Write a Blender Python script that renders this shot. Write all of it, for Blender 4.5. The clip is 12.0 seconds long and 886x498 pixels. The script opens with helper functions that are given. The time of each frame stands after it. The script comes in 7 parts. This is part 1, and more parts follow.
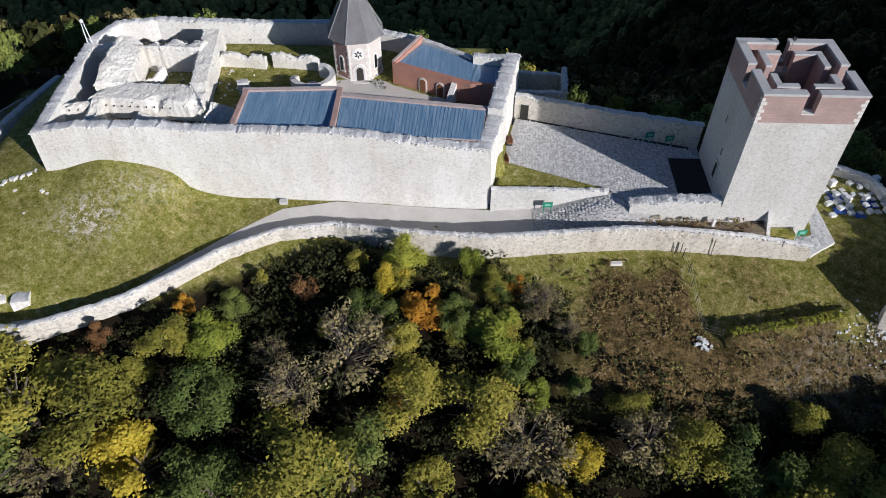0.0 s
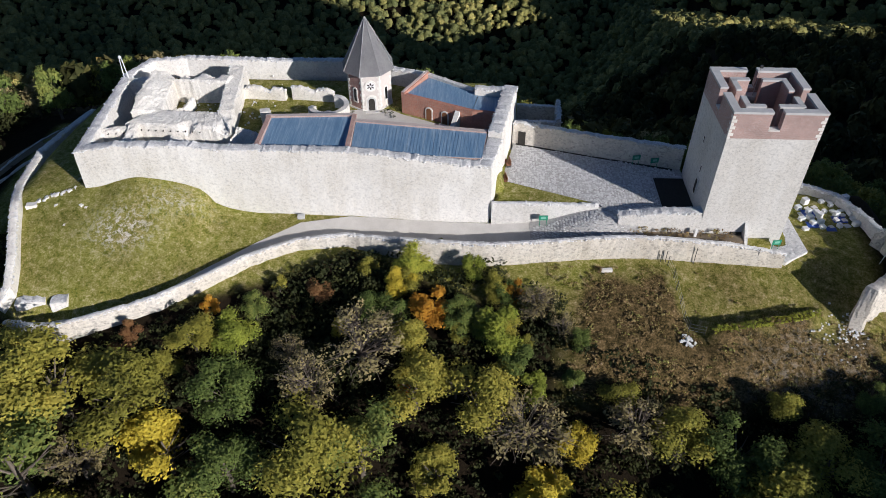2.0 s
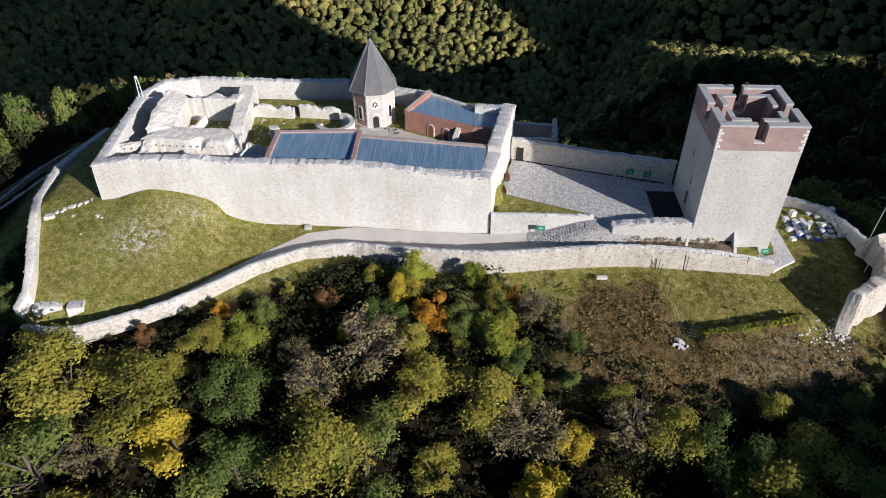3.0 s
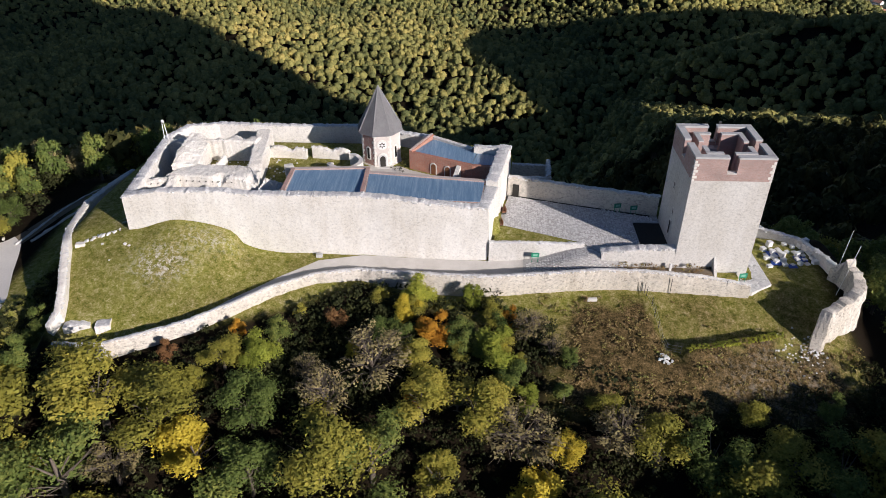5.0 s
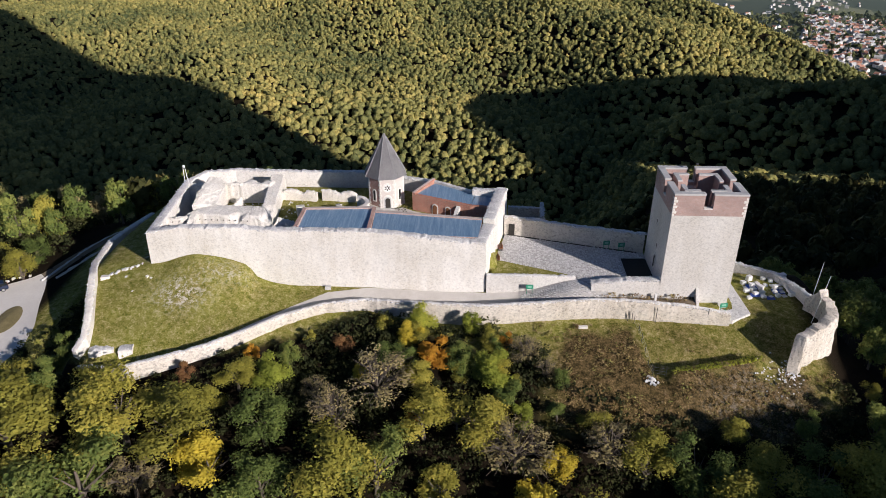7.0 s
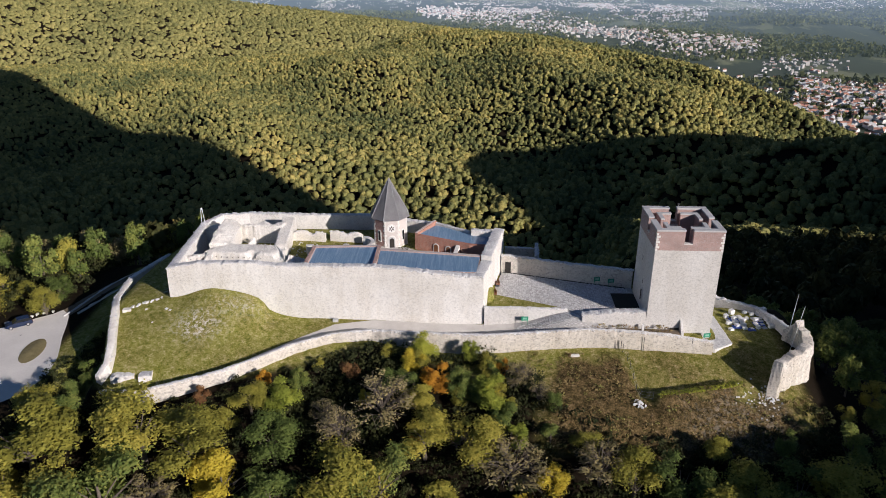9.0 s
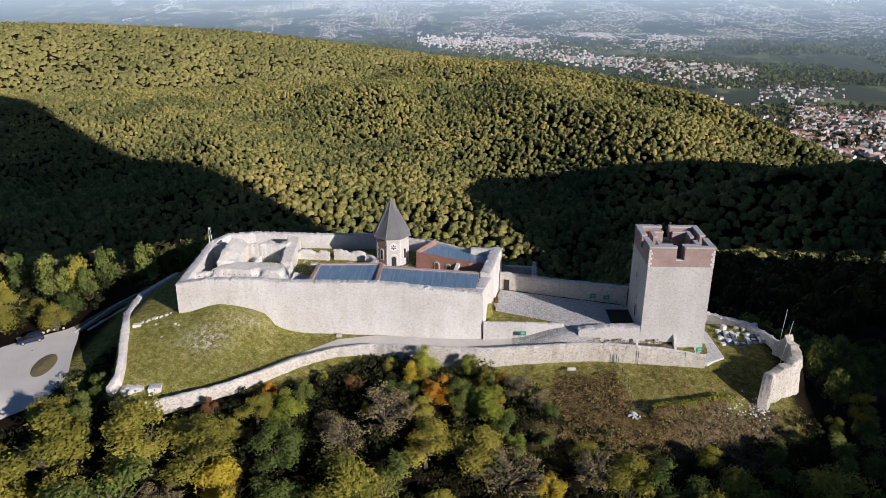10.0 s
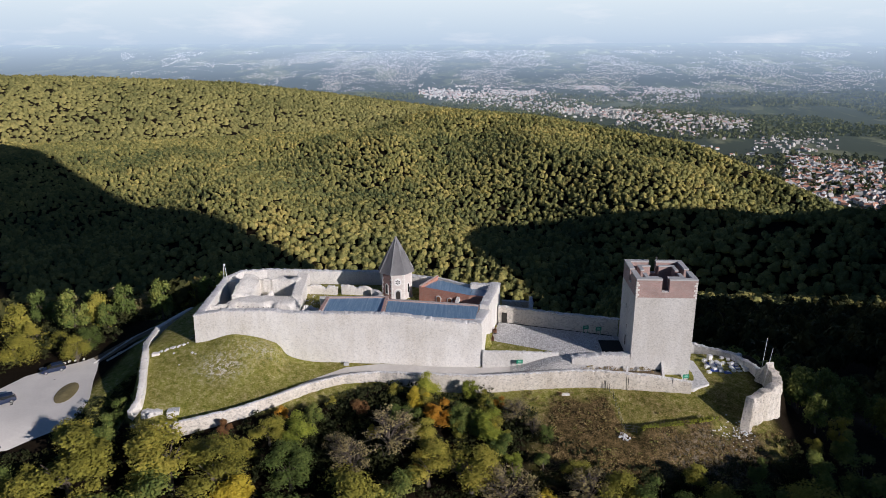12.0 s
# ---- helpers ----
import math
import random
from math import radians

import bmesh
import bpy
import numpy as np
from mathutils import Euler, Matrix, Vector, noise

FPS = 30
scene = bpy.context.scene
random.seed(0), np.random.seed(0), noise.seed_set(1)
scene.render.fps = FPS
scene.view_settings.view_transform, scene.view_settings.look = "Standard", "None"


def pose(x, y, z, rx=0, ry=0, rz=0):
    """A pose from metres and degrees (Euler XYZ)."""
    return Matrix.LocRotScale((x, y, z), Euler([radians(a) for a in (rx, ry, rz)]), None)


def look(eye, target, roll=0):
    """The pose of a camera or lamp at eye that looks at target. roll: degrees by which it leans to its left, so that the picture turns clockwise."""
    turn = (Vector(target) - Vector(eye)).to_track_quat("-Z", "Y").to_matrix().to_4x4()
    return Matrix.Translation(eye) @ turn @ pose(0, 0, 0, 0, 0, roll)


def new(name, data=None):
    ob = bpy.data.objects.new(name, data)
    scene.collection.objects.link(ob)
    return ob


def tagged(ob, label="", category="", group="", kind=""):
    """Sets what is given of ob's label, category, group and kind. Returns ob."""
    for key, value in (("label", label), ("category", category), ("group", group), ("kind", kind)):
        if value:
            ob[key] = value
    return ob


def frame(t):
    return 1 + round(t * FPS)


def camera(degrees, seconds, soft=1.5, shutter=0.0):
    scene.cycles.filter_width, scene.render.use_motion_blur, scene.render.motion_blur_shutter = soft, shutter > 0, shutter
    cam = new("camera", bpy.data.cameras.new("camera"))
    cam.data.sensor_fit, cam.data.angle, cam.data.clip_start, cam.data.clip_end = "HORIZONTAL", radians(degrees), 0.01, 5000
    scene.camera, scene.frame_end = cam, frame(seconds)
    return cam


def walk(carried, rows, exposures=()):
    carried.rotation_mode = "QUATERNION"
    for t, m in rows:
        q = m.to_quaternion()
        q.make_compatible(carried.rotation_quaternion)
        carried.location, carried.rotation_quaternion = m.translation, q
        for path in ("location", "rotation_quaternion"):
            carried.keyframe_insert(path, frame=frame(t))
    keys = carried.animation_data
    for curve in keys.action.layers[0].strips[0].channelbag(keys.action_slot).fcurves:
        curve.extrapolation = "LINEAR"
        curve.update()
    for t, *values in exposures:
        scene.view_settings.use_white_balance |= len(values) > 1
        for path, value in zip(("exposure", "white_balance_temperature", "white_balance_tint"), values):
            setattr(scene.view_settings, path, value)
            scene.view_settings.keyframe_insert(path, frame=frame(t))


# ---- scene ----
cam = camera(65.1, 12.0, soft=0.7)
PATH = [
    (0.0, (-0.700, -1.965, 59.959), (-1.017, 5.021, 52.812), -0.29),
    (1.0, (-0.767, -6.547, 60.263), (-1.103, 0.731, 53.413), -0.28),
    (2.0, (-0.752, -11.033, 60.482), (-1.107, -3.472, 53.947), -0.27),
    (3.0, (-0.668, -15.439, 60.631), (-1.042, -7.601, 54.432), -0.26),
    (4.0, (-0.528, -19.779, 60.724), (-0.921, -11.672, 54.882), -0.24),
    (5.0, (-0.346, -24.068, 60.774), (-0.757, -15.704, 55.308), -0.23),
    (6.0, (-0.134, -28.321, 60.796), (-0.563, -19.717, 55.717), -0.22),
    (7.0, (0.092, -32.552, 60.804), (-0.351, -23.730, 56.115), -0.21),
    (8.0, (0.322, -36.776, 60.811), (-0.136, -27.761, 56.507), -0.20),
    (9.0, (0.540, -41.008, 60.831), (0.070, -31.824, 56.902), -0.19),
    (10.0, (0.734, -45.262, 60.879), (0.253, -35.934, 57.307), -0.18),
    (11.0, (0.891, -49.553, 60.968), (0.400, -40.102, 57.736), -0.16),
    (12.0, (0.997, -53.896, 61.113), (0.498, -44.339, 58.210), -0.15),
]
walk(cam, [(t, look(eye, target, roll)) for t, eye, target, roll in PATH], [(0.0, 0.02, 6100, 11), (3.0, 0.1, 6350, 13), (6.0, 0.15, 6600, 16), (9.0, 0.0, 6550, 16), (12.0, -0.25, 6350, 16)])

# ---- light ----
SUN_AZ, SUN_EL = radians(131.0), radians(20.0)
SUN_DIR = Vector((math.sin(SUN_AZ) * math.cos(SUN_EL), math.cos(SUN_AZ) * math.cos(SUN_EL), math.sin(SUN_EL)))
world = bpy.data.worlds.new("sky")
scene.world = world
world.use_nodes = True
wn = world.node_tree.nodes
sky = wn.new("ShaderNodeTexSky")
sky.sky_type, sky.sun_disc = "NISHITA", False
sky.sun_elevation, sky.sun_rotation = SUN_EL, SUN_AZ
sky.air_density, sky.dust_density, sky.ozone_density = 1.0, 0.4, 6.0
world.node_tree.links.new(sky.outputs[0], wn["Background"].inputs[0])
wn["Background"].inputs[1].default_value = 0.05
sun = new("sun", bpy.data.lights.new("sun", "SUN"))
sun.data.energy, sun.data.angle, sun.data.color = 5.0, radians(0.5), (1.0, 0.94, 0.875)
sun.matrix_world = look(SUN_DIR * 900, (0, 0, 0))


# ---- materials ----
def nodes_of(name):
    m = bpy.data.materials.new(name)
    m.use_nodes = True
    nt = m.node_tree
    return m, nt, nt.nodes["Principled BSDF"]


def link(nt, a, b):
    nt.links.new(a, b)


def noise_tex(nt, vec, scale, detail=4.0, rough=0.6):
    n = nt.nodes.new("ShaderNodeTexNoise")
    n.inputs["Scale"].default_value, n.inputs["Detail"].default_value, n.inputs["Roughness"].default_value = scale, detail, rough
    if vec is not None:
        link(nt, vec, n.inputs["Vector"])
    return n.outputs["Fac"]


def ramp(nt, fac, stops):
    r = nt.nodes.new("ShaderNodeValToRGB")
    e = r.color_ramp.elements
    while len(e) < len(stops):
        e.new(0.5)
    for k, (p, c) in zip(e, stops):
        k.position, k.color = p, (*c, 1.0)
    link(nt, fac, r.inputs[0])
    return r.outputs[0]


def mix(nt, fac, a, b, mode="MIX"):
    n = nt.nodes.new("ShaderNodeMix")
    n.data_type, n.blend_type = "RGBA", mode
    for sock, val in ((n.inputs[0], fac), (n.inputs[6], a), (n.inputs[7], b)):
        if isinstance(val, (int, float)):
            sock.default_value = val
        elif isinstance(val, tuple):
            sock.default_value = (*val, 1.0)
        else:
            link(nt, val, sock)
    return n.outputs[2]


def math_node(nt, op, a, b=0.0):
    n = nt.nodes.new("ShaderNodeMath")
    n.operation = op
    for sock, val in ((n.inputs[0], a), (n.inputs[1], b)):
        if isinstance(val, (int, float)):
            sock.default_value = val
        else:
            link(nt, val, sock)
    return n.outputs[0]


def bump(nt, bsdf, height, strength, dist):
    b = nt.nodes.new("ShaderNodeBump")
    b.inputs["Strength"].default_value, b.inputs["Distance"].default_value = strength, dist
    link(nt, height, b.inputs["Height"])
    link(nt, b.outputs[0], bsdf.inputs["Normal"])


def coords(nt, sx=1.0, sy=1.0, sz=1.0):
    tc = nt.nodes.new("ShaderNodeTexCoord")
    mp = nt.nodes.new("ShaderNodeMapping")
    mp.inputs["Scale"].default_value = (sx, sy, sz)
    link(nt, tc.outputs["Object"], mp.inputs["Vector"])
    return mp.outputs[0]


def masonry(name, light, dark, joint, stone=3.0, flat=0.6, depth=0.06, wear=0.5):
    """Rubble masonry: irregular courses, joints, stains and weathering."""
    m, nt, bs = nodes_of(name)
    raw = coords(nt, 1.0, 1.0, 1.0 / flat)
    warp = nt.nodes.new("ShaderNodeTexNoise")
    warp.inputs["Scale"].default_value, warp.inputs["Detail"].default_value = stone * 0.9, 2.0
    link(nt, raw, warp.inputs["Vector"])
    v = mix(nt, 0.22 / stone * 2.0, raw, warp.outputs["Color"], "ADD")
    vor = nt.nodes.new("ShaderNodeTexVoronoi")
    vor.inputs["Scale"].default_value = stone
    link(nt, v, vor.inputs["Vector"])
    edge = nt.nodes.new("ShaderNodeTexVoronoi")
    edge.feature = "DISTANCE_TO_EDGE"
    edge.inputs["Scale"].default_value = stone
    link(nt, v, edge.inputs["Vector"])
    cell = ramp(nt, vor.outputs["Color"], ((0.0, dark), (0.5, light), (1.0, light)))
    grit = ramp(nt, noise_tex(nt, coords(nt), 3.2, 6.0, 0.75), ((0.36, (0.70, 0.70, 0.71)), (0.5, (1.0, 1.0, 1.0)), (0.64, (1.10, 1.09, 1.07))))
    cell = mix(nt, 0.8, cell, grit, "MULTIPLY")
    big = noise_tex(nt, coords(nt, 0.25, 0.25, 0.12), 1.0, 6.0)
    streak = noise_tex(nt, coords(nt, 1.4, 1.4, 0.15), 1.0, 4.0)
    stain = ramp(nt, big, ((0.38, (1, 1, 1)), (0.72, (0.72, 0.68, 0.62))))
    run = ramp(nt, streak, ((0.45, (1, 1, 1)), (0.8, (0.86, 0.85, 0.83))))
    c = mix(nt, wear, cell, stain, "MULTIPLY")
    c = mix(nt, wear, c, run, "MULTIPLY")
    jf = ramp(nt, edge.outputs["Distance"], ((0.0, (0.8, 0.8, 0.8)), (0.11, (0, 0, 0))))
    c = mix(nt, jf, c, joint)
    link(nt, c, bs.inputs["Base Color"])
    bs.inputs["Roughness"].default_value = 0.92
    hgt = math_node(nt, "ADD", math_node(nt, "MINIMUM", edge.outputs["Distance"], 0.12), math_node(nt, "MULTIPLY", noise_tex(nt, coords(nt), 9.0, 6.0), 0.06))
    bump(nt, bs, hgt, 0.9, depth * 2.6)
    return m


def brickwork(name, a, b, joint, across=1.0):
    m, nt, bs = nodes_of(name)
    tc = nt.nodes.new("ShaderNodeTexCoord")
    sep = nt.nodes.new("ShaderNodeSeparateXYZ")
    link(nt, tc.outputs["Object"], sep.inputs[0])
    com = nt.nodes.new("ShaderNodeCombineXYZ")
    link(nt, math_node(nt, "ADD", sep.outputs[0], sep.outputs[1]), com.inputs[0])
    link(nt, sep.outputs[2], com.inputs[1])
    br = nt.nodes.new("ShaderNodeTexBrick")
    link(nt, com.outputs[0], br.inputs["Vector"])
    br.inputs["Scale"].default_value = 1.0
    br.inputs["Brick Width"].default_value, br.inputs["Row Height"].default_value = 0.29, 0.085
    br.inputs["Mortar Size"].default_value = 0.012
    br.inputs["Color1"].default_value, br.inputs["Color2"].default_value, br.inputs["Mortar"].default_value = (*a, 1), (*b, 1), (*joint, 1)
    blotch = ramp(nt, noise_tex(nt, coords(nt), 0.6, 5.0), ((0.35, (1.05, 1.0, 1.0)), (0.7, (0.68, 0.66, 0.66))))
    c = mix(nt, 0.7, br.outputs["Color"], blotch, "MULTIPLY")
    fine = ramp(nt, noise_tex(nt, coords(nt), 6.0, 3.0), ((0.3, (0.8, 0.8, 0.8)), (0.7, (1.1, 1.1, 1.1))))
    link(nt, mix(nt, 0.6, c, fine, "MULTIPLY"), bs.inputs["Base Color"])
    bs.inputs["Roughness"].default_value = 0.9
    bump(nt, bs, br.outputs["Fac"], -0.5, 0.01)
    return m


def surface(name, stops, scale, rough=0.9, fine=8.0, depth=0.02, metal=0.0, stretch=(1, 1, 1), strength=0.6):
    """A worn surface: one broad and one fine variation, and a fine relief."""
    m, nt, bs = nodes_of(name)
    v = coords(nt, *stretch)
    broad = noise_tex(nt, v, scale, 5.0)
    small = noise_tex(nt, v, scale * fine, 4.0)
    f = math_node(nt, "ADD", math_node(nt, "MULTIPLY", broad, 0.6), math_node(nt, "MULTIPLY", small, 0.4))
    link(nt, ramp(nt, f, stops), bs.inputs["Base Color"])
    bs.inputs["Roughness"].default_value, bs.inputs["Metallic"].default_value = rough, metal
    bump(nt, bs, small, strength, depth)
    return m


STONE_W = masonry("limestone_white", (0.80, 0.785, 0.755), (0.70, 0.685, 0.66), (0.76, 0.745, 0.72), 2.6, 0.55, 0.015, 0.8)
STONE_T = masonry("limestone_tower", (0.68, 0.67, 0.65), (0.54, 0.535, 0.52), (0.63, 0.62, 0.605), 4.2, 0.6, 0.02, 0.7)
STONE_R = masonry("limestone_rough", (0.73, 0.69, 0.625), (0.42, 0.395, 0.355), (0.63, 0.595, 0.54), 3.1, 0.7, 0.05, 0.9)
RUBBLE = masonry("limestone_crest", (0.76, 0.76, 0.76), (0.58, 0.585, 0.59), (0.58, 0.575, 0.57), 3.4, 1.0, 0.06, 0.35)
STONE_K = masonry("limestone_ruin", (0.80, 0.78, 0.74), (0.69, 0.67, 0.63), (0.74, 0.715, 0.67), 2.6, 0.8, 0.05, 0.75)
ASHLAR = surface("dressed_stone", ((0.3, (0.62, 0.60, 0.57)), (0.7, (0.80, 0.78, 0.74))), 1.2, 0.8, 10, 0.01)
PLASTER = surface("pale_plaster", ((0.3, (0.54, 0.49, 0.46)), (0.7, (0.68, 0.63, 0.60))), 0.8, 0.9, 9, 0.01)
COPING = surface("coping_stone", ((0.3, (0.42, 0.425, 0.43)), (0.7, (0.58, 0.585, 0.59))), 0.9, 0.8, 10, 0.01)
BRICK_T = brickwork("brick_pink", (0.47, 0.31, 0.28), (0.38, 0.26, 0.235), (0.50, 0.44, 0.42))
BRICK_D = brickwork("brick_dark_red", (0.42, 0.24, 0.20), (0.34, 0.19, 0.16), (0.42, 0.33, 0.30))
BRICK_P = brickwork("brick_red", (0.56, 0.25, 0.17), (0.46, 0.205, 0.14), (0.50, 0.36, 0.30))
BRICK_C = brickwork("brick_coping", (0.52, 0.35, 0.30), (0.45, 0.30, 0.26), (0.58, 0.51, 0.48))
SLATE = surface("lead_grey_shingle", ((0.3, (0.25, 0.25, 0.26)), (0.7, (0.40, 0.40, 0.415))), 0.9, 0.6, 9, 0.02, 0.0, (1, 1, 0.3))
METAL = surface("blue_roof_sheet", ((0.36, (0.13, 0.25, 0.40)), (0.5, (0.20, 0.33, 0.48)), (0.64, (0.34, 0.46, 0.58))), 0.5, 0.40, 5, 0.003, 0.1, (5.0, 0.28, 1))
COBBLE = masonry("cobble_bed", (0.52, 0.515, 0.51), (0.40, 0.40, 0.40), (0.40, 0.395, 0.39), 4.0, 1.0, 0.03, 0.5)
GRAVEL = surface("road_gravel", ((0.3, (0.50, 0.475, 0.44)), (0.7, (0.66, 0.635, 0.60))), 0.5, 0.95, 14, 0.03)
TARMAC = surface("car_park_gravel", ((0.3, (0.66, 0.63, 0.59)), (0.7, (0.82, 0.79, 0.74))), 0.2, 0.95, 20, 0.02)
EARTH = surface("bare_earth", ((0.3, (0.13, 0.10, 0.07)), (0.7, (0.25, 0.20, 0.14))), 0.7, 0.95, 9, 0.05)
DRYGRASS = surface("dry_grass", ((0.3, (0.12, 0.10, 0.04)), (0.7, (0.30, 0.25, 0.12))), 0.9, 0.95, 9, 0.05)
WOOD = surface("brown_wood", ((0.3, (0.16, 0.065, 0.03)), (0.7, (0.30, 0.13, 0.06))), 2.0, 0.6, 6, 0.004, 0, (1, 8, 8))
DARK = surface("dark_opening", ((0.3, (0.02, 0.018, 0.016)), (0.7, (0.04, 0.036, 0.03))), 2.0, 0.9)
BARK = surface("bark", ((0.3, (0.09, 0.07, 0.055)), (0.7, (0.19, 0.16, 0.13))), 3.0, 0.9, 5, 0.03, 0, (1, 1, 0.3))
GREEN_P = surface("green_paint", ((0.3, (0.02, 0.20, 0.12)), (0.7, (0.03, 0.30, 0.18))), 3.0, 0.4)
GREEN_L = surface("pale_green_print", ((0.3, (0.12, 0.42, 0.30)), (0.7, (0.30, 0.55, 0.45))), 5.0, 0.5)
WHITE_P = surface("white_paint", ((0.3, (0.74, 0.74, 0.73)), (0.7, (0.84, 0.84, 0.83))), 2.0, 0.5)
STEEL = surface("galvanised_steel", ((0.3, (0.45, 0.45, 0.45)), (0.7, (0.6, 0.6, 0.6))), 3.0, 0.4, 6, 0.002, 0.7)
IRON = surface("dark_iron", ((0.3, (0.03, 0.03, 0.032)), (0.7, (0.06, 0.06, 0.06))), 3.0, 0.6)
CARPAINT = surface("dark_blue_car_paint", ((0.3, (0.012, 0.02, 0.05)), (0.7, (0.018, 0.03, 0.07))), 1.0, 0.2)
GLASS = surface("tinted_glass", ((0.3, (0.01, 0.012, 0.015)), (0.7, (0.015, 0.018, 0.02))), 1.0, 0.08)
TYRE = surface("tyre_rubber", ((0.3, (0.015, 0.015, 0.015)), (0.7, (0.03, 0.03, 0.03))), 4.0, 0.9)
TARP = surface("blue_tarpaulin", ((0.3, (0.02, 0.06, 0.28)), (0.7, (0.03, 0.09, 0.40))), 1.5, 0.5)
HOUSE = surface("house_wall", ((0.3, (0.60, 0.59, 0.57)), (0.7, (0.82, 0.80, 0.77))), 0.01, 0.9)
ROOFTILE = surface("clay_tile", ((0.3, (0.36, 0.16, 0.11)), (0.7, (0.52, 0.30, 0.22))), 0.3, 0.9)


def pieces(name, lo, hi, rough=0.9):
    """Loose stones: each one has its own tone, with grit over it."""
    m, nt, bs = nodes_of(name)
    geo = nt.nodes.new("ShaderNodeNewGeometry")
    c = ramp(nt, geo.outputs["Random Per Island"], ((0.0, lo), (0.6, hi), (1.0, hi)))
    grit = ramp(nt, noise_tex(nt, coords(nt), 7.0, 5.0, 0.7), ((0.3, (0.78, 0.78, 0.78)), (0.62, (1.05, 1.05, 1.05))))
    link(nt, mix(nt, 0.8, c, grit, "MULTIPLY"), bs.inputs["Base Color"])
    bs.inputs["Roughness"].default_value = rough
    bump(nt, bs, noise_tex(nt, coords(nt), 12.0, 4.0), 0.5, 0.02)
    return m


LOOSE = pieces("loose_limestone", (0.58, 0.58, 0.585), (0.78, 0.78, 0.78))
KEEP_LOOSE = pieces("loose_keep_stone", (0.66, 0.645, 0.61), (0.80, 0.78, 0.745))
SETTS = pieces("cobble_stone", (0.50, 0.50, 0.50), (0.70, 0.695, 0.69))


def ground_material():
    """Grass, dry grass, forest floor and earth, by the cover that each vertex carries."""
    m, nt, bs = nodes_of("ground_cover")
    at = nt.nodes.new("ShaderNodeAttribute")
    at.attribute_name = "cover"
    sep = nt.nodes.new("ShaderNodeSeparateColor")
    link(nt, at.outputs["Color"], sep.inputs[0])
    v = coords(nt)
    big, mid, fine = noise_tex(nt, v, 0.16, 6.0, 0.65), noise_tex(nt, v, 1.1, 6.0, 0.75), noise_tex(nt, v, 4.0, 5.0, 0.8)
    f = math_node(nt, "ADD", math_node(nt, "MULTIPLY", mid, 0.5), math_node(nt, "MULTIPLY", fine, 0.5))
    grass = ramp(nt, f, ((0.38, (0.095, 0.115, 0.018)), (0.46, (0.21, 0.215, 0.038)), (0.535, (0.32, 0.30, 0.095)), (0.62, (0.54, 0.47, 0.27))))
    dry = ramp(nt, f, ((0.39, (0.010, 0.010, 0.005)), (0.46, (0.060, 0.046, 0.018)), (0.54, (0.155, 0.108, 0.048)), (0.60, (0.25, 0.175, 0.09)), (0.66, (0.42, 0.35, 0.26))))
    # leaf litter set near black, standing in for shade under the trees
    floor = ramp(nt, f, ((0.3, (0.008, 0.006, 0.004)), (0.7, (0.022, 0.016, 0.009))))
    patch = ramp(nt, big, ((0.42, (0, 0, 0)), (0.62, (0.75, 0.75, 0.75))))
    dryf = math_node(nt, "MINIMUM", math_node(nt, "ADD", sep.outputs[0], math_node(nt, "MULTIPLY", patch, 0.45)), 1.0)
    c = mix(nt, dryf, grass, dry)
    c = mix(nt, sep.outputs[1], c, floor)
    stones = ramp(nt, noise_tex(nt, v, 1.7, 7.0, 0.8), ((0.50, (0, 0, 0)), (0.57, (1, 1, 1))))
    c = mix(nt, math_node(nt, "MULTIPLY", stones, sep.outputs[2]), c, (0.60, 0.56, 0.50))
    link(nt, c, bs.inputs["Base Color"])
    bs.inputs["Roughness"].default_value = 0.95
    bs.inputs["Specular IOR Level"].default_value = 0.08
    bump(nt, bs, f, 0.8, 0.25)
    return m


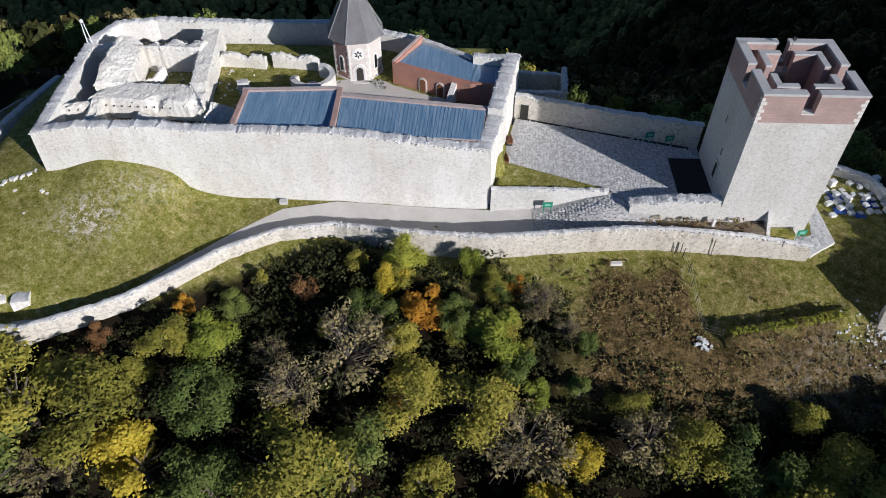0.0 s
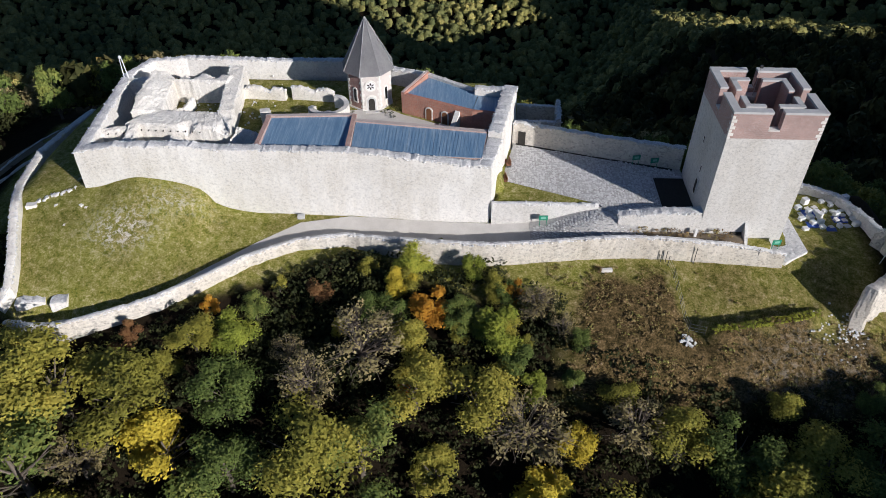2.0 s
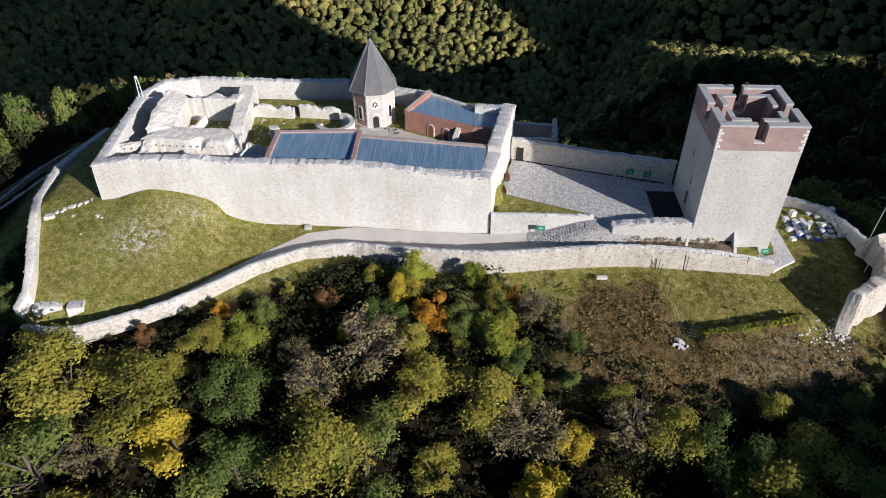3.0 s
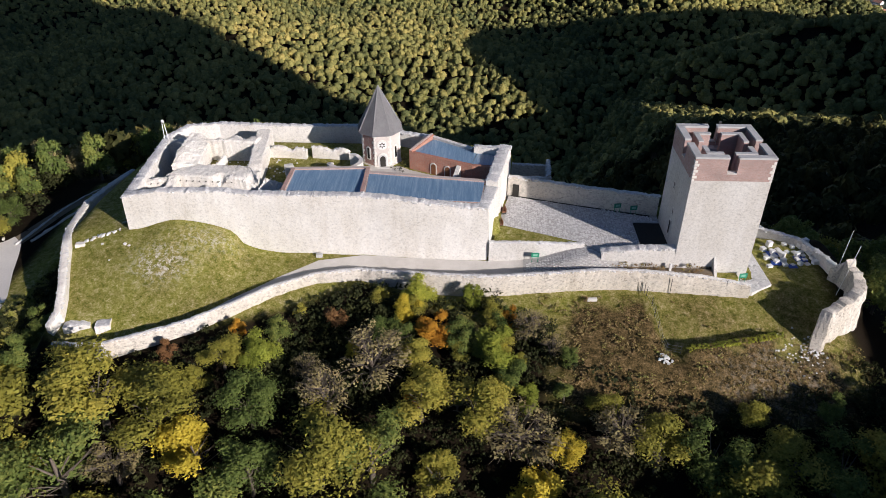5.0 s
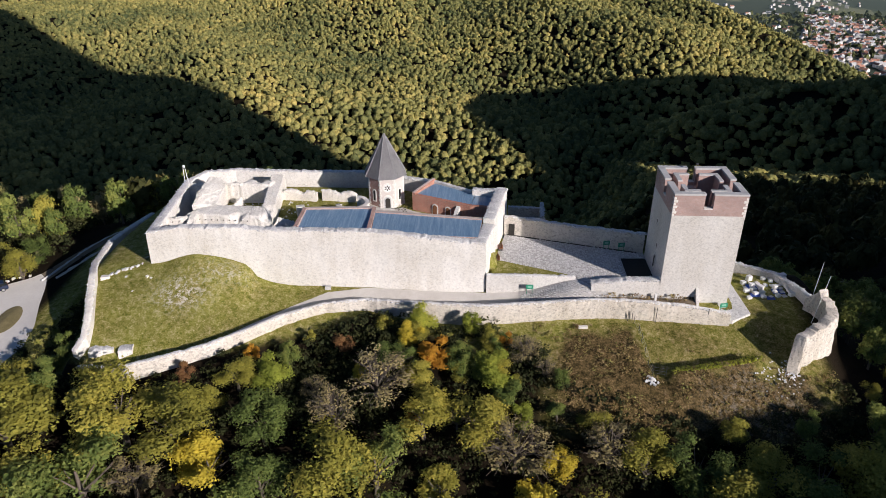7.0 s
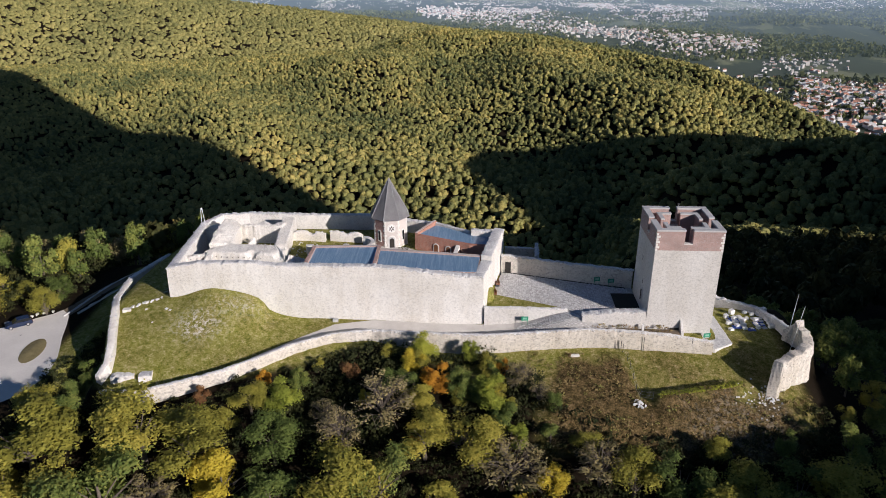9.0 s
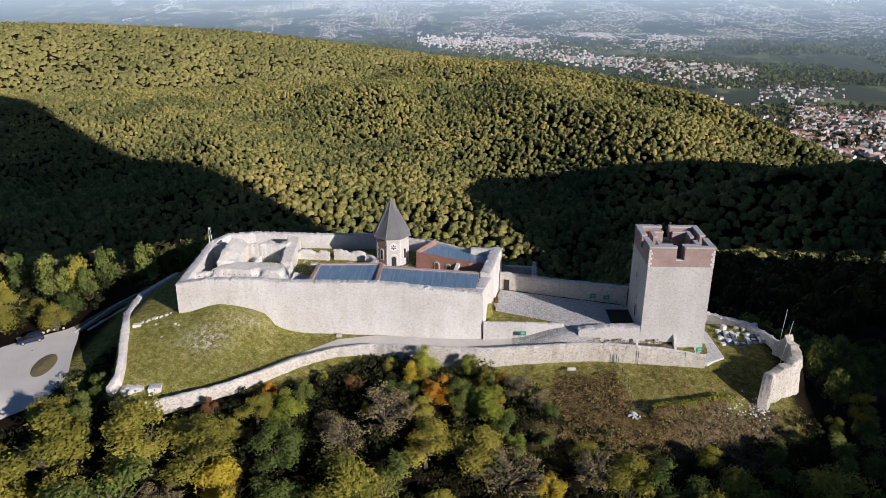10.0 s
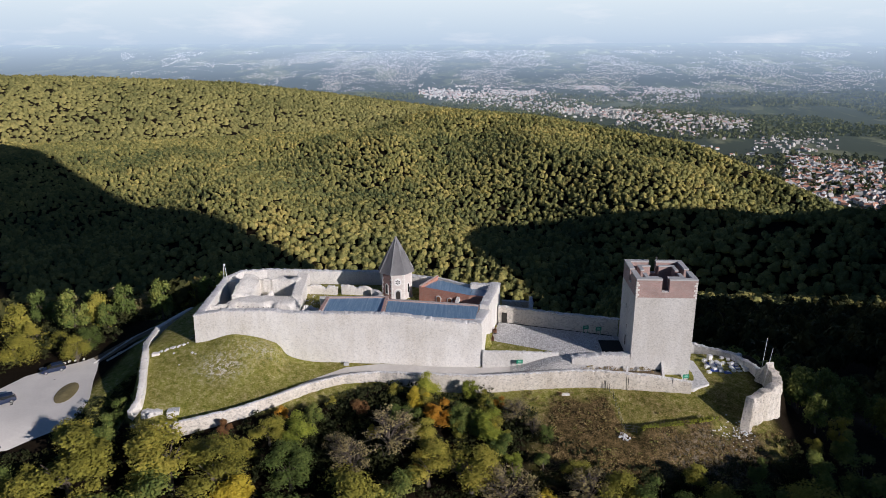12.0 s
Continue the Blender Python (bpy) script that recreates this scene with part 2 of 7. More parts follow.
def foliage(name, lo, mid_c, hi, spread=0.5, patches=0.0, tint=False, mottle=False):
    """Leaves: each one varies, each tree varies, and light comes through."""
    m, nt, bs = nodes_of(name)
    geo = nt.nodes.new("ShaderNodeNewGeometry")
    oi = nt.nodes.new("ShaderNodeObjectInfo")
    f = math_node(nt, "ADD", math_node(nt, "MULTIPLY", geo.outputs["Random Per Island"], 1.0 - spread), math_node(nt, "MULTIPLY", oi.outputs["Random"], spread))
    drift = ramp(nt, noise_tex(nt, coords(nt), 0.42, 3.0), ((0.34, (0, 0, 0)), (0.66, (1, 1, 1))))
    f = math_node(nt, "ADD", math_node(nt, "MULTIPLY", f, 0.62), math_node(nt, "MULTIPLY", drift, 0.38))
    if tint:
        at = nt.nodes.new("ShaderNodeAttribute")
        at.attribute_name = "tint"
        f = at.outputs["Fac"]
    if patches:
        broad = ramp(nt, noise_tex(nt, coords(nt, 0.0075, 0.006, 0.0), 1.0, 4.0), ((0.36, (0, 0, 0)), (0.66, (1, 1, 1))))
        f = math_node(nt, "ADD", math_node(nt, "MULTIPLY", f, 1.0 - patches), math_node(nt, "MULTIPLY", broad, patches))
    c = ramp(nt, f, ((0.0, lo), (0.5, mid_c), (1.0, hi)))
    if mottle:
        leafage = noise_tex(nt, coords(nt), 1.1, 5.0, 0.75)
        c = mix(nt, 1.0, c, ramp(nt, leafage, ((0.36, (0.70, 0.72, 0.70)), (0.5, (1.0, 1.0, 1.0)), (0.64, (1.3, 1.27, 1.2)))), "MULTIPLY")
        bump(nt, bs, leafage, 1.0, 0.55)
    link(nt, c, bs.inputs["Base Color"])
    bs.inputs["Roughness"].default_value = 0.75
    bs.inputs["Specular IOR Level"].default_value = 0.15
    tr = nt.nodes.new("ShaderNodeBsdfTranslucent")
    link(nt, c, tr.inputs["Color"])
    ms = nt.nodes.new("ShaderNodeMixShader")
    ms.inputs[0].default_value = 0.12
    link(nt, bs.outputs[0], ms.inputs[1])
    link(nt, tr.outputs[0], ms.inputs[2])
    link(nt, ms.outputs[0], nt.nodes["Material Output"].inputs["Surface"])
    return m


LEAF = {
    "green": foliage("leaf_green", (0.035, 0.058, 0.018), (0.13, 0.175, 0.044), (0.34, 0.345, 0.085)),
    "lime": foliage("leaf_lime", (0.08, 0.11, 0.018), (0.28, 0.32, 0.05), (0.56, 0.53, 0.08)),
    "olive": foliage("leaf_olive", (0.075, 0.08, 0.018), (0.28, 0.265, 0.048), (0.54, 0.455, 0.09)),
    "yellow": foliage("leaf_yellow", (0.24, 0.18, 0.022), (0.54, 0.43, 0.05), (0.74, 0.60, 0.09)),
    "orange": foliage("leaf_orange", (0.22, 0.10, 0.015), (0.50, 0.24, 0.03), (0.66, 0.40, 0.05)),
    "rust": foliage("leaf_rust", (0.08, 0.04, 0.02), (0.20, 0.10, 0.045), (0.33, 0.20, 0.08)),
    "brown": foliage("leaf_brown", (0.10, 0.085, 0.04), (0.27, 0.225, 0.105), (0.44, 0.37, 0.18)),
}
FOREST = foliage("far_forest", (0.082, 0.112, 0.050), (0.30, 0.288, 0.098), (0.62, 0.495, 0.165), 0.0, 0.5, True, True)
# second hill: paler, flatter leaf tones with the haze painted in
FOREST_HAZED = foliage("hazed_hill_forest", (0.16, 0.168, 0.066), (0.30, 0.285, 0.105), (0.45, 0.39, 0.145), 0.0, 0.4, True, True)
# darkened copy of the leaf colours, with the shade of the woods put in
LEAF_SHADED = foliage("shaded_woods_leaf", (0.026, 0.033, 0.012), (0.066, 0.07, 0.022), (0.16, 0.13, 0.04), 0.0, 0.0, True)
SCRUB = foliage("scrub_leaf", (0.20, 0.13, 0.065), (0.36, 0.27, 0.13), (0.30, 0.31, 0.09), 0.0, 0.0, True)
GROUND = ground_material()


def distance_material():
    """The far plain: fields, woods and settlements, part of the backdrop, with haze painted in as emission."""
    m, nt, bs = nodes_of("hazed_plain")
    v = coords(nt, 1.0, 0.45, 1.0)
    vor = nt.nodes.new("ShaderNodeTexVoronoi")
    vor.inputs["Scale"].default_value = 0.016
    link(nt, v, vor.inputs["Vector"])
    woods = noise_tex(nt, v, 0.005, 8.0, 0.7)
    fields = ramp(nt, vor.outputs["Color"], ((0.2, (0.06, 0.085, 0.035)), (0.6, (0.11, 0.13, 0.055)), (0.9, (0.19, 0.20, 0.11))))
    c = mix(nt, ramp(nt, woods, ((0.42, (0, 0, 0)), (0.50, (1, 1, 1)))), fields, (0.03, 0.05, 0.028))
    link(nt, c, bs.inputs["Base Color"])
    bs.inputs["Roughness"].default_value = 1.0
    haze_emission(nt, bs)
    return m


def haze_emission(nt, bs):
    """Blue haze painted as emission that grows with distance, over the far backdrop."""
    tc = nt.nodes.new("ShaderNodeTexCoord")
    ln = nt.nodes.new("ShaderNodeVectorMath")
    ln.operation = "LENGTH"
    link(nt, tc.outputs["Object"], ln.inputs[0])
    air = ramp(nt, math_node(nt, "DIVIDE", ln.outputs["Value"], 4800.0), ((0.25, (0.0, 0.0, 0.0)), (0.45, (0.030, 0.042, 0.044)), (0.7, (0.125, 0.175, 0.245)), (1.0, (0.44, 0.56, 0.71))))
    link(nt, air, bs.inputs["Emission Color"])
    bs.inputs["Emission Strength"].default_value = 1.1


def hazed_surface(name, stops, scale):
    m, nt, bs = nodes_of(name)
    link(nt, ramp(nt, noise_tex(nt, coords(nt), scale, 3.0), stops), bs.inputs["Base Color"])
    bs.inputs["Roughness"].default_value = 0.95
    haze_emission(nt, bs)
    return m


# far walls, roofs and groves carry the painted haze glow too
HOUSE_F = hazed_surface("hazed_house_wall", ((0.3, (0.40, 0.39, 0.38)), (0.7, (0.72, 0.69, 0.66))), 0.02)
ROOF_F = hazed_surface("hazed_roof", ((0.35, (0.34, 0.18, 0.14)), (0.65, (0.62, 0.50, 0.46))), 0.03)
GROVE_F = hazed_surface("hazed_grove", ((0.35, (0.045, 0.062, 0.026)), (0.65, (0.15, 0.16, 0.055))), 0.02)


def sky_material():
    """Pale evening sky with thin cloud, a plain backdrop."""
    m, nt, bs = nodes_of("backdrop_sky")
    tc = nt.nodes.new("ShaderNodeTexCoord")
    sep = nt.nodes.new("ShaderNodeSeparateXYZ")
    link(nt, tc.outputs["Object"], sep.inputs[0])
    band = ramp(nt, math_node(nt, "DIVIDE", sep.outputs[2], 700.0), ((0.0, (0.36, 0.46, 0.56)), (0.12, (0.42, 0.52, 0.60)), (0.45, (0.55, 0.64, 0.67)), (1.0, (0.42, 0.58, 0.72))))
    cl = noise_tex(nt, coords(nt, 0.0012, 0.0012, 0.006), 1.0, 6.0, 0.6)
    c = mix(nt, ramp(nt, cl, ((0.52, (0, 0, 0)), (0.75, (0.5, 0.5, 0.5)))), band, (0.72, 0.74, 0.74))
    bs.inputs["Base Color"].default_value = (0, 0, 0, 1)
    bs.inputs["Specular IOR Level"].default_value = 0.0
    link(nt, c, bs.inputs["Emission Color"])
    bs.inputs["Emission Strength"].default_value = 1.55
    return m


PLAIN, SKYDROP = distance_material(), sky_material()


# ---- building helpers ----
def thing(name, label, category, at=(0, 0, 0), group="", kind=""):
    e = new(name)
    e.empty_display_size = 0.5
    e.location = at
    return tagged(e, label, category, group, kind)


def mesh_of(name, bm, material, smooth=False):
    me = bpy.data.meshes.new(name)
    bmesh.ops.recalc_face_normals(bm, faces=bm.faces)
    bm.to_mesh(me)
    bm.free()
    for m in material if isinstance(material, (list, tuple)) else (material,):
        me.materials.append(m)
    if smooth:
        me.shade_smooth()
    return me


def part(name, bm, material, parent, label="", smooth=False):
    """One mesh under a thing or a part; its coordinates are those of the place."""
    ob = new(name, mesh_of(name, bm, material, smooth))
    if parent is not None:
        root = parent
        off = Vector((0, 0, 0))
        while root is not None:
            off += root.location
            root = root.parent
        ob.parent = parent
        ob.location = -off
    return tagged(ob, label)


def solo(name, bm, material, label, category, kind="", group="", smooth=False):
    return tagged(new(name, mesh_of(name, bm, material, smooth)), label, category, group, kind)


def mesh_np(name, verts, faces, material):
    """A mesh from arrays; faces all of one size."""
    me = bpy.data.meshes.new(name)
    n, k = faces.shape
    me.vertices.add(len(verts))
    me.vertices.foreach_set("co", np.asarray(verts, np.float32).ravel())
    me.loops.add(n * k)
    me.loops.foreach_set("vertex_index", np.asarray(faces, np.int32).ravel())
    me.polygons.add(n)
    me.polygons.foreach_set("loop_start", np.arange(0, n * k, k, dtype=np.int32))
    me.update(calc_edges=True)
    me.materials.append(material)
    return me


def box(bm, x0, x1, y0, y1, z0, z1, turn=0.0, mid=None):
    vs = [bm.verts.new((x, y, z)) for z in (z0, z1) for x, y in ((x0, y0), (x1, y0), (x1, y1), (x0, y1))]
    for f in ((3, 2, 1, 0), (4, 5, 6, 7), (0, 1, 5, 4), (1, 2, 6, 5), (2, 3, 7, 6), (3, 0, 4, 7)):
        bm.faces.new([vs[i] for i in f])
    if turn:
        c = mid or ((x0 + x1) / 2, (y0 + y1) / 2)
        bmesh.ops.rotate(bm, verts=vs, cent=(c[0], c[1], 0), matrix=Matrix.Rotation(radians(turn), 3, "Z"))
    return vs


def prism(bm, poly, z0, z1):
    """Upright prism over a plan; z1 may be a list, one height a corner."""
    n = len(poly)
    tops = z1 if isinstance(z1, (list, tuple)) else [z1] * n
    bots = z0 if isinstance(z0, (list, tuple)) else [z0] * n
    lo = [bm.verts.new((x, y, b)) for (x, y), b in zip(poly, bots)]
    hi = [bm.verts.new((x, y, t)) for (x, y), t in zip(poly, tops)]
    bm.faces.new(lo[::-1])
    bm.faces.new(hi)
    for i in range(n):
        j = (i + 1) % n
        bm.faces.new((lo[i], lo[j], hi[j], hi[i]))
    return lo, hi


def tube(bm, a, b, r0, r1, n=8):
    a, b = Vector(a), Vector(b)
    d = (b - a).normalized()
    u = d.orthogonal().normalized()
    w = d.cross(u)
    rings = []
    for p, r in ((a, r0), (b, r1)):
        rings.append([bm.verts.new(p + (u * math.cos(2 * math.pi * i / n) + w * math.sin(2 * math.pi * i / n)) * r) for i in range(n)])
    for i in range(n):
        j = (i + 1) % n
        bm.faces.new((rings[0][i], rings[0][j], rings[1][j], rings[1][i]))
    bm.faces.new(rings[0][::-1])
    bm.faces.new(rings[1])


def along(pts, step):
    """Points every step metres along a polyline of tuples (x, y, ...), with the unit normal to the right of the way."""
    out = []
    for k in range(len(pts) - 1):
        a, b = np.array(pts[k], float), np.array(pts[k + 1], float)
        n = max(1, int(np.hypot(*(b - a)[:2]) / step))
        for i in range(n + (k == len(pts) - 2)):
            out.append(a + (b - a) * i / n)
    out = np.array(out)
    d = np.gradient(out[:, :2], axis=0)
    d /= np.linalg.norm(d, axis=1)[:, None] + 1e-9
    return out, np.stack((d[:, 1], -d[:, 0]), 1)


def rough_wall(pts, thick, step=0.5, crest=0.16, relief=0.02, batter=0.03, rows=4, ruin=0.0, seed=0.0):
    """A stone wall along (x, y, top, bottom): its outer face lies on the line, its body to the left of the way. The crest is
    uneven, the faces bulge a little, and ruin makes the top break down in steps."""
    bm = bmesh.new()
    out, nrm = along(pts, step)
    rings = []
    for i, (p, n) in enumerate(zip(out, nrm)):
        x, y, zt, zb = p[:4]
        n = np.array(n)
        top = zt + crest * (noise.noise((x * 1.3, y * 1.3, seed)) + 0.6 * noise.noise((x * 3.7, y * 3.7, seed + 5)))
        if ruin:
            top -= ruin * max(0.0, noise.noise((x * 0.45, y * 0.45, seed + 9)) + 0.15 + 0.4 * noise.noise((x * 1.6, y * 1.6, seed)))
        ring = []
        for side in (0, 1):
            off = []
            for r in range(rows + 1):
                f = r / rows
                z = zb + (top - zb) * f
                bulge = relief * noise.noise((x * 0.9 + side * 40, y * 0.9, z * 0.9 + seed))
                d = (bulge + batter * (top - z)) if side == 0 else (-thick - bulge - batter * 0.3 * (top - z))
                if r == rows:
                    d += -0.10 if side == 0 else 0.10
                    z -= 0.05 + 0.10 * abs(noise.noise((x * 2.9, y * 2.9, side * 7 + seed)))
                off.append((x + n[0] * d, y + n[1] * d, z))
            ring += off if side == 0 else off[::-1]
        mids = []
        for k, fr in enumerate((0.3, 0.7)):
            d = -thick * fr
            mids.append((x + n[0] * d, y + n[1] * d, top + 0.05 * noise.noise((x * 2.3 + k * 9, y * 2.3, seed + 3))))
        ring = ring[:rows + 1] + mids + ring[rows + 1:]
        rings.append([bm.verts.new(q) for q in ring])
    m = len(rings[0])
    crest_faces = range(rows, rows + 3)
    for a, b in zip(rings, rings[1:]):
        for k in range(m - 1):
            f = bm.faces.new((a[k], b[k], b[k + 1], a[k + 1]))
            if k in crest_faces:
                f.material_index = 1
    bm.faces.new(rings[0])
    bm.faces.new(rings[-1][::-1])
    return bm


def ribbon(left, right, lift=0.05, step=0.8, across=4):
    """A strip laid over the ground between two lines of the plan."""
    bm = bmesh.new()
    n = max(2, int(sum(math.dist(a, b) for a, b in zip(left, left[1:])) / step))

    def at(line, f):
        s = [0.0]
        for a, b in zip(line, line[1:]):
            s.append(s[-1] + math.dist(a, b))
        q = f * s[-1]
        for k in range(len(line) - 1):
            if q <= s[k + 1] + 1e-6:
                g = (q - s[k]) / (s[k + 1] - s[k])
                return line[k][0] + (line[k + 1][0] - line[k][0]) * g, line[k][1] + (line[k + 1][1] - line[k][1]) * g
        return line[-1]
    rows = []
    for i in range(n + 1):
        a, b = at(left, i / n), at(right, i / n)
        row = []
        for k in range(across + 1):
            x, y = a[0] + (b[0] - a[0]) * k / across, a[1] + (b[1] - a[1]) * k / across
            row.append(bm.verts.new((x, y, height(x, y) + lift)))
        rows.append(row)
    for a, b in zip(rows, rows[1:]):
        for k in range(across):
            bm.faces.new((a[k], a[k + 1], b[k + 1], b[k]))
    return bm


def stone_shapes(rng, count=8):
    """A few rough stones: eight corners, no bottom."""
    out = []
    for _ in range(count):
        base = np.array(((-1, -1, -0.5), (1, -1, -0.5), (1, 1, -0.5), (-1, 1, -0.5), (-0.7, -0.7, 0.5), (0.7, -0.7, 0.5), (0.7, 0.7, 0.5), (-0.7, 0.7, 0.5)), float)
        out.append(base + rng.uniform(-0.22, 0.22, base.shape))
    return out


STONE_F = np.array(((4, 5, 6, 7), (0, 1, 5, 4), (1, 2, 6, 5), (2, 3, 7, 6), (3, 0, 4, 7)))


def stones(name, spots, material, parent, label, seed=1, flat=0.6, category="stones"):
    """Loose or laid stones at (x, y, z, size), joined because nobody could count them."""
    rng = np.random.default_rng(seed)
    shapes = stone_shapes(rng)
    V, F = [], []
    for k, (x, y, z, s) in enumerate(spots):
        a = rng.uniform(0, 6.28)
        c, q = math.cos(a), math.sin(a)
        v = shapes[k % 8] * np.array((s * rng.uniform(0.75, 1.2), s * rng.uniform(0.7, 1.0), s * flat * 2)) * 0.5
        V.append(np.stack((x + v[:, 0] * c - v[:, 1] * q, y + v[:, 0] * q + v[:, 1] * c, z + v[:, 2]), 1))
        F.append(STONE_F + 8 * k)
    ob = new(name, mesh_np(name, np.concatenate(V), np.concatenate(F), material))
    if parent is not None:
        ob.parent = parent
        ob.location = -parent.location
    return tagged(ob, label, "" if parent is not None else category, kind="stuff")


# ---- ground ----
HILL_Y = (-60, 0, 20, 32, 40, 46, 53, 60, 74, 90, 112)
HILL = {
    -112: (-80, -45, -30, -18, -10, -6, -4, -2.5, -2.5, -4, -15),
    -64: (-75, -37, -20, -8, -2.0, -0.5, 0, 0.5, 1, 0.5, -8),
    -61.5: (-75, -36, -19, -7, -0.8, 1.2, 4.6, 7.4, 6.9, 5.2, -8),
    -57: (-74, -35, -18, -6, 0.6, 3.2, 5.6, 7.4, 7.6, 6.0, -9),
    -45: (-73, -35, -18, -6, 1.2, 3.6, 6.6, 9.3, 8, 3, -12),
    -37: (-72, -34, -17, -6, 0.8, 3.5, 5.4, 8.3, 8, 3, -13),
    -31: (-72, -33, -16, -6, 0.4, 2.8, 4.2, 4.9, 7, 3, -13),
    -5: (-72, -32, -15, -6, -0.3, 1.8, 3.4, 5.2, 7, 1, -16),
    20: (-72, -32, -14, -4.5, 1.2, 2.8, 4.4, 6.6, 4.0, -8, -22),
    48: (-73, -33, -15, -5, 0.8, 2.2, 3.9, 4.2, 0.5, -11, -25),
    60: (-75, -37, -20, -11, -5, -4, -3.5, -3.5, -8, -16, -28),
    112: (-85, -50, -38, -30, -26, -24, -22, -21, -22, -26, -31),
}


def smooth01(t):
    t = np.clip(t, 0, 1)
    return t * t * (3 - 2 * t)


def far_height(x, y):
    """Back slope, valley, the wooded hills and the rising plain behind them."""
    back = -18 - np.interp(x, (-300, -120, -60, 50, 110, 300), (0.55, 0.60, 0.58, 0.56, 0.32, 0.30)) * (y - 112) - 0.02 * np.abs(x)
    valley = -170.0
    z = np.maximum(back, valley)
    crest_y = np.interp(x, (-700, -500, -180, -60, 100, 284, 346, 402, 560), (1000, 1060, 1130, 1150, 1060, 850, 725, 610, 500))
    amp = np.interp(x, (-1200, -700, -500, -180, -120, -60, 100, 284, 346, 402, 560), (50, 66, 66, 79, 100, 112, 108, 94, 70, 47, 0))
    foot = 430 - 0.1 * np.abs(x)
    up = smooth01((y - foot) / np.maximum(crest_y - foot, 60))
    down = 1 - smooth01((y - crest_y) / 420.0)
    hill = amp * up * down
    spur = 26 * np.exp(-((x + 190) / 150.0) ** 2 - ((y - 640) / 170.0) ** 2) + 22 * np.exp(-((x - 150) / 120.0) ** 2 - ((y - 620) / 140.0) ** 2)
    spur = spur + 15 * np.sin(x / 70.0 + y / 130.0) * np.sin(y / 95.0) * smooth01((y - 400) / 200.0) * np.clip(amp / 100.0, 0, 1) * (1 - smooth01((y - crest_y + 150) / 150.0))
    spur = spur + 6 * (np.sin((x * 0.9 + y * 0.45) / 34.0) + 0.6 * np.sin((x * 0.5 - y * 0.3) / 21.0)) * smooth01((y - 420) / 150.0) * np.clip(amp / 100.0, 0, 1) * (1 - smooth01((y - crest_y + 130) / 110.0))
    amp2 = np.interp(x, (-1300, -940, -610, -315, -135, 100, 200), (165, 150, 127, 86, 60, 20, 0))
    crest2 = np.sqrt(np.maximum(1750.0 ** 2 - x * x, 900.0 ** 2))
    second = amp2 * smooth01((y - crest2 + 560) / 560.0) * (1 - smooth01((y - crest2) / 500.0))
    hills = valley + np.maximum(hill + spur, second)
    d = np.hypot(x, y + 54)
    plain = np.interp(d, (0, 900, 1200, 1700, 2400, 3200, 4000, 4700, 6000), (-170, -170, -168, -176, -172, -140, -66, 10, 150))
    plain = plain + 20 * np.sin(x / 150.0 + 1.0) * np.sin(y / 210.0 + x / 400.0) * smooth01((d - 1200) / 300.0) * (1 - smooth01((d - 2500) / 600.0))
    # a wooded spur that closes the valley from the east
    spur_top = np.interp(x, (96, 126, 150, 176, 194, 212, 235, 258, 420, 560), (-190, -135, -94, -84, -80, -69, -66, -63, -48, -40))
    z = np.maximum(z, spur_top - 0.42 * np.abs(y - 462 + 0.16 * (x - 150)))
    z = np.maximum(z, np.where(y > 300, hills, -400))
    return np.where(y > 300, np.maximum(z, plain), z)


def shade_ridge_height(x, y):
    """Unseen ridges added beside the castle, only to block the sun over the woods."""
    a, q = x * 0.754 - y * 0.657, x * 0.657 + y * 0.754
    crest = np.interp(q, (0, 20, 33, 44, 50, 57, 61, 64.7, 68, 72, 76, 79, 82, 95, 190, 203, 216, 240), (18, 48, 57, 61.5, 62.5, 60.5, 59, 58.8, 59.5, 60.5, 62, 66, 76, 118, 122, 75, 38, -100))
    near = crest - 1.5 * np.maximum(np.abs(a - 184) - 14, 0)
    high = np.interp(q, (90, 110, 190, 280, 294, 302, 312, 338, 348, 358), (-100, 420, 620, 610, 420, 255, 228, 210, 100, -100)) + 8 * np.sin(q / 6.0) + 5 * np.sin(q / 2.3)
    near = np.maximum(near, high - 1.6 * np.maximum(np.abs(a - 600) - 40, 0))
    crest = np.interp(x, (325, 392, 480, 720, 1100), (-120, 66, 100, 120, 130))
    return np.maximum(near, crest - 0.6 * np.abs(y - 264 + 0.09 * (x - 397)))


GX, GY = np.arange(-112, 113, 1.0), np.arange(-60, 113, 1.0)


def hill_table():
    xs = sorted(HILL)
    cols = np.array([np.interp(GY, HILL_Y, HILL[k]) for k in xs])
    tab = np.array([[np.interp(x, xs, cols[:, j]) for j in range(len(GY))] for x in GX])
    for _ in range(2):
        p = np.pad(tab, 2, mode="edge")
        tab = sum(p[2 + i:2 + i + tab.shape[0], 2 + j:2 + j + tab.shape[1]] for i in (-2, -1, 0, 1, 2) for j in (-2, -1, 0, 1, 2)) / 25.0
    return tab


HILL_TAB = hill_table()


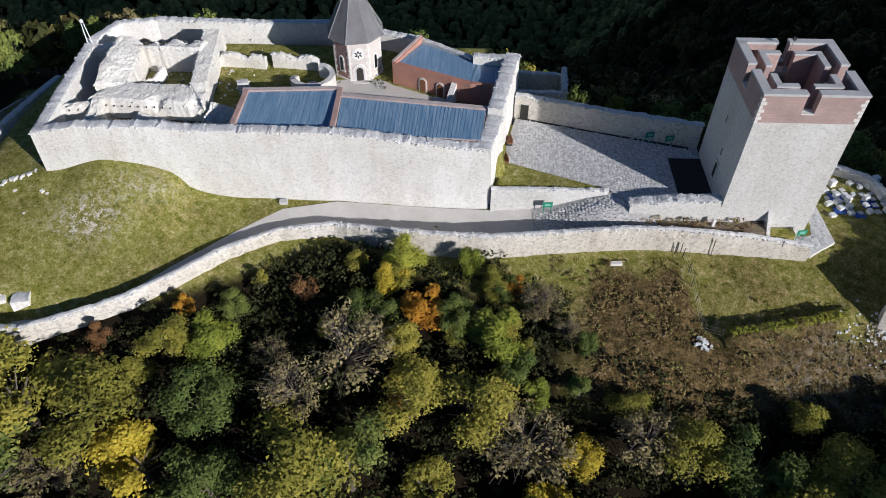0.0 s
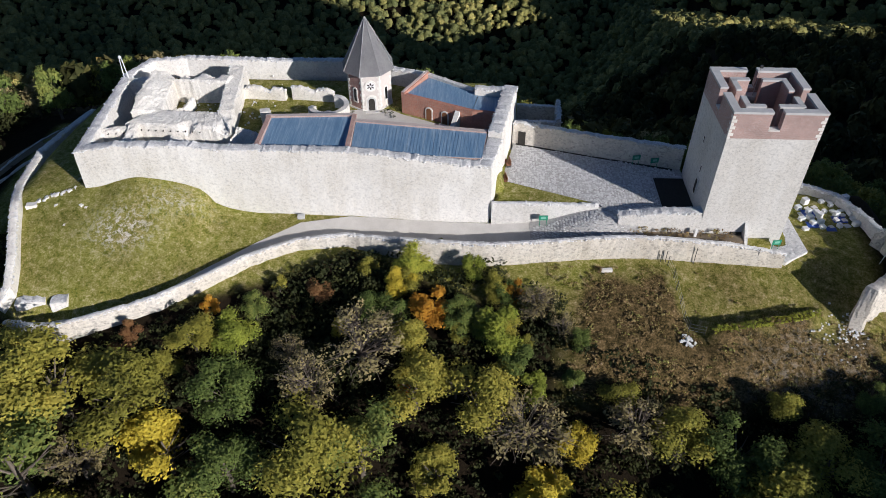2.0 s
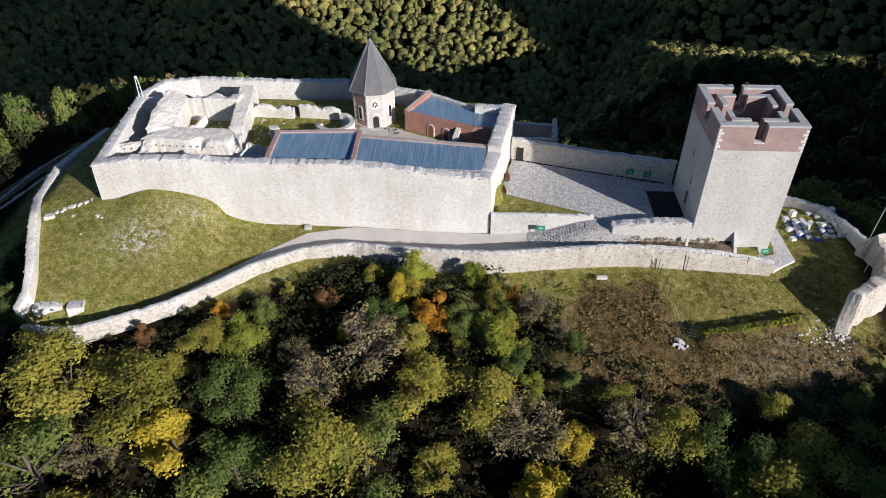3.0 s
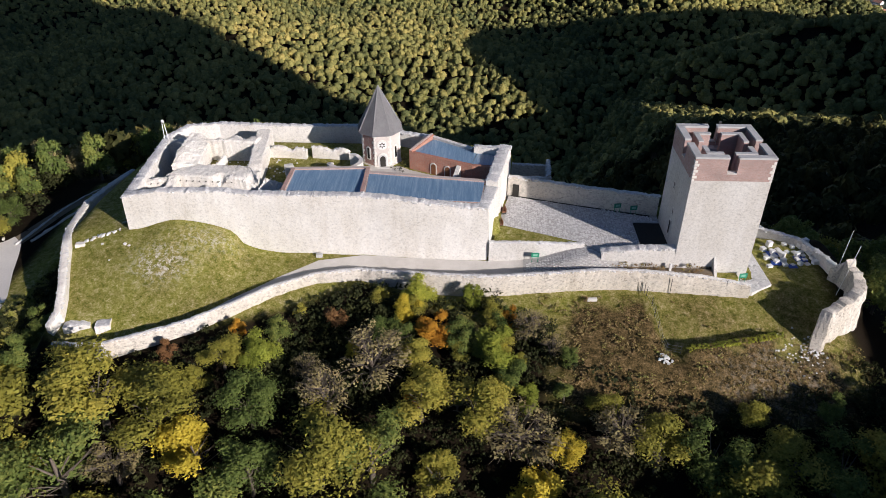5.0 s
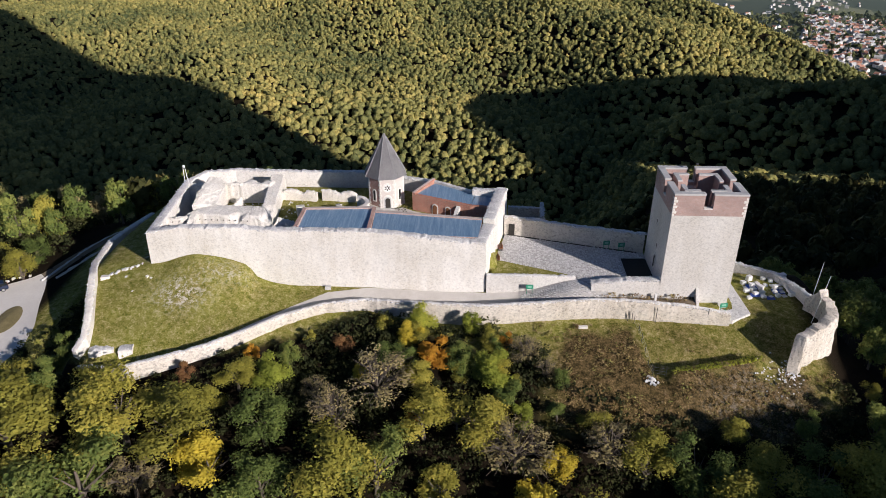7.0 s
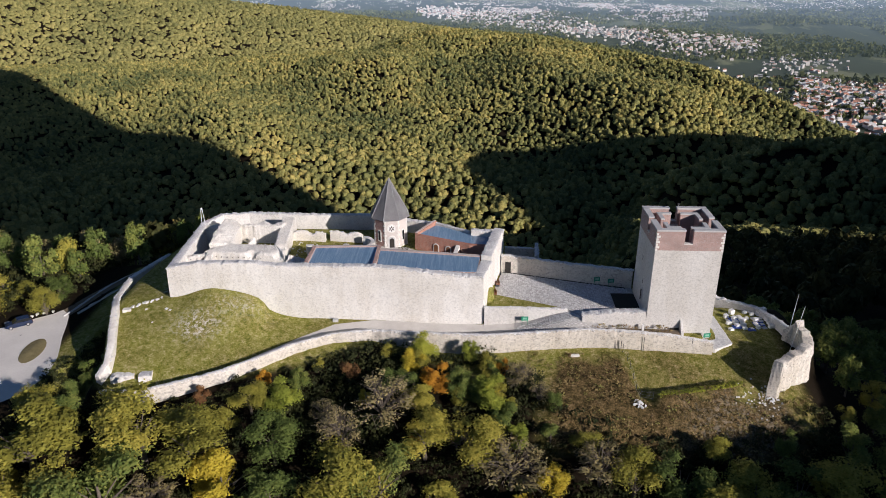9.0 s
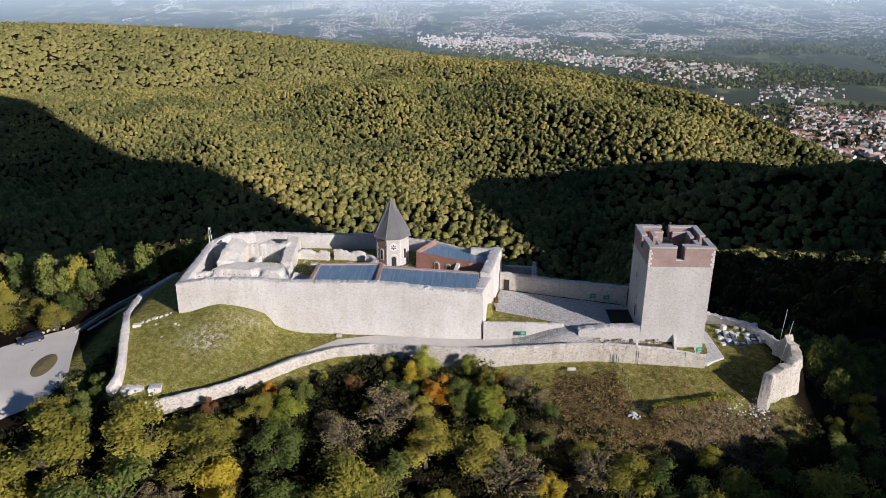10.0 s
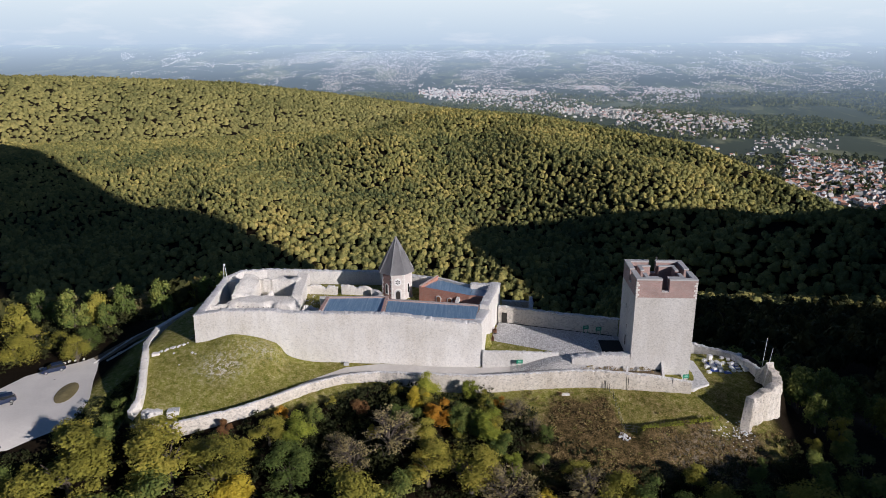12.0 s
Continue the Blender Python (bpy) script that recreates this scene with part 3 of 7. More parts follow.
def heights(x, y):
    """The ground's height for arrays."""
    x, y = np.asarray(x, float), np.asarray(y, float)
    fx, fy = np.clip(x + 112, 0, 223.999), np.clip(y + 60, 0, 171.999)
    i, j = fx.astype(int), fy.astype(int)
    a, b = fx - i, fy - j
    near = HILL_TAB[i, j] * (1 - a) * (1 - b) + HILL_TAB[i + 1, j] * a * (1 - b) + HILL_TAB[i, j + 1] * (1 - a) * b + HILL_TAB[i + 1, j + 1] * a * b
    # car park
    park = smooth01(1.5 - np.hypot((x + 80) / 14.0, (y - 60) / 17.0))
    near = near * (1 - park) + (-1.0) * park
    # mound before the west end of the south wall
    near = near + 1.4 * smooth01((-33.4 - x) / 1.6) * smooth01((x + 49) / 7.0) * smooth01((y - 52.5) / 5.5) * smooth01((62 - y) / 1.5)
    # gully in the woods, and the terrace at the foot of the tower
    near = near - 4.0 * np.exp(-((x + 19) / 7.0) ** 2 - ((y - 43.5) / 4.5) ** 2)
    near = near + 0.9 * np.exp(-((x - 40) / 3.5) ** 2 - ((y - 58) / 5.0) ** 2)
    lawn = smooth01((x - 37) / 3) * smooth01((54.0 - x) / 1.5) * smooth01((y - 51.5) / 3) * smooth01((69 - y) / 2)
    near = near * (1 - lawn) + 4.4 * lawn
    # ditch outside the outer wall
    outer = np.interp(y, (43.6, 45.1, 48.1, 53.3, 56.5, 61.5, 71, 79, 87), (-55.6, -54.9, -55.6, -57.5, -58.6, -61, -63.1, -63.4, -62.9))
    near = near - np.interp(y, (38, 46, 54, 66), (1.5, 3.4, 4.6, 4.0)) * smooth01((outer - 0.6 - x) / 1.6) * smooth01((x + 66.0) / 3.0) * smooth01((y - 38) / 4) * smooth01((76 - y) / 6)
    # hollow before the gatehouse
    near = near - 1.3 * np.exp(-((x + 50.6) / 3.0) ** 2 - ((y - 42.7) / 1.3) ** 2)
    # bank with a ditch behind it across the lower lawn
    line = np.interp(x, (25, 27.4, 30.6, 35.7, 38.5, 41.5), (42.6, 43.0, 43.5, 44.5, 45.4, 47.0))
    span = smooth01((x - 26.2) / 1.2) * smooth01((41 - x) / 2.5)
    d = y - line
    near = near + span * (1.0 * np.exp(-(d / 0.9) ** 2) - 0.55 * np.exp(-((d - 1.7) / 1.0) ** 2)) + 0.35 * span * smooth01((-d + 1.0) / 1.5) * smooth01((d + 6) / 4.0)
    near = near - 0.9 * np.exp(-((x - 25.0) / 1.6) ** 2 - ((y - 45.0) / 1.8) ** 2)
    # forecourt, bailey and lawn are levelled
    yard = smooth01((x - 1) / 2) * smooth01((29 - x) / 2) * smooth01((y - 58.9) / 1.2) * smooth01((74 - y) / 2)
    near = near * (1 - yard) + 7.45 * yard
    bailey = smooth01((x + 51) / 1.5) * smooth01((4 - x) / 1.5) * smooth01((y - 60.8) / 1.2) * smooth01((88 - y) / 2)
    near = near * (1 - bailey) + 10.5 * bailey
    near = near - 1.2 * smooth01((x + 51.2) / 0.8) * smooth01((-46.4 - x) / 0.8) * smooth01((y - 69.5) / 1.0) * smooth01((80.0 - y) / 1.0)
    wood = np.where(y > 112, 1.0, 0.0)
    out = smooth01((np.abs(x) - 112) / 60.0)
    drop = -0.16 * np.clip(np.abs(x) - 112, 0, 700)
    near = np.maximum(near + drop, -175)
    far = far_height(x, np.maximum(y, 112.0)) + (near - far_height(x, np.full_like(x, 112.0))) * np.exp(-np.clip(y - 112, 0, 900) / 60.0)
    z = np.where(y > 112, far, near)
    return np.maximum(z, shade_ridge_height(x, y))


def height(x, y):
    return float(heights(np.array([x]), np.array([y]))[0])


def grow(start, stop, step, rate):
    out = [start]
    while out[-1] < stop:
        out.append(out[-1] + step)
        step *= rate
    return out


def build_ground():
    xr = grow(80, 4600, 1.4, 1.075)
    near_r = grow(80, 262, 1.4, 1.012)
    near_s = grow(22, 130, 2.0, 1.02)
    xs = np.array([-v for v in xr[::-1]] + list(np.arange(-79.2, 79.3, 0.8)) + near_r + grow(near_r[-1] + 5, 4600, 5, 1.075))
    ys = np.array([-v for v in grow(near_s[-1] + 6, 1500, 6, 1.15)[::-1]] + [-v for v in near_s[::-1]] + list(np.arange(-20, 20, 2.0)) + list(np.arange(20, 92.1, 0.8)) + grow(93, 4700, 1.2, 1.035))
    X, Y = np.meshgrid(xs, ys, indexing="ij")
    Z = heights(X, Y)
    rough = np.array([[noise.noise((x * 0.35, y * 0.35, 1.0)) + 0.5 * noise.noise((x * 1.1, y * 1.1, 4.0)) if abs(x) < 110 and 15 < y < 115 else 0.0 for y in ys] for x in xs])
    lawn = ((X > 2) & (X < 29) & (Y > 57) & (Y < 75)) | ((X > -50) & (X < 3) & (Y > 60) & (Y < 88))
    Z = Z + np.where(lawn, 0.0, rough * 0.13)
    nx, ny = len(xs), len(ys)
    verts = np.stack((X.ravel(), Y.ravel(), Z.ravel()), 1)
    idx = np.arange(nx * ny).reshape(nx, ny)
    faces = np.stack((idx[:-1, :-1].ravel(), idx[1:, :-1].ravel(), idx[1:, 1:].ravel(), idx[:-1, 1:].ravel()), 1)
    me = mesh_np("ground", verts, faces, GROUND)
    field = smooth01((X - 8) / 6) * smooth01((47 - X) / 5) * smooth01((52.0 - 6.5 * smooth01((X - 22) / 3.0) + 1.2 * np.sin(X * 0.9) - Y) / 4.5) * smooth01((Y - 35) / 2)
    bare = 0.95 * np.exp(-((X + 43.5) / 3.4) ** 2 - ((Y - 53.5) / 2.2) ** 2) + 0.5 * np.exp(-((X + 38) / 4.0) ** 2 - ((Y - 57.5) / 1.5) ** 2)
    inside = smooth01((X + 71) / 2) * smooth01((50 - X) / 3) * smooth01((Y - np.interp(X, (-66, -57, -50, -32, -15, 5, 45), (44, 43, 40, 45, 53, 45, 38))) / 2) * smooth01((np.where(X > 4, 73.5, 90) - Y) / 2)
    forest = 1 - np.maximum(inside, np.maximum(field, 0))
    stones = np.clip(0.22 * field * smooth01((X - 27) / 8) * smooth01((48 - Y) / 3) + 1.4 * bare, 0, 1)
    ruins = smooth01((X + 52.5) / 1.0) * (1 - 0.85 * smooth01((X + 44) / 1.0) * smooth01((Y - 70) / 1.0)) * smooth01((-32.5 - X) / 1.5) * smooth01((Y - 60.5) / 1.0) * smooth01((88 - Y) / 1.0)
    stones = np.clip(stones + 0.9 * ruins, 0, 1)
    cov = np.ones((nx * ny, 4), np.float32)
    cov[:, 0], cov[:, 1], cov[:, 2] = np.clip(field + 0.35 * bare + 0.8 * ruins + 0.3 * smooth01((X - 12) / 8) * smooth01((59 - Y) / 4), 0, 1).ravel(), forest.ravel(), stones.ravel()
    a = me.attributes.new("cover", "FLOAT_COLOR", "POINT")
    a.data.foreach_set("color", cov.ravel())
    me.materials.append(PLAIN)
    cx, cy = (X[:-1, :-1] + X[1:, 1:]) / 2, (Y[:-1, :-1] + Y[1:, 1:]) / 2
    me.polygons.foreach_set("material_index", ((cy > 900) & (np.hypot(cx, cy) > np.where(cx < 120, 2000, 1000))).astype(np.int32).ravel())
    me.shade_smooth()
    return tagged(new("ground", me), "castle hill with mown grass, dry field and leaf-strewn woodland floor darkened for tree shade", "ground", kind="structure")


build_ground()

# ---- curtain walls ----
def curtain(name, pts, thick, label, mats=None, **kw):
    """A wall with its crest of loose bedded stones."""
    w = solo(name, rough_wall(pts, thick, **kw), mats or [STONE_W, RUBBLE], label, "wall", kind="structure")
    crest_stones(w, pts, thick, kw.get("ruin", 0.0), kw.get("crest", 0.16), kw.get("seed", 0.0))
    return w


def crest_stones(w, pts, thick, ruin, crest, seed, size=0.24):
    out, nrm = along(pts, size * 0.8)
    rng = np.random.default_rng(int(seed * 10) + 3)
    spots = []
    for (x, y, zt, _), n in zip(out, nrm):
        top = zt + crest * (noise.noise((x * 1.3, y * 1.3, seed)) + 0.6 * noise.noise((x * 3.7, y * 3.7, seed + 5)))
        if ruin:
            top -= ruin * max(0.0, noise.noise((x * 0.45, y * 0.45, seed + 9)) + 0.15 + 0.4 * noise.noise((x * 1.6, y * 1.6, seed)))
        k = max(2, int(thick / (size * 0.85)))
        for i in range(k):
            if rng.uniform() < 0.3:
                continue
            d = -thick * (i + 0.5) / k + rng.uniform(-0.12, 0.12)
            s = size * rng.uniform(0.75, 1.25)
            spots.append((x + n[0] * d + rng.uniform(-0.08, 0.08), y + n[1] * d, top - 0.07 + rng.uniform(-0.05, 0.03) - (0.07 if i in (0, k - 1) else 0), s))
    stones("crest_stones", spots, LOOSE, w, "uneven pale stones bedded along the wall top", int(seed * 7) + 1, 0.34)


curtain("wall_south", [(-50.1, 60.0, 13.5, 6.5), (-45, 60.1, 14.3, 6.5), (-36, 60.2, 14.5, 4.2), (-33, 60.2, 14.1, 4.0), (-27, 60.1, 14.2, 4.0), (-15, 59.9, 14.3, 4.0), (-8, 59.4, 13.8, 4.0), (1.9, 58.9, 13.2, 4.0)],
        1.5, "whitewashed limestone curtain wall of the castle with a rubble crest", batter=0.06, rows=6, seed=1.0)
curtain("wall_west", [(-52.5, 82.0, 13.0, 4.0), (-51.4, 71.0, 13.2, 4.0), (-50.1, 60.0, 13.5, 4.0)], 1.5, "white limestone curtain wall beside the ruined keep", seed=2.0)
curtain("wall_north", [(-7.8, 84.4, 13.0, 4.0), (-13, 86.2, 13.0, 4.0), (-20, 88.6, 13.0, 4.0), (-30, 88.2, 13.0, 4.0), (-45, 88.6, 13.0, 4.0), (-50.5, 87.2, 13.0, 4.0), (-52.5, 82.0, 13.0, 4.0)],
        1.3, "pale limestone curtain wall behind the chapel with a worn top", seed=3.0)
curtain("wall_east", [(1.9, 58.9, 13.4, 4.0), (3.4, 65.4, 13.4, 4.0)], 1.9, "thick white limestone corner of the castle above the forecourt", batter=0.03, seed=4.0)
curtain("wall_gate", [(3.3, 65.4, 14.3, 5.0), (5.6, 77.6, 14.3, 5.0)], 1.9, "high white limestone gate wall facing the paved forecourt", batter=0.02, seed=5.0)
curtain("wall_gate_return", [(5.6, 77.7, 14.3, 5.0), (-0.2, 78.3, 14.1, 5.0)], 1.3, "white limestone return of the gate wall behind the palace", seed=6.0)
curtain("wall_forecourt", [(27.6, 68.6, 10.9, 3.0), (16, 71.6, 10.8, 4.0), (5.4, 74.6, 10.8, 5.0)], 1.0, "long grey limestone wall along the paved forecourt", [STONE_R, RUBBLE], seed=7.0)
curtain("wall_terrace", [(2.1, 58.2, 8.3, 4.6), (15.5, 58.7, 8.0, 5.6)], 0.8, "low white limestone wall holding up a strip of grass", [STONE_T, RUBBLE], seed=8.0)
curtain("wall_tower_side", [(17.5, 56.1, 8.4, 5.0), (22, 56.0, 9.0, 5.2), (27.6, 56.0, 9.3, 5.2)], 1.5, "broad low limestone wall joining the square tower", [STONE_T, RUBBLE], crest=0.2, seed=9.0)
curtain("parapet_wall", [(-54.6, 42.0, 1.6, -3.0), (-50.8, 40.9, 2.4, -2.0), (-46.5, 40.2, 3.3, -0.5), (-41.2, 42.0, 3.9, 0.5), (-36.4, 44.0, 4.4, 1.2), (-32.2, 46.8, 4.8, 1.5), (-27.4, 50.7, 5.1, 1.8), (-21.8, 53.6, 5.4, 2.0), (-15.7, 54.4, 5.8, 2.2),
                         (-10.5, 53.3, 6.2, 2.2), (-4, 52.5, 6.5, 2.2), (2, 52.2, 6.6, 2.2), (11, 52.9, 7.0, 2.6), (17, 53.3, 7.4, 3.0), (23, 53.2, 7.4, 3.2), (30.6, 53.0, 6.9, 3.2), (37.0, 52.5, 6.1, 3.2)],
        0.75, "rough limestone parapet wall along the castle road", [STONE_R, RUBBLE], crest=0.12, relief=0.12, batter=0.08, seed=10.0)
curtain("perimeter_wall", [(-62.9, 87.0, 4.0, -4.5), (-63.4, 79.0, 5.0, -4.5), (-63.1, 71.0, 6.2, -4.5), (-61.0, 61.5, 7.0, -3.5), (-58.6, 56.5, 8.0, -3.5), (-57.5, 53.3, 7.1, -3.5), (-55.6, 48.1, 5.8, -3.5), (-54.9, 45.1, 4.6, -4.5), (-55.6, 43.6, 3.4, -5.5)],
        1.1, "white limestone outer wall stepping down the grassy slope", [STONE_K, STONE_K], crest=0.10, seed=11.0)


# ---- tower ----
def build_tower():
    t = thing("tower", "square grey limestone tower with pink brick battlements", "tower", (32.4, 61.2, 4.0))
    x0, x1, y0, y1 = 27.4, 37.4, 56.0, 66.6
    zb, zs, zw, zt = 3.0, 19.7, 21.3, 22.75
    n = 14
    bm = bmesh.new()
    rings = []
    for k in range(n + 1):
        z = zb + (zs - zb) * k / n
        ring = []
        for (ax, ay), (bx, by) in (((x0, y0), (x1, y0)), ((x1, y0), (x1, y1)), ((x1, y1), (x0, y1)), ((x0, y1), (x0, y0))):
            for i in range(10):
                x, y = ax + (bx - ax) * i / 10, ay + (by - ay) * i / 10
                b = 1 + (0.0035 * noise.noise((x * 0.7, y * 0.7, z * 0.7)) + 0.0008 * (zs - z) if i else 0.0006 * (zs - z))
                ring.append(bm.verts.new((32.4 + (x - 32.4) * b, 61.3 + (y - 61.3) * b, z)))
        rings.append(ring)
    for a, b in zip(rings, rings[1:]):
        for i in range(40):
            bm.faces.new((a[i], a[(i + 1) % 40], b[(i + 1) % 40], b[i]))
    part("tower_shaft", bm, STONE_T, t, "grey limestone rubble shaft")
    # brick storey: a ring of wall round an open well
    bm = bmesh.new()
    w = 0.8
    for a, b, c, d in ((x0, x1, y0, y0 + w), (x0, x1, y1 - w, y1), (x0, x0 + w, y0 + w, y1 - w), (x1 - w, x1, y0 + w, y1 - w)):
        box(bm, a, b, c, d, zs, 20.7)
    part("brick_band", bm, BRICK_T, t, "pink brick band under the battlements")
    bm = bmesh.new()
    u0, u1, v0, v1 = 29.3, 35.7, 57.9, 64.7
    for a, b, c, d in ((x0 + w, u0, y0 + w, y1 - w), (u1, x1 - w, y0 + w, y1 - w), (u0, u1, y0 + w, v0), (u0, u1, v1, y1 - w)):
        box(bm, a, b, c, d, zs, 20.2)
    part("wall_walk", bm, COPING, t)
    # battlements: two lengths a side with an opening between
    gap = 0.62
    cx, cy = (x0 + x1) / 2 - 0.2, (y0 + y1) / 2 - 0.3
    runs = [(x0, cx - gap, y0, y0 + w), (cx + gap, x1, y0, y0 + w), (x0, cx - gap, y1 - w, y1), (cx + gap, x1, y1 - w, y1),
            (x0, x0 + w, y0 + w, cy - gap), (x0, x0 + w, cy + gap, y1 - w), (x1 - w, x1, y0 + w, cy - gap), (x1 - w, x1, cy + gap, y1 - w)]
    for a, b, c, d in runs:
        bm = bmesh.new()
        box(bm, a, b, c, d, 20.7, zt)
        m = part("battlement", bm, BRICK_T, t)
        bm = bmesh.new()
        box(bm, a - 0.05, b + 0.05, c - 0.05, d + 0.05, zt, 23.0)
        part("coping", bm, COPING, m, "grey stone coping slab")
    for a, b, c, d in ((cx - gap, cx + gap, y0 - 0.06, y0 + w), (cx - gap, cx + gap, y1 - w, y1), (x0 - 0.06, x0 + w, cy - gap, cy + gap), (x1 - w, x1, cy - gap, cy + gap)):
        bm = bmesh.new()
        box(bm, a, b, c, d, 20.7, 20.82)
        part("sill", bm, ASHLAR, t)
    # inner brick screen
    i0, i1, j0, j1, v = 29.3, 35.7, 57.9, 64.7, 0.55
    inner = [(i0, cx - 0.75, j0, j0 + v), (cx + 0.75, i1, j0, j0 + v), (i0, cx - 0.75, j1 - v, j1), (cx + 0.75, i1, j1 - v, j1),
             (i0, i0 + v, j0 + v, cy - 0.75), (i0, i0 + v, cy + 0.75, j1 - v), (i1 - v, i1, j0 + v, cy - 0.75), (i1 - v, i1, cy + 0.75, j1 - v)]
    for a, b, c, d in inner:
        bm = bmesh.new()
        box(bm, a, b, c, d, 17.0, 22.45)
        m = part("inner_wall", bm, BRICK_T, t)
        bm = bmesh.new()
        box(bm, a - 0.04, b + 0.04, c - 0.04, d + 0.04, 22.45, 22.65)
        part("coping", bm, COPING, m, "grey stone coping slab")
    bm = bmesh.new()
    box(bm, i0 + v, i1 - v, j0 + v, j1 - v, 16.9, 17.0)
    part("well_floor", bm, WOOD, t, "dark floor deep in the open well")
    bm = bmesh.new()
    tube(bm, (32.6, 64.9, 20.2), (32.6, 64.9, 23.9), 0.05, 0.04, 8)
    mast = part("lamp_mast", bm, STEEL, t)
    bm = bmesh.new()
    box(bm, 32.45, 32.75, 64.7, 65.0, 23.8, 24.1)
    part("floodlight", bm, IRON, mast, "small dark floodlight")
    # corner stones of the brick storey
    for k in range(7):
        z = zs - 0.1 + k * 0.42
        long = 0.55 if k % 2 else 0.3
        for sx, ex in ((x0, 1), (x1, -1)):
            bm = bmesh.new()
            a, b = sorted((sx - ex * 0.02, sx + ex * long))
            box(bm, a, b, y0 - 0.02, y0 + (0.3 if k % 2 else 0.55), z, z + 0.36)
            part("quoin", bm, ASHLAR, t)
    # slits and openings
    bm = bmesh.new()
    box(bm, x0 - 0.15, x0 + 0.1, 60.2, 61.1, 9.0, 11.2)
    part("door_frame", bm, ASHLAR, t, "stone door frame")
    bm = bmesh.new()
    box(bm, x0 - 0.17, x0 + 0.05, 60.35, 60.95, 9.05, 11.0)
    part("door", bm, DARK, t, "dark wooden door")
    for yy, zz in ((61.9, 15.2), (60.4, 11.9)):
        bm = bmesh.new()
        box(bm, x0 - 0.06, x0 + 0.1, yy, yy + 0.5, zz, zz + 1.2)
        p = part("slit_frame", bm, ASHLAR, t)
        bm = bmesh.new()
        box(bm, x0 - 0.08, x0 + 0.1, yy + 0.15, yy + 0.35, zz + 0.15, zz + 1.05)
        part("slit", bm, DARK, p)
    # doorway at the foot of the south face with a sloping wing
    bm = bmesh.new()
    prism(bm, [(32.6, 56.05), (33.0, 56.05), (33.0, 54.3), (32.6, 54.3)], 4.2, [8.3, 8.3, 5.9, 5.9])
    part("stair_wing", bm, STONE_T, t)
    bm = bmesh.new()
    box(bm, 31.2, 32.5, 55.7, 56.3, 4.2, 6.6)
    part("cellar_door", bm, DARK, t, "dark cellar doorway")
    return t


build_tower()


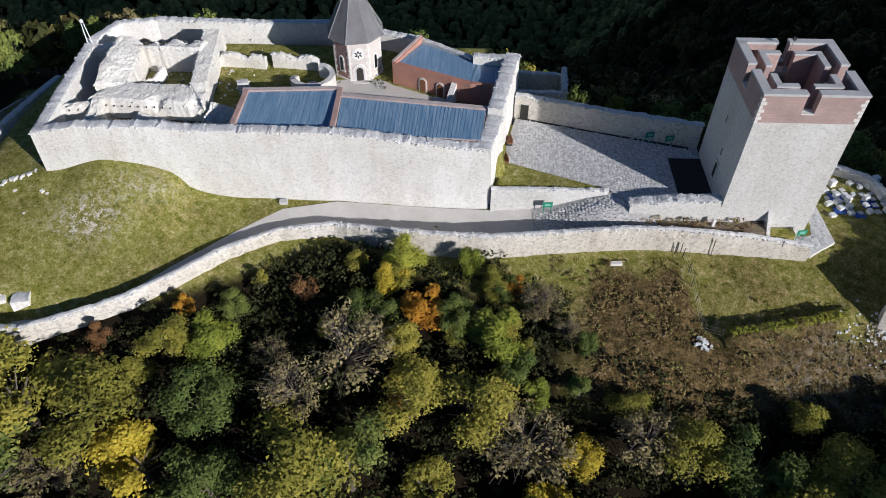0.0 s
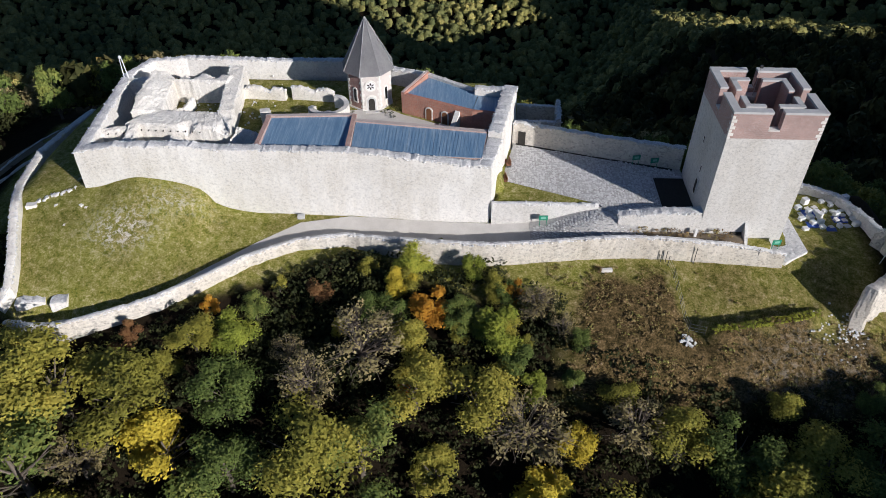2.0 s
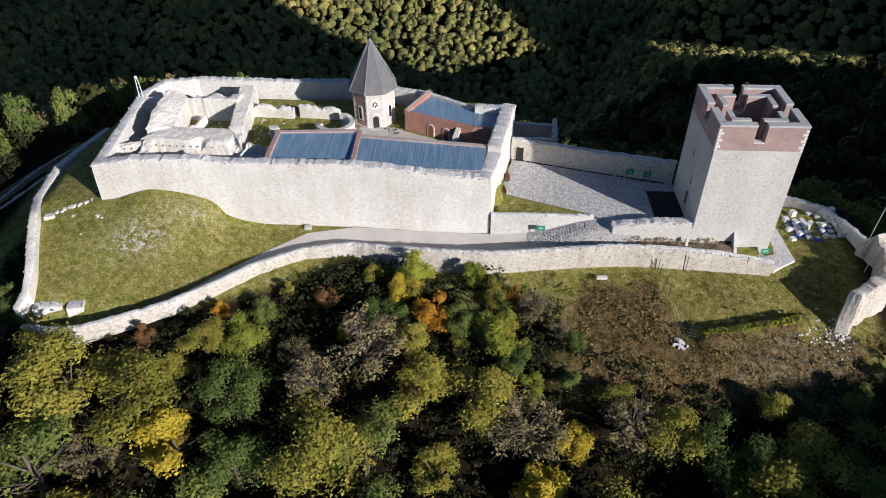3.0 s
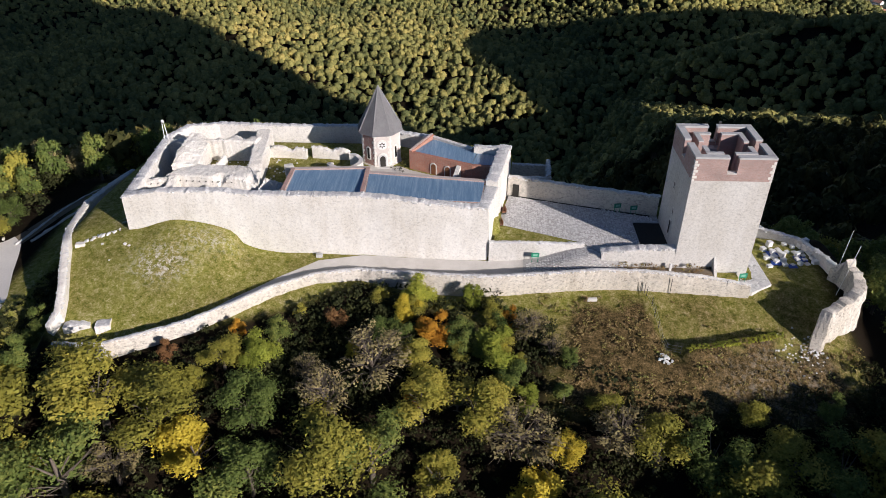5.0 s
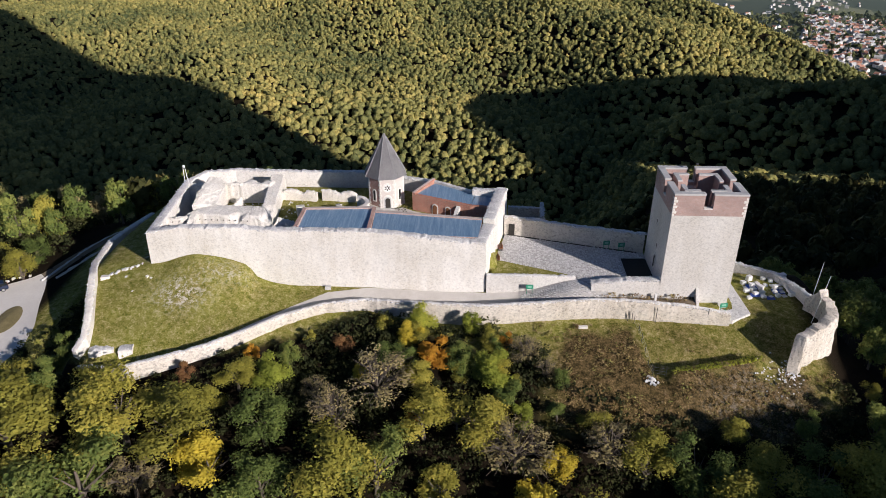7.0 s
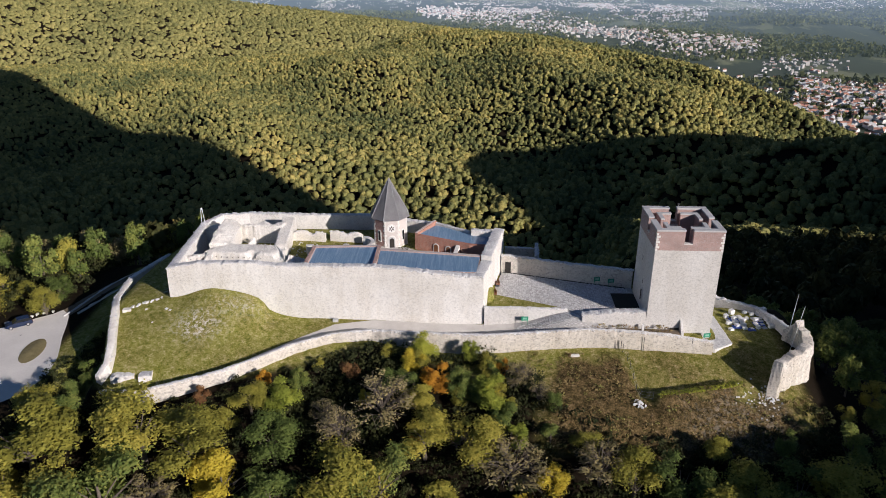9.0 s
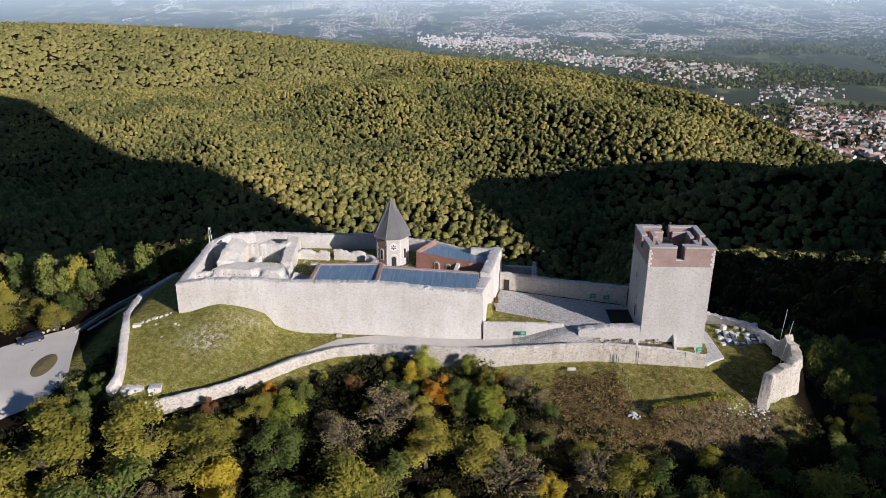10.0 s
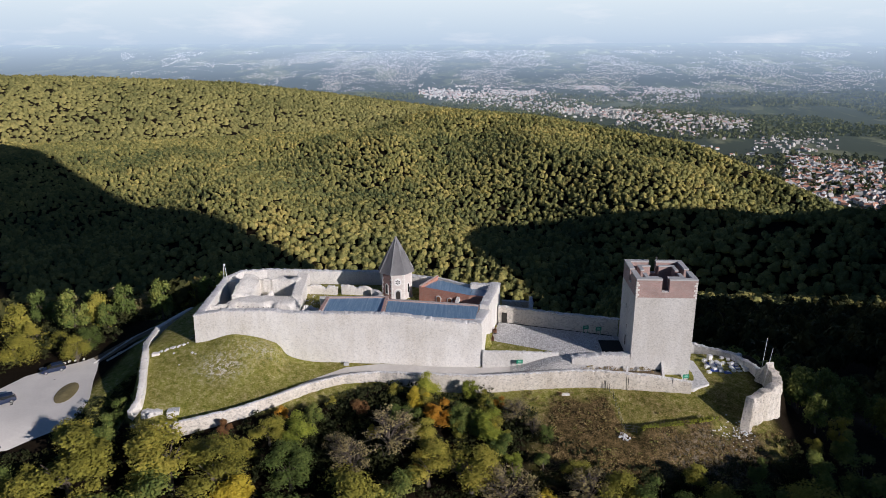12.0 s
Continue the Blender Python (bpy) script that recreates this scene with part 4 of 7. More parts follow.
# ---- chapel ----
def build_chapel():
    c = Vector((-15.5, 79.7))
    t = thing("chapel", "octagonal chapel of brick and pale plaster with a grey pyramid roof", "chapel", (c.x, c.y, 10.5))
    ap, zb, ze, za, turn = 3.02, 9.8, 16.2, 23.1, radians(-79)
    R = ap / math.cos(math.pi / 8)

    def corner(k, r):
        a = turn + (k + 0.5) * math.pi / 4
        return c.x + r * math.cos(a), c.y + r * math.sin(a)
    for k in range(8):
        a, b = corner(k - 1, R), corner(k, R)
        ai, bi = corner(k - 1, R - 0.6), corner(k, R - 0.6)
        bm = bmesh.new()
        prism(bm, [a, b, bi, ai], zb, ze)
        part("wall", bm, BRICK_D if k in (7, 5, 3) else PLASTER, t, "dark red brick wall" if k in (7, 5, 3) else "pale plastered wall")
        mid = ((a[0] + b[0]) / 2, (a[1] + b[1]) / 2)
        ang = turn + k * math.pi / 4
        n, s = Vector((math.cos(ang), math.sin(ang))), Vector((-math.sin(ang), math.cos(ang)))

        def slab(name, u0, u1, z0, z1, d0, d1, mat, parent, label=""):
            bm = bmesh.new()
            pl = [(mid[0] + s.x * u + n.x * d, mid[1] + s.y * u + n.y * d) for u, d in ((u0, d0), (u1, d0), (u1, d1), (u0, d1))]
            prism(bm, pl, z0, z1)
            return part(name, bm, mat, parent, label)

        def arch(name, u, z0, z1, half, depth, mat, parent, label=""):
            bm = bmesh.new()
            prof = [(-half, z0), (half, z0), (half, z1 - half)] + [(half * math.cos(q), z1 - half + half * math.sin(q)) for q in np.linspace(0.3, math.pi - 0.3, 6)] + [(-half, z1 - half)]
            f = [bm.verts.new((mid[0] + s.x * (u + p) + n.x * depth, mid[1] + s.y * (u + p) + n.y * depth, z)) for p, z in prof]
            g = [bm.verts.new((mid[0] + s.x * (u + p) - n.x * 0.1, mid[1] + s.y * (u + p) - n.y * 0.1, z)) for p, z in prof]
            bm.faces.new(f)
            bm.faces.new(g[::-1])
            for i in range(len(f)):
                j = (i + 1) % len(f)
                bm.faces.new((f[i], g[i], g[j], f[j]))
            return part(name, bm, mat, parent, label)
        half = R * math.sin(math.pi / 8)
        for q in range(12):
            z = 10.5 + q * 0.46
            lng = 0.34 if q % 2 else 0.17
            for side in (-1, 1):
                u0, u1 = sorted((side * (half + 0.01), side * (half - lng)))
                slab("quoin", u0, u1, z, z + 0.38, -0.1, 0.035, ASHLAR, t)
        if k == 0:
            fr = arch("door_frame", 0, 10.6, 13.0, 0.85, 0.14, ASHLAR, t, "stepped white stone door frame")
            arch("door_frame", 0, 10.6, 12.75, 0.62, 0.18, COPING, fr)
            arch("door", 0, 10.6, 12.5, 0.44, 0.2, DARK, t, "dark wooden door")
            slab("step", -1.0, 1.0, 10.0, 10.65, 0.0, 0.9, ASHLAR, t)
            # rose window
            for r0, mat, dep, nm in ((0.85, ASHLAR, 0.10, "rose_frame"), (0.66, WHITE_P, 0.13, "rose_disc")):
                bm = bmesh.new()
                ring = [bm.verts.new((mid[0] + s.x * r0 * math.cos(q) + n.x * dep, mid[1] + s.y * r0 * math.cos(q) + n.y * dep, 14.35 + r0 * math.sin(q))) for q in np.linspace(0, 2 * math.pi, 24, endpoint=False)]
                back = [bm.verts.new(v.co - Vector((n.x, n.y, 0)) * (dep + 0.05)) for v in ring]
                bm.faces.new(ring)
                for i in range(24):
                    j = (i + 1) % 24
                    bm.faces.new((ring[i], back[i], back[j], ring[j]))
                part(nm, bm, mat, t, "round white stone window frame")
            for q in range(6):
                a6 = q * math.pi / 3 + math.pi / 6
                bm = bmesh.new()
                pu, pz = 0.33 * math.cos(a6), 14.35 + 0.33 * math.sin(a6)
                vs = []
                for e in np.linspace(0, 2 * math.pi, 10, endpoint=False):
                    du, dz = 0.21 * math.cos(e), 0.10 * math.sin(e)
                    u, z = pu + du * math.cos(a6) - dz * math.sin(a6), pz + du * math.sin(a6) + dz * math.cos(a6)
                    vs.append(bm.verts.new((mid[0] + s.x * u + n.x * 0.15, mid[1] + s.y * u + n.y * 0.15, z)))
                bm.faces.new(vs)
                bmesh.ops.solidify(bm, geom=bm.faces[:], thickness=0.02)
                part("rose_petal", bm, DARK, t, "dark glazed petal of the rose window")
        else:
            f = arch("window_frame", 0, 11.6, 13.9, 0.42, 0.08, ASHLAR, t, "white stone lancet frame")
            arch("window", 0, 11.8, 13.7, 0.22, 0.1, GLASS, f)
        slab("plinth", -half - 0.06, half + 0.06, 9.8, 10.75, -0.1, 0.12, ASHLAR, t)
    # roof of eight fields rising straight to the point
    Re = 3.52 / math.cos(math.pi / 8)
    levels = [(ze - 0.2 + (za - ze + 0.2) * f, Re * (1 - f) + 0.03) for f in (0.0, 0.3, 0.65, 1.0)]
    for k in range(8):
        bm = bmesh.new()
        prev = None
        for z, r in levels:
            a, b = corner(k - 1, r), corner(k, r)
            row = [bm.verts.new((a[0] + (b[0] - a[0]) * f, a[1] + (b[1] - a[1]) * f, z)) for f in (0, 0.25, 0.5, 0.75, 1)]
            if prev:
                for i in range(4):
                    bm.faces.new((prev[i], prev[i + 1], row[i + 1], row[i]))
            prev = row
        bmesh.ops.solidify(bm, geom=bm.faces[:], thickness=0.08)
        fld = part("roof_field", bm, SLATE, t)
        bm = bmesh.new()
        for (z0, r0), (z1, r1) in zip(levels, levels[1:]):
            p, q = corner(k, r0), corner(k, r1)
            tube(bm, (p[0], p[1], z0 + 0.02), (q[0], q[1], z1 + 0.02), 0.06, 0.05, 6)
        part("hip_roll", bm, SLATE, fld)
    bm = bmesh.new()
    box(bm, c.x - 2.2, c.x + 2.2, c.y - 2.2, c.y + 2.2, ze - 0.2, ze - 0.1)
    part("eaves_board", bm, WOOD, t)
    return t


build_chapel()


# ---- roofed wings ----
def roof_panels(parent, front, back, count, zf, zb, mat=METAL):
    """Standing-seam sheets between two lines of the plan."""
    def lerp(l, f):
        return l[0][0] + (l[1][0] - l[0][0]) * f, l[0][1] + (l[1][1] - l[0][1]) * f
    for i in range(count):
        f0, f1 = i / count, (i + 1) / count - 0.0003
        bm = bmesh.new()
        a, b, c, d = lerp(front, f0), lerp(front, f1), lerp(back, f1), lerp(back, f0)
        dz = 0.012 * noise.noise((i * 3.1, zf, 0))
        prism(bm, [a, b, c, d], [zf - 0.06, zf - 0.06, zb - 0.06, zb - 0.06], [zf + dz, zf + dz, zb + dz, zb + dz])
        p = part("roof_sheet", bm, mat, parent)
        bm = bmesh.new()
        s1 = lerp(front, f1 - 0.04 / count), lerp(back, f1 - 0.04 / count)
        w = 0.014
        prism(bm, [(s1[0][0] - w, s1[0][1]), (s1[0][0] + w, s1[0][1]), (s1[1][0] + w, s1[1][1]), (s1[1][0] - w, s1[1][1])], [zf, zf, zb, zb], [zf + 0.024, zf + 0.024, zb + 0.024, zb + 0.024])
        part("seam", bm, mat, p)


def build_wing(name, label, front, back, count, west, east):
    t = thing(name, label, "building", ((front[0][0] + front[1][0]) / 2, (front[0][1] + back[0][1]) / 2, 10.5))
    bm = bmesh.new()
    prism(bm, [front[0], front[1], back[1], back[0]], 10.0, 13.35)
    part("wall", bm, BRICK_C, t, "pink brick walls")
    roof_panels(t, front, back, count, 13.45, 13.75)
    (bx0, by0), (bx1, by1) = back
    bm = bmesh.new()
    prism(bm, [(bx0 - 0.5, by0), (bx1, by1), (bx1, by1 + 0.65), (bx0 - 0.5, by0 + 0.65)], 10.0, 13.95)
    part("rear_parapet", bm, BRICK_C, t, "pink brick parapet with a worn top")
    for on, (p, q) in ((west, (front[0], back[0])), (east, (front[1], back[1]))):
        if on:
            bm = bmesh.new()
            prism(bm, [(p[0] - 0.3, p[1]), (p[0] + 0.3, p[1]), (q[0] + 0.3, q[1] + 0.3), (q[0] - 0.3, q[1] + 0.3)], 10.0, 13.98)
            part("party_wall", bm, BRICK_C, t, "pink brick gable coping")
    return t


build_wing("west_wing", "low castle wing with a blue metal roof and pink brick edging", [(-27.4, 61.6), (-16.0, 61.5)], [(-27.4, 68.6), (-16.2, 69.4)], 27, True, True)
build_wing("east_wing", "castle wing with blue ribbed metal roof behind the south wall", [(-15.6, 61.5), (0.7, 60.6)], [(-15.8, 68.0), (1.3, 65.8)], 40, False, False)


def build_palace():
    A, B, C, D, E = (-10.6, 76.3), (-0.6, 71.8), (3.0, 71.3), (3.6, 77.4), (-7.5, 82.9)
    t = thing("palace", "red brick palace with arched doors and a blue metal roof", "building", (-3, 76, 10.5))

    def run(name, p, q, z1, mat, th=0.55, label=""):
        d = Vector((q[0] - p[0], q[1] - p[1])).normalized()
        n = Vector((-d.y, d.x)) * th
        bm = bmesh.new()
        prism(bm, [p, q, (q[0] + n.x, q[1] + n.y), (p[0] + n.x, p[1] + n.y)], 9.5, z1)
        return part(name, bm, mat, t, label)
    run("front_wall", A, B, 13.5, BRICK_P, label="red brick front wall")
    run("front_wall", B, C, 13.5, BRICK_P, label="red brick front wall")
    run("gable_wall", E, A, 13.7, BRICK_P, label="red brick gable wall")
    bm = bmesh.new()
    d = Vector((E[0] - A[0], E[1] - A[1])).normalized()
    n = Vector((d.y, -d.x)) * 0.38
    prism(bm, [A, (A[0] + n.x, A[1] + n.y), (E[0] + n.x, E[1] + n.y), E], 13.7, 13.85)
    part("gable_coping", bm, BRICK_C, t, "pink brick coping")
    part("rear_wall", rough_wall([(-0.2, 78.6, 13.5, 8.0), (-7.5, 83.4, 13.5, 8.0)], 0.9, seed=21.0), [STONE_T, RUBBLE], t, "pale limestone rear wall")
    roof_panels(t, [(A[0] + 0.5, A[1] + 0.3), (B[0], B[1] + 0.5)], [(E[0] + 0.6, E[1] - 0.6), (0.2, 77.6)], 18, 13.35, 13.05)
    roof_panels(t, [(B[0] + 0.02, B[1] + 0.5), (C[0] - 0.1, C[1] + 0.5)], [(0.22, 77.0), (3.3, 76.6)], 6, 13.35, 13.05)
    ang = math.atan2(B[1] - A[1], B[0] - A[0])
    s, n = Vector((math.cos(ang), math.sin(ang))), Vector((math.sin(ang), -math.cos(ang)))
    for f in (0.40, 0.625):
        m = Vector(A) + (Vector(B) - Vector(A)) * f

        def leaf(nm, half, z1, dep, mat, par, lab):
            bm = bmesh.new()
            prof = [(-half, 10.4), (half, 10.4), (half, z1 - half)] + [(half * math.cos(q), z1 - half + half * math.sin(q)) for q in np.linspace(0.3, math.pi - 0.3, 6)] + [(-half, z1 - half)]
            f1 = [bm.verts.new((m.x + s.x * u + n.x * dep, m.y + s.y * u + n.y * dep, z)) for u, z in prof]
            g1 = [bm.verts.new((m.x + s.x * u - n.x * 0.1, m.y + s.y * u - n.y * 0.1, z)) for u, z in prof]
            bm.faces.new(f1)
            for i in range(len(f1)):
                j = (i + 1) % len(f1)
                bm.faces.new((f1[i], g1[i], g1[j], f1[j]))
            return part(nm, bm, mat, par, lab)
        fr = leaf("door_frame", 0.58, 12.5, 0.1, ASHLAR, t, "pale stone arched surround")
        leaf("door", 0.40, 12.3, 0.13, WOOD, fr, "brown wooden door")
    # sloping buttress
    m = Vector(A) + (Vector(B) - Vector(A)) * 0.80
    a, b = m + s * -0.35, m + s * 0.35
    o = n * 2.2
    bm = bmesh.new()
    prism(bm, [(a.x, a.y), (b.x, b.y), (b.x + o.x, b.y + o.y), (a.x + o.x, a.y + o.y)], 9.8, [13.0, 13.0, 10.9, 10.9])
    part("buttress", bm, STONE_W, t, "white plastered sloping buttress")
    # stone steps
    for k in range(5):
        m = Vector(A) + (Vector(B) - Vector(A)) * (0.66 + 0.02 * k) + n * (0.9 + 0.32 * k)
        bm = bmesh.new()
        prism(bm, [(m.x + s.x * u + n.x * v, m.y + s.y * u + n.y * v) for u, v in ((-0.7, 0), (0.7, 0), (0.7, 0.34), (-0.7, 0.34))], 9.8, 10.95 - 0.14 * k)
        part("step", bm, ASHLAR, t)
    return t


build_palace()


# ---- inner bailey ----
def ruin(name, pts, thick, label, **kw):
    kw.setdefault("crest", 0.22)
    kw.setdefault("step", 0.35)
    kw.setdefault("relief", 0.14)
    w = solo(name, rough_wall(pts, thick, **kw), [STONE_K, STONE_K], label, "ruined wall", group="ruins of the inner bailey")
    crest_stones(w, pts, thick, kw.get("ruin", 0.0), kw["crest"], kw.get("seed", 0.0), 0.26)
    return w


def massif(name, corners, base, label, n=14, m=10, rough=0.18, notch=(), seed=0.0):
    """A ruined block of masonry over four corners (x, y, top), its top worn and its sides bulging."""
    n, m = int(n * 1.8), int(m * 1.8)
    bm = bmesh.new()
    P = [np.array(c, float) for c in corners]
    grid = []
    for i in range(n + 1):
        u = i / n
        row = []
        for j in range(m + 1):
            v = j / m
            q = P[0] * (1 - u) * (1 - v) + P[1] * u * (1 - v) + P[2] * u * v + P[3] * (1 - u) * v
            e = min(u, 1 - u, v, 1 - v)
            w = Vector((q[0], q[1], seed))
            z = q[2] + rough * (0.8 * noise.noise(w * 0.4) + 0.6 * noise.noise(w * 1.4) + 0.9 * noise.noise(w * 3.5)) - (0.22 if e < 0.01 else 0.0)
            for nx, ny, r, deep in notch:
                z -= deep * math.exp(-((q[0] - nx) ** 2 + (q[1] - ny) ** 2) / r ** 2)
            row.append(bm.verts.new((q[0] + 0.12 * noise.noise(w * 1.7 + Vector((9, 0, 0))), q[1] + 0.12 * noise.noise(w * 1.7 + Vector((0, 9, 0))), max(z, base + 0.3))))
        grid.append(row)
    for i in range(n):
        for j in range(m):
            bm.faces.new((grid[i][j], grid[i + 1][j], grid[i + 1][j + 1], grid[i][j + 1]))
    rim = [grid[i][0] for i in range(n + 1)] + [grid[n][j] for j in range(1, m + 1)] + [grid[i][m] for i in range(n - 1, -1, -1)] + [grid[0][j] for j in range(m - 1, 0, -1)]
    mid = sum((v.co for v in rim), Vector()) / len(rim)
    above = rim
    for k in range(1, 6):
        f = k / 5
        ring = []
        for v in rim:
            out = Vector((v.co.x - mid.x, v.co.y - mid.y, 0)).normalized()
            z = v.co.z + (base - v.co.z) * f
            d = 0.10 * noise.noise((v.co.x * 0.9, v.co.y * 0.9, z * 1.3)) + 0.06
            ring.append(bm.verts.new((v.co.x + out.x * d, v.co.y + out.y * d, z)))
        for i in range(len(rim)):
            j = (i + 1) % len(rim)
            bm.faces.new((above[i], above[j], ring[j], ring[i]))
        above = ring
    rng = np.random.default_rng(int(seed))
    spots = []
    for row in grid:
        for v in row:
            if rng.uniform() < 0.3:
                spots.append((v.co.x + rng.uniform(-0.15, 0.15), v.co.y + rng.uniform(-0.15, 0.15), v.co.z + rng.uniform(-0.07, 0.0), rng.uniform(0.10, 0.30)))
    w = solo(name, bm, STONE_K, label, "ruined wall", group="ruins of the inner bailey")
    stones("top_stones", spots, KEEP_LOOSE, w, "broken stones over the ruined top", int(seed) + 5, 0.4)
    return w


massif("keep_wall", [(-46.3, 69.4, 14.0), (-42.8, 70.4, 13.3), (-43.6, 79.4, 13.7), (-46.8, 80.2, 14.8)], 9.0, "broad white ruined wall of the keep with a crumbled top", 12, 22, 0.14, ((-45.6, 72.2, 1.4, -0.8), (-45.6, 75.4, 2.0, -0.5)), 32.0)
massif("keep_wall", [(-46.6, 67.6, 13.2), (-32.6, 67.0, 13.0), (-34.6, 70.9, 13.3), (-44.2, 71.0, 13.4)], 10.0, "thick white ruined wall of the keep with putlog holes", 34, 8, 0.08, ((-38.3, 67.3, 0.7, 1.4), (-33.4, 67.2, 0.9, 0.9)), 31.0)
massif("keep_wall", [(-45.2, 78.2, 14.2), (-35.6, 78.0, 14.0), (-35.4, 80.2, 14.0), (-47.0, 80.4, 14.4)], 10.0, "white ruined wall of the keep with a broken edge", 24, 7, 0.10, ((-43.6, 79.9, 1.0, 1.6), (-41.2, 79.9, 0.8, 1.3), (-38.0, 79.9, 0.7, 0.8)), 33.0)
massif("keep_wall", [(-34.9, 70.4, 13.6), (-32.5, 67.0, 13.1), (-34.7, 84.4, 13.5), (-36.9, 83.6, 13.9)], 10.0, "tall white ruined cross wall of the keep", 7, 34, 0.09, ((-33.3, 70.0, 0.9, 0.5),), 34.0)
massif("keep_wall", [(-51.4, 65.7, 12.6), (-45.4, 66.7, 12.9), (-45.5, 67.6, 13.0), (-51.4, 66.6, 12.8)], 10.0, "low white ruined wall with a row of beam holes", 16, 4, 0.16, ((-49.8, 66.1, 0.9, 0.5),), 35.0)
massif("keep_wall", [(-45.9, 63.4, 12.6), (-44.7, 63.4, 12.6), (-44.6, 67.8, 13.4), (-46.0, 67.8, 13.4)], 10.0, "stub of white ruined wall leaning on the keep", 4, 9, 0.14, ((-45.3, 65.4, 0.8, 0.6),), 39.0)
massif("keep_wall", [(-51.6, 79.2, 13.0), (-47.6, 79.8, 13.2), (-47.6, 80.8, 13.2), (-51.8, 80.4, 13.0)], 9.0, "short white cross wall closing the sunken west room", 10, 4, 0.12, (), 40.0)
massif("fallen_masonry", [(-40.6, 62.2, 11.5), (-35.4, 62.0, 11.2), (-36.6, 66.2, 11.4), (-40.4, 66.8, 12.0)], 10.0, "sloping white mass of masonry below the keep wall", 14, 10, 0.22, ((-38.4, 64.8, 0.7, 1.0),), 43.0)
massif("fallen_masonry", [(-32.4, 65.2, 12.0), (-28.8, 65.2, 11.9), (-28.9, 67.8, 12.0), (-31.8, 68.3, 12.5)], 10.2, "heap of white masonry from a fallen wall", 14, 10, 0.36, ((-30.8, 66.3, 0.7, 1.4),), 38.0)
ARCH_R = [(-43.6, 75.2, 11.0, 10.2), (-42.6, 74.6, 11.3, 10.2), (-41.4, 74.8, 11.6, 10.2), (-40.6, 75.6, 12.1, 10.2), (-40.4, 76.6, 12.2, 10.2)]
ruin("court_wall", ARCH_R, 0.5, "low curved remnant of a white wall in the grassy court", seed=44.0, ruin=0.3)
ruin("ruined_house_wall", [(-34.5, 79.6, 12.6, 10.3), (-27.9, 79.1, 12.3, 10.3)], 0.8, "low jagged white ruined wall with a small arch", seed=36.0, ruin=0.9)
ruin("ruined_house_wall", [(-27.0, 79.6, 12.5, 10.3), (-20.8, 79.0, 12.4, 10.3)], 0.8, "low toothed white ruined wall beside the chapel", seed=37.0, ruin=1.0)

HOLE = bmesh.new()
for k in range(15):
    hx = -50.5 + k * 1.0
    yy = np.interp(hx, (-51.4, -45.4, -45.3, -36), (65.65, 66.6, 67.35, 67.0))
    if abs(hx + 45.3) > 0.7:
        box(HOLE, hx - 0.05, hx + 0.05, yy - 0.13, yy + 0.2, 12.25, 12.36)
tagged(new("putlog_holes", mesh_of("putlog_holes", HOLE, DARK)), "row of small dark beam holes in the keep wall", "beam holes", kind="stuff")


def build_cistern():
    t = thing("cistern", "round white stone cistern wall with a well head inside", "cistern", (-20.8, 75.2, 10.5))
    bm = bmesh.new()
    n = 26
    rings = []
    for i in range(n + 1):
        a = math.radians(-205 + 285 * i / n)
        row = []
        for r, z in ((2.9, 10.2), (2.9, 12.3), (2.2, 12.3), (2.2, 10.2)):
            zz = z + (0.12 * noise.noise((i * 0.4, r, 2)) - (0.9 * max(0, 1 - i / 5)) if z > 11 else 0)
            row.append(bm.verts.new((-20.8 + r * math.cos(a), 75.2 + r * math.sin(a), zz)))
        rings.append(row)
    for a, b in zip(rings, rings[1:]):
        for k in range(3):
            bm.faces.new((a[k], b[k], b[k + 1], a[k + 1]))
    bm.faces.new(rings[0])
    bm.faces.new(rings[-1][::-1])
    part("ring_wall", bm, STONE_W, t)
    bm = bmesh.new()
    hd = []
    for r, z in ((0.75, 10.3), (0.75, 11.2), (0.5, 11.2), (0.5, 10.6)):
        hd.append([bm.verts.new((-20.9 + r * math.cos(q), 74.6 + r * math.sin(q), z)) for q in np.linspace(0, 2 * math.pi, 16, endpoint=False)])
    for a, b in zip(hd, hd[1:]):
        for i in range(16):
            bm.faces.new((a[i], a[(i + 1) % 16], b[(i + 1) % 16], b[i]))
    part("well_head", bm, ASHLAR, t, "pale stone well head")
    bm = bmesh.new()
    bmesh.ops.create_circle(bm, cap_ends=True, segments=16, radius=0.5, matrix=Matrix.Translation((-20.9, 74.6, 10.65)))
    part("well_water", bm, DARK, t)


build_cistern()


def stone_block(name, x, y, z, sx, sy, sz, turn, label, category="stone", group="", mat=None, rough=0.06):
    bm = bmesh.new()
    bmesh.ops.create_cube(bm, size=1.0)
    bmesh.ops.subdivide_edges(bm, edges=bm.edges[:], cuts=2, use_grid_fill=True)
    for v in bm.verts:
        v.co.x *= sx * (1 + rough * noise.noise(v.co * 3 + Vector((x, y, 0))))
        v.co.y *= sy * (1 + rough * noise.noise(v.co * 3 + Vector((y, x, 7))))
        v.co.z *= sz * (1 + rough * noise.noise(v.co * 3 + Vector((x, 3, y))))
        v.co.z += sz / 2
    ob = solo(name, bm, mat or ASHLAR, label, category, group=group)
    ob.matrix_world = pose(x, y, z, 0, 0, turn)
    return ob


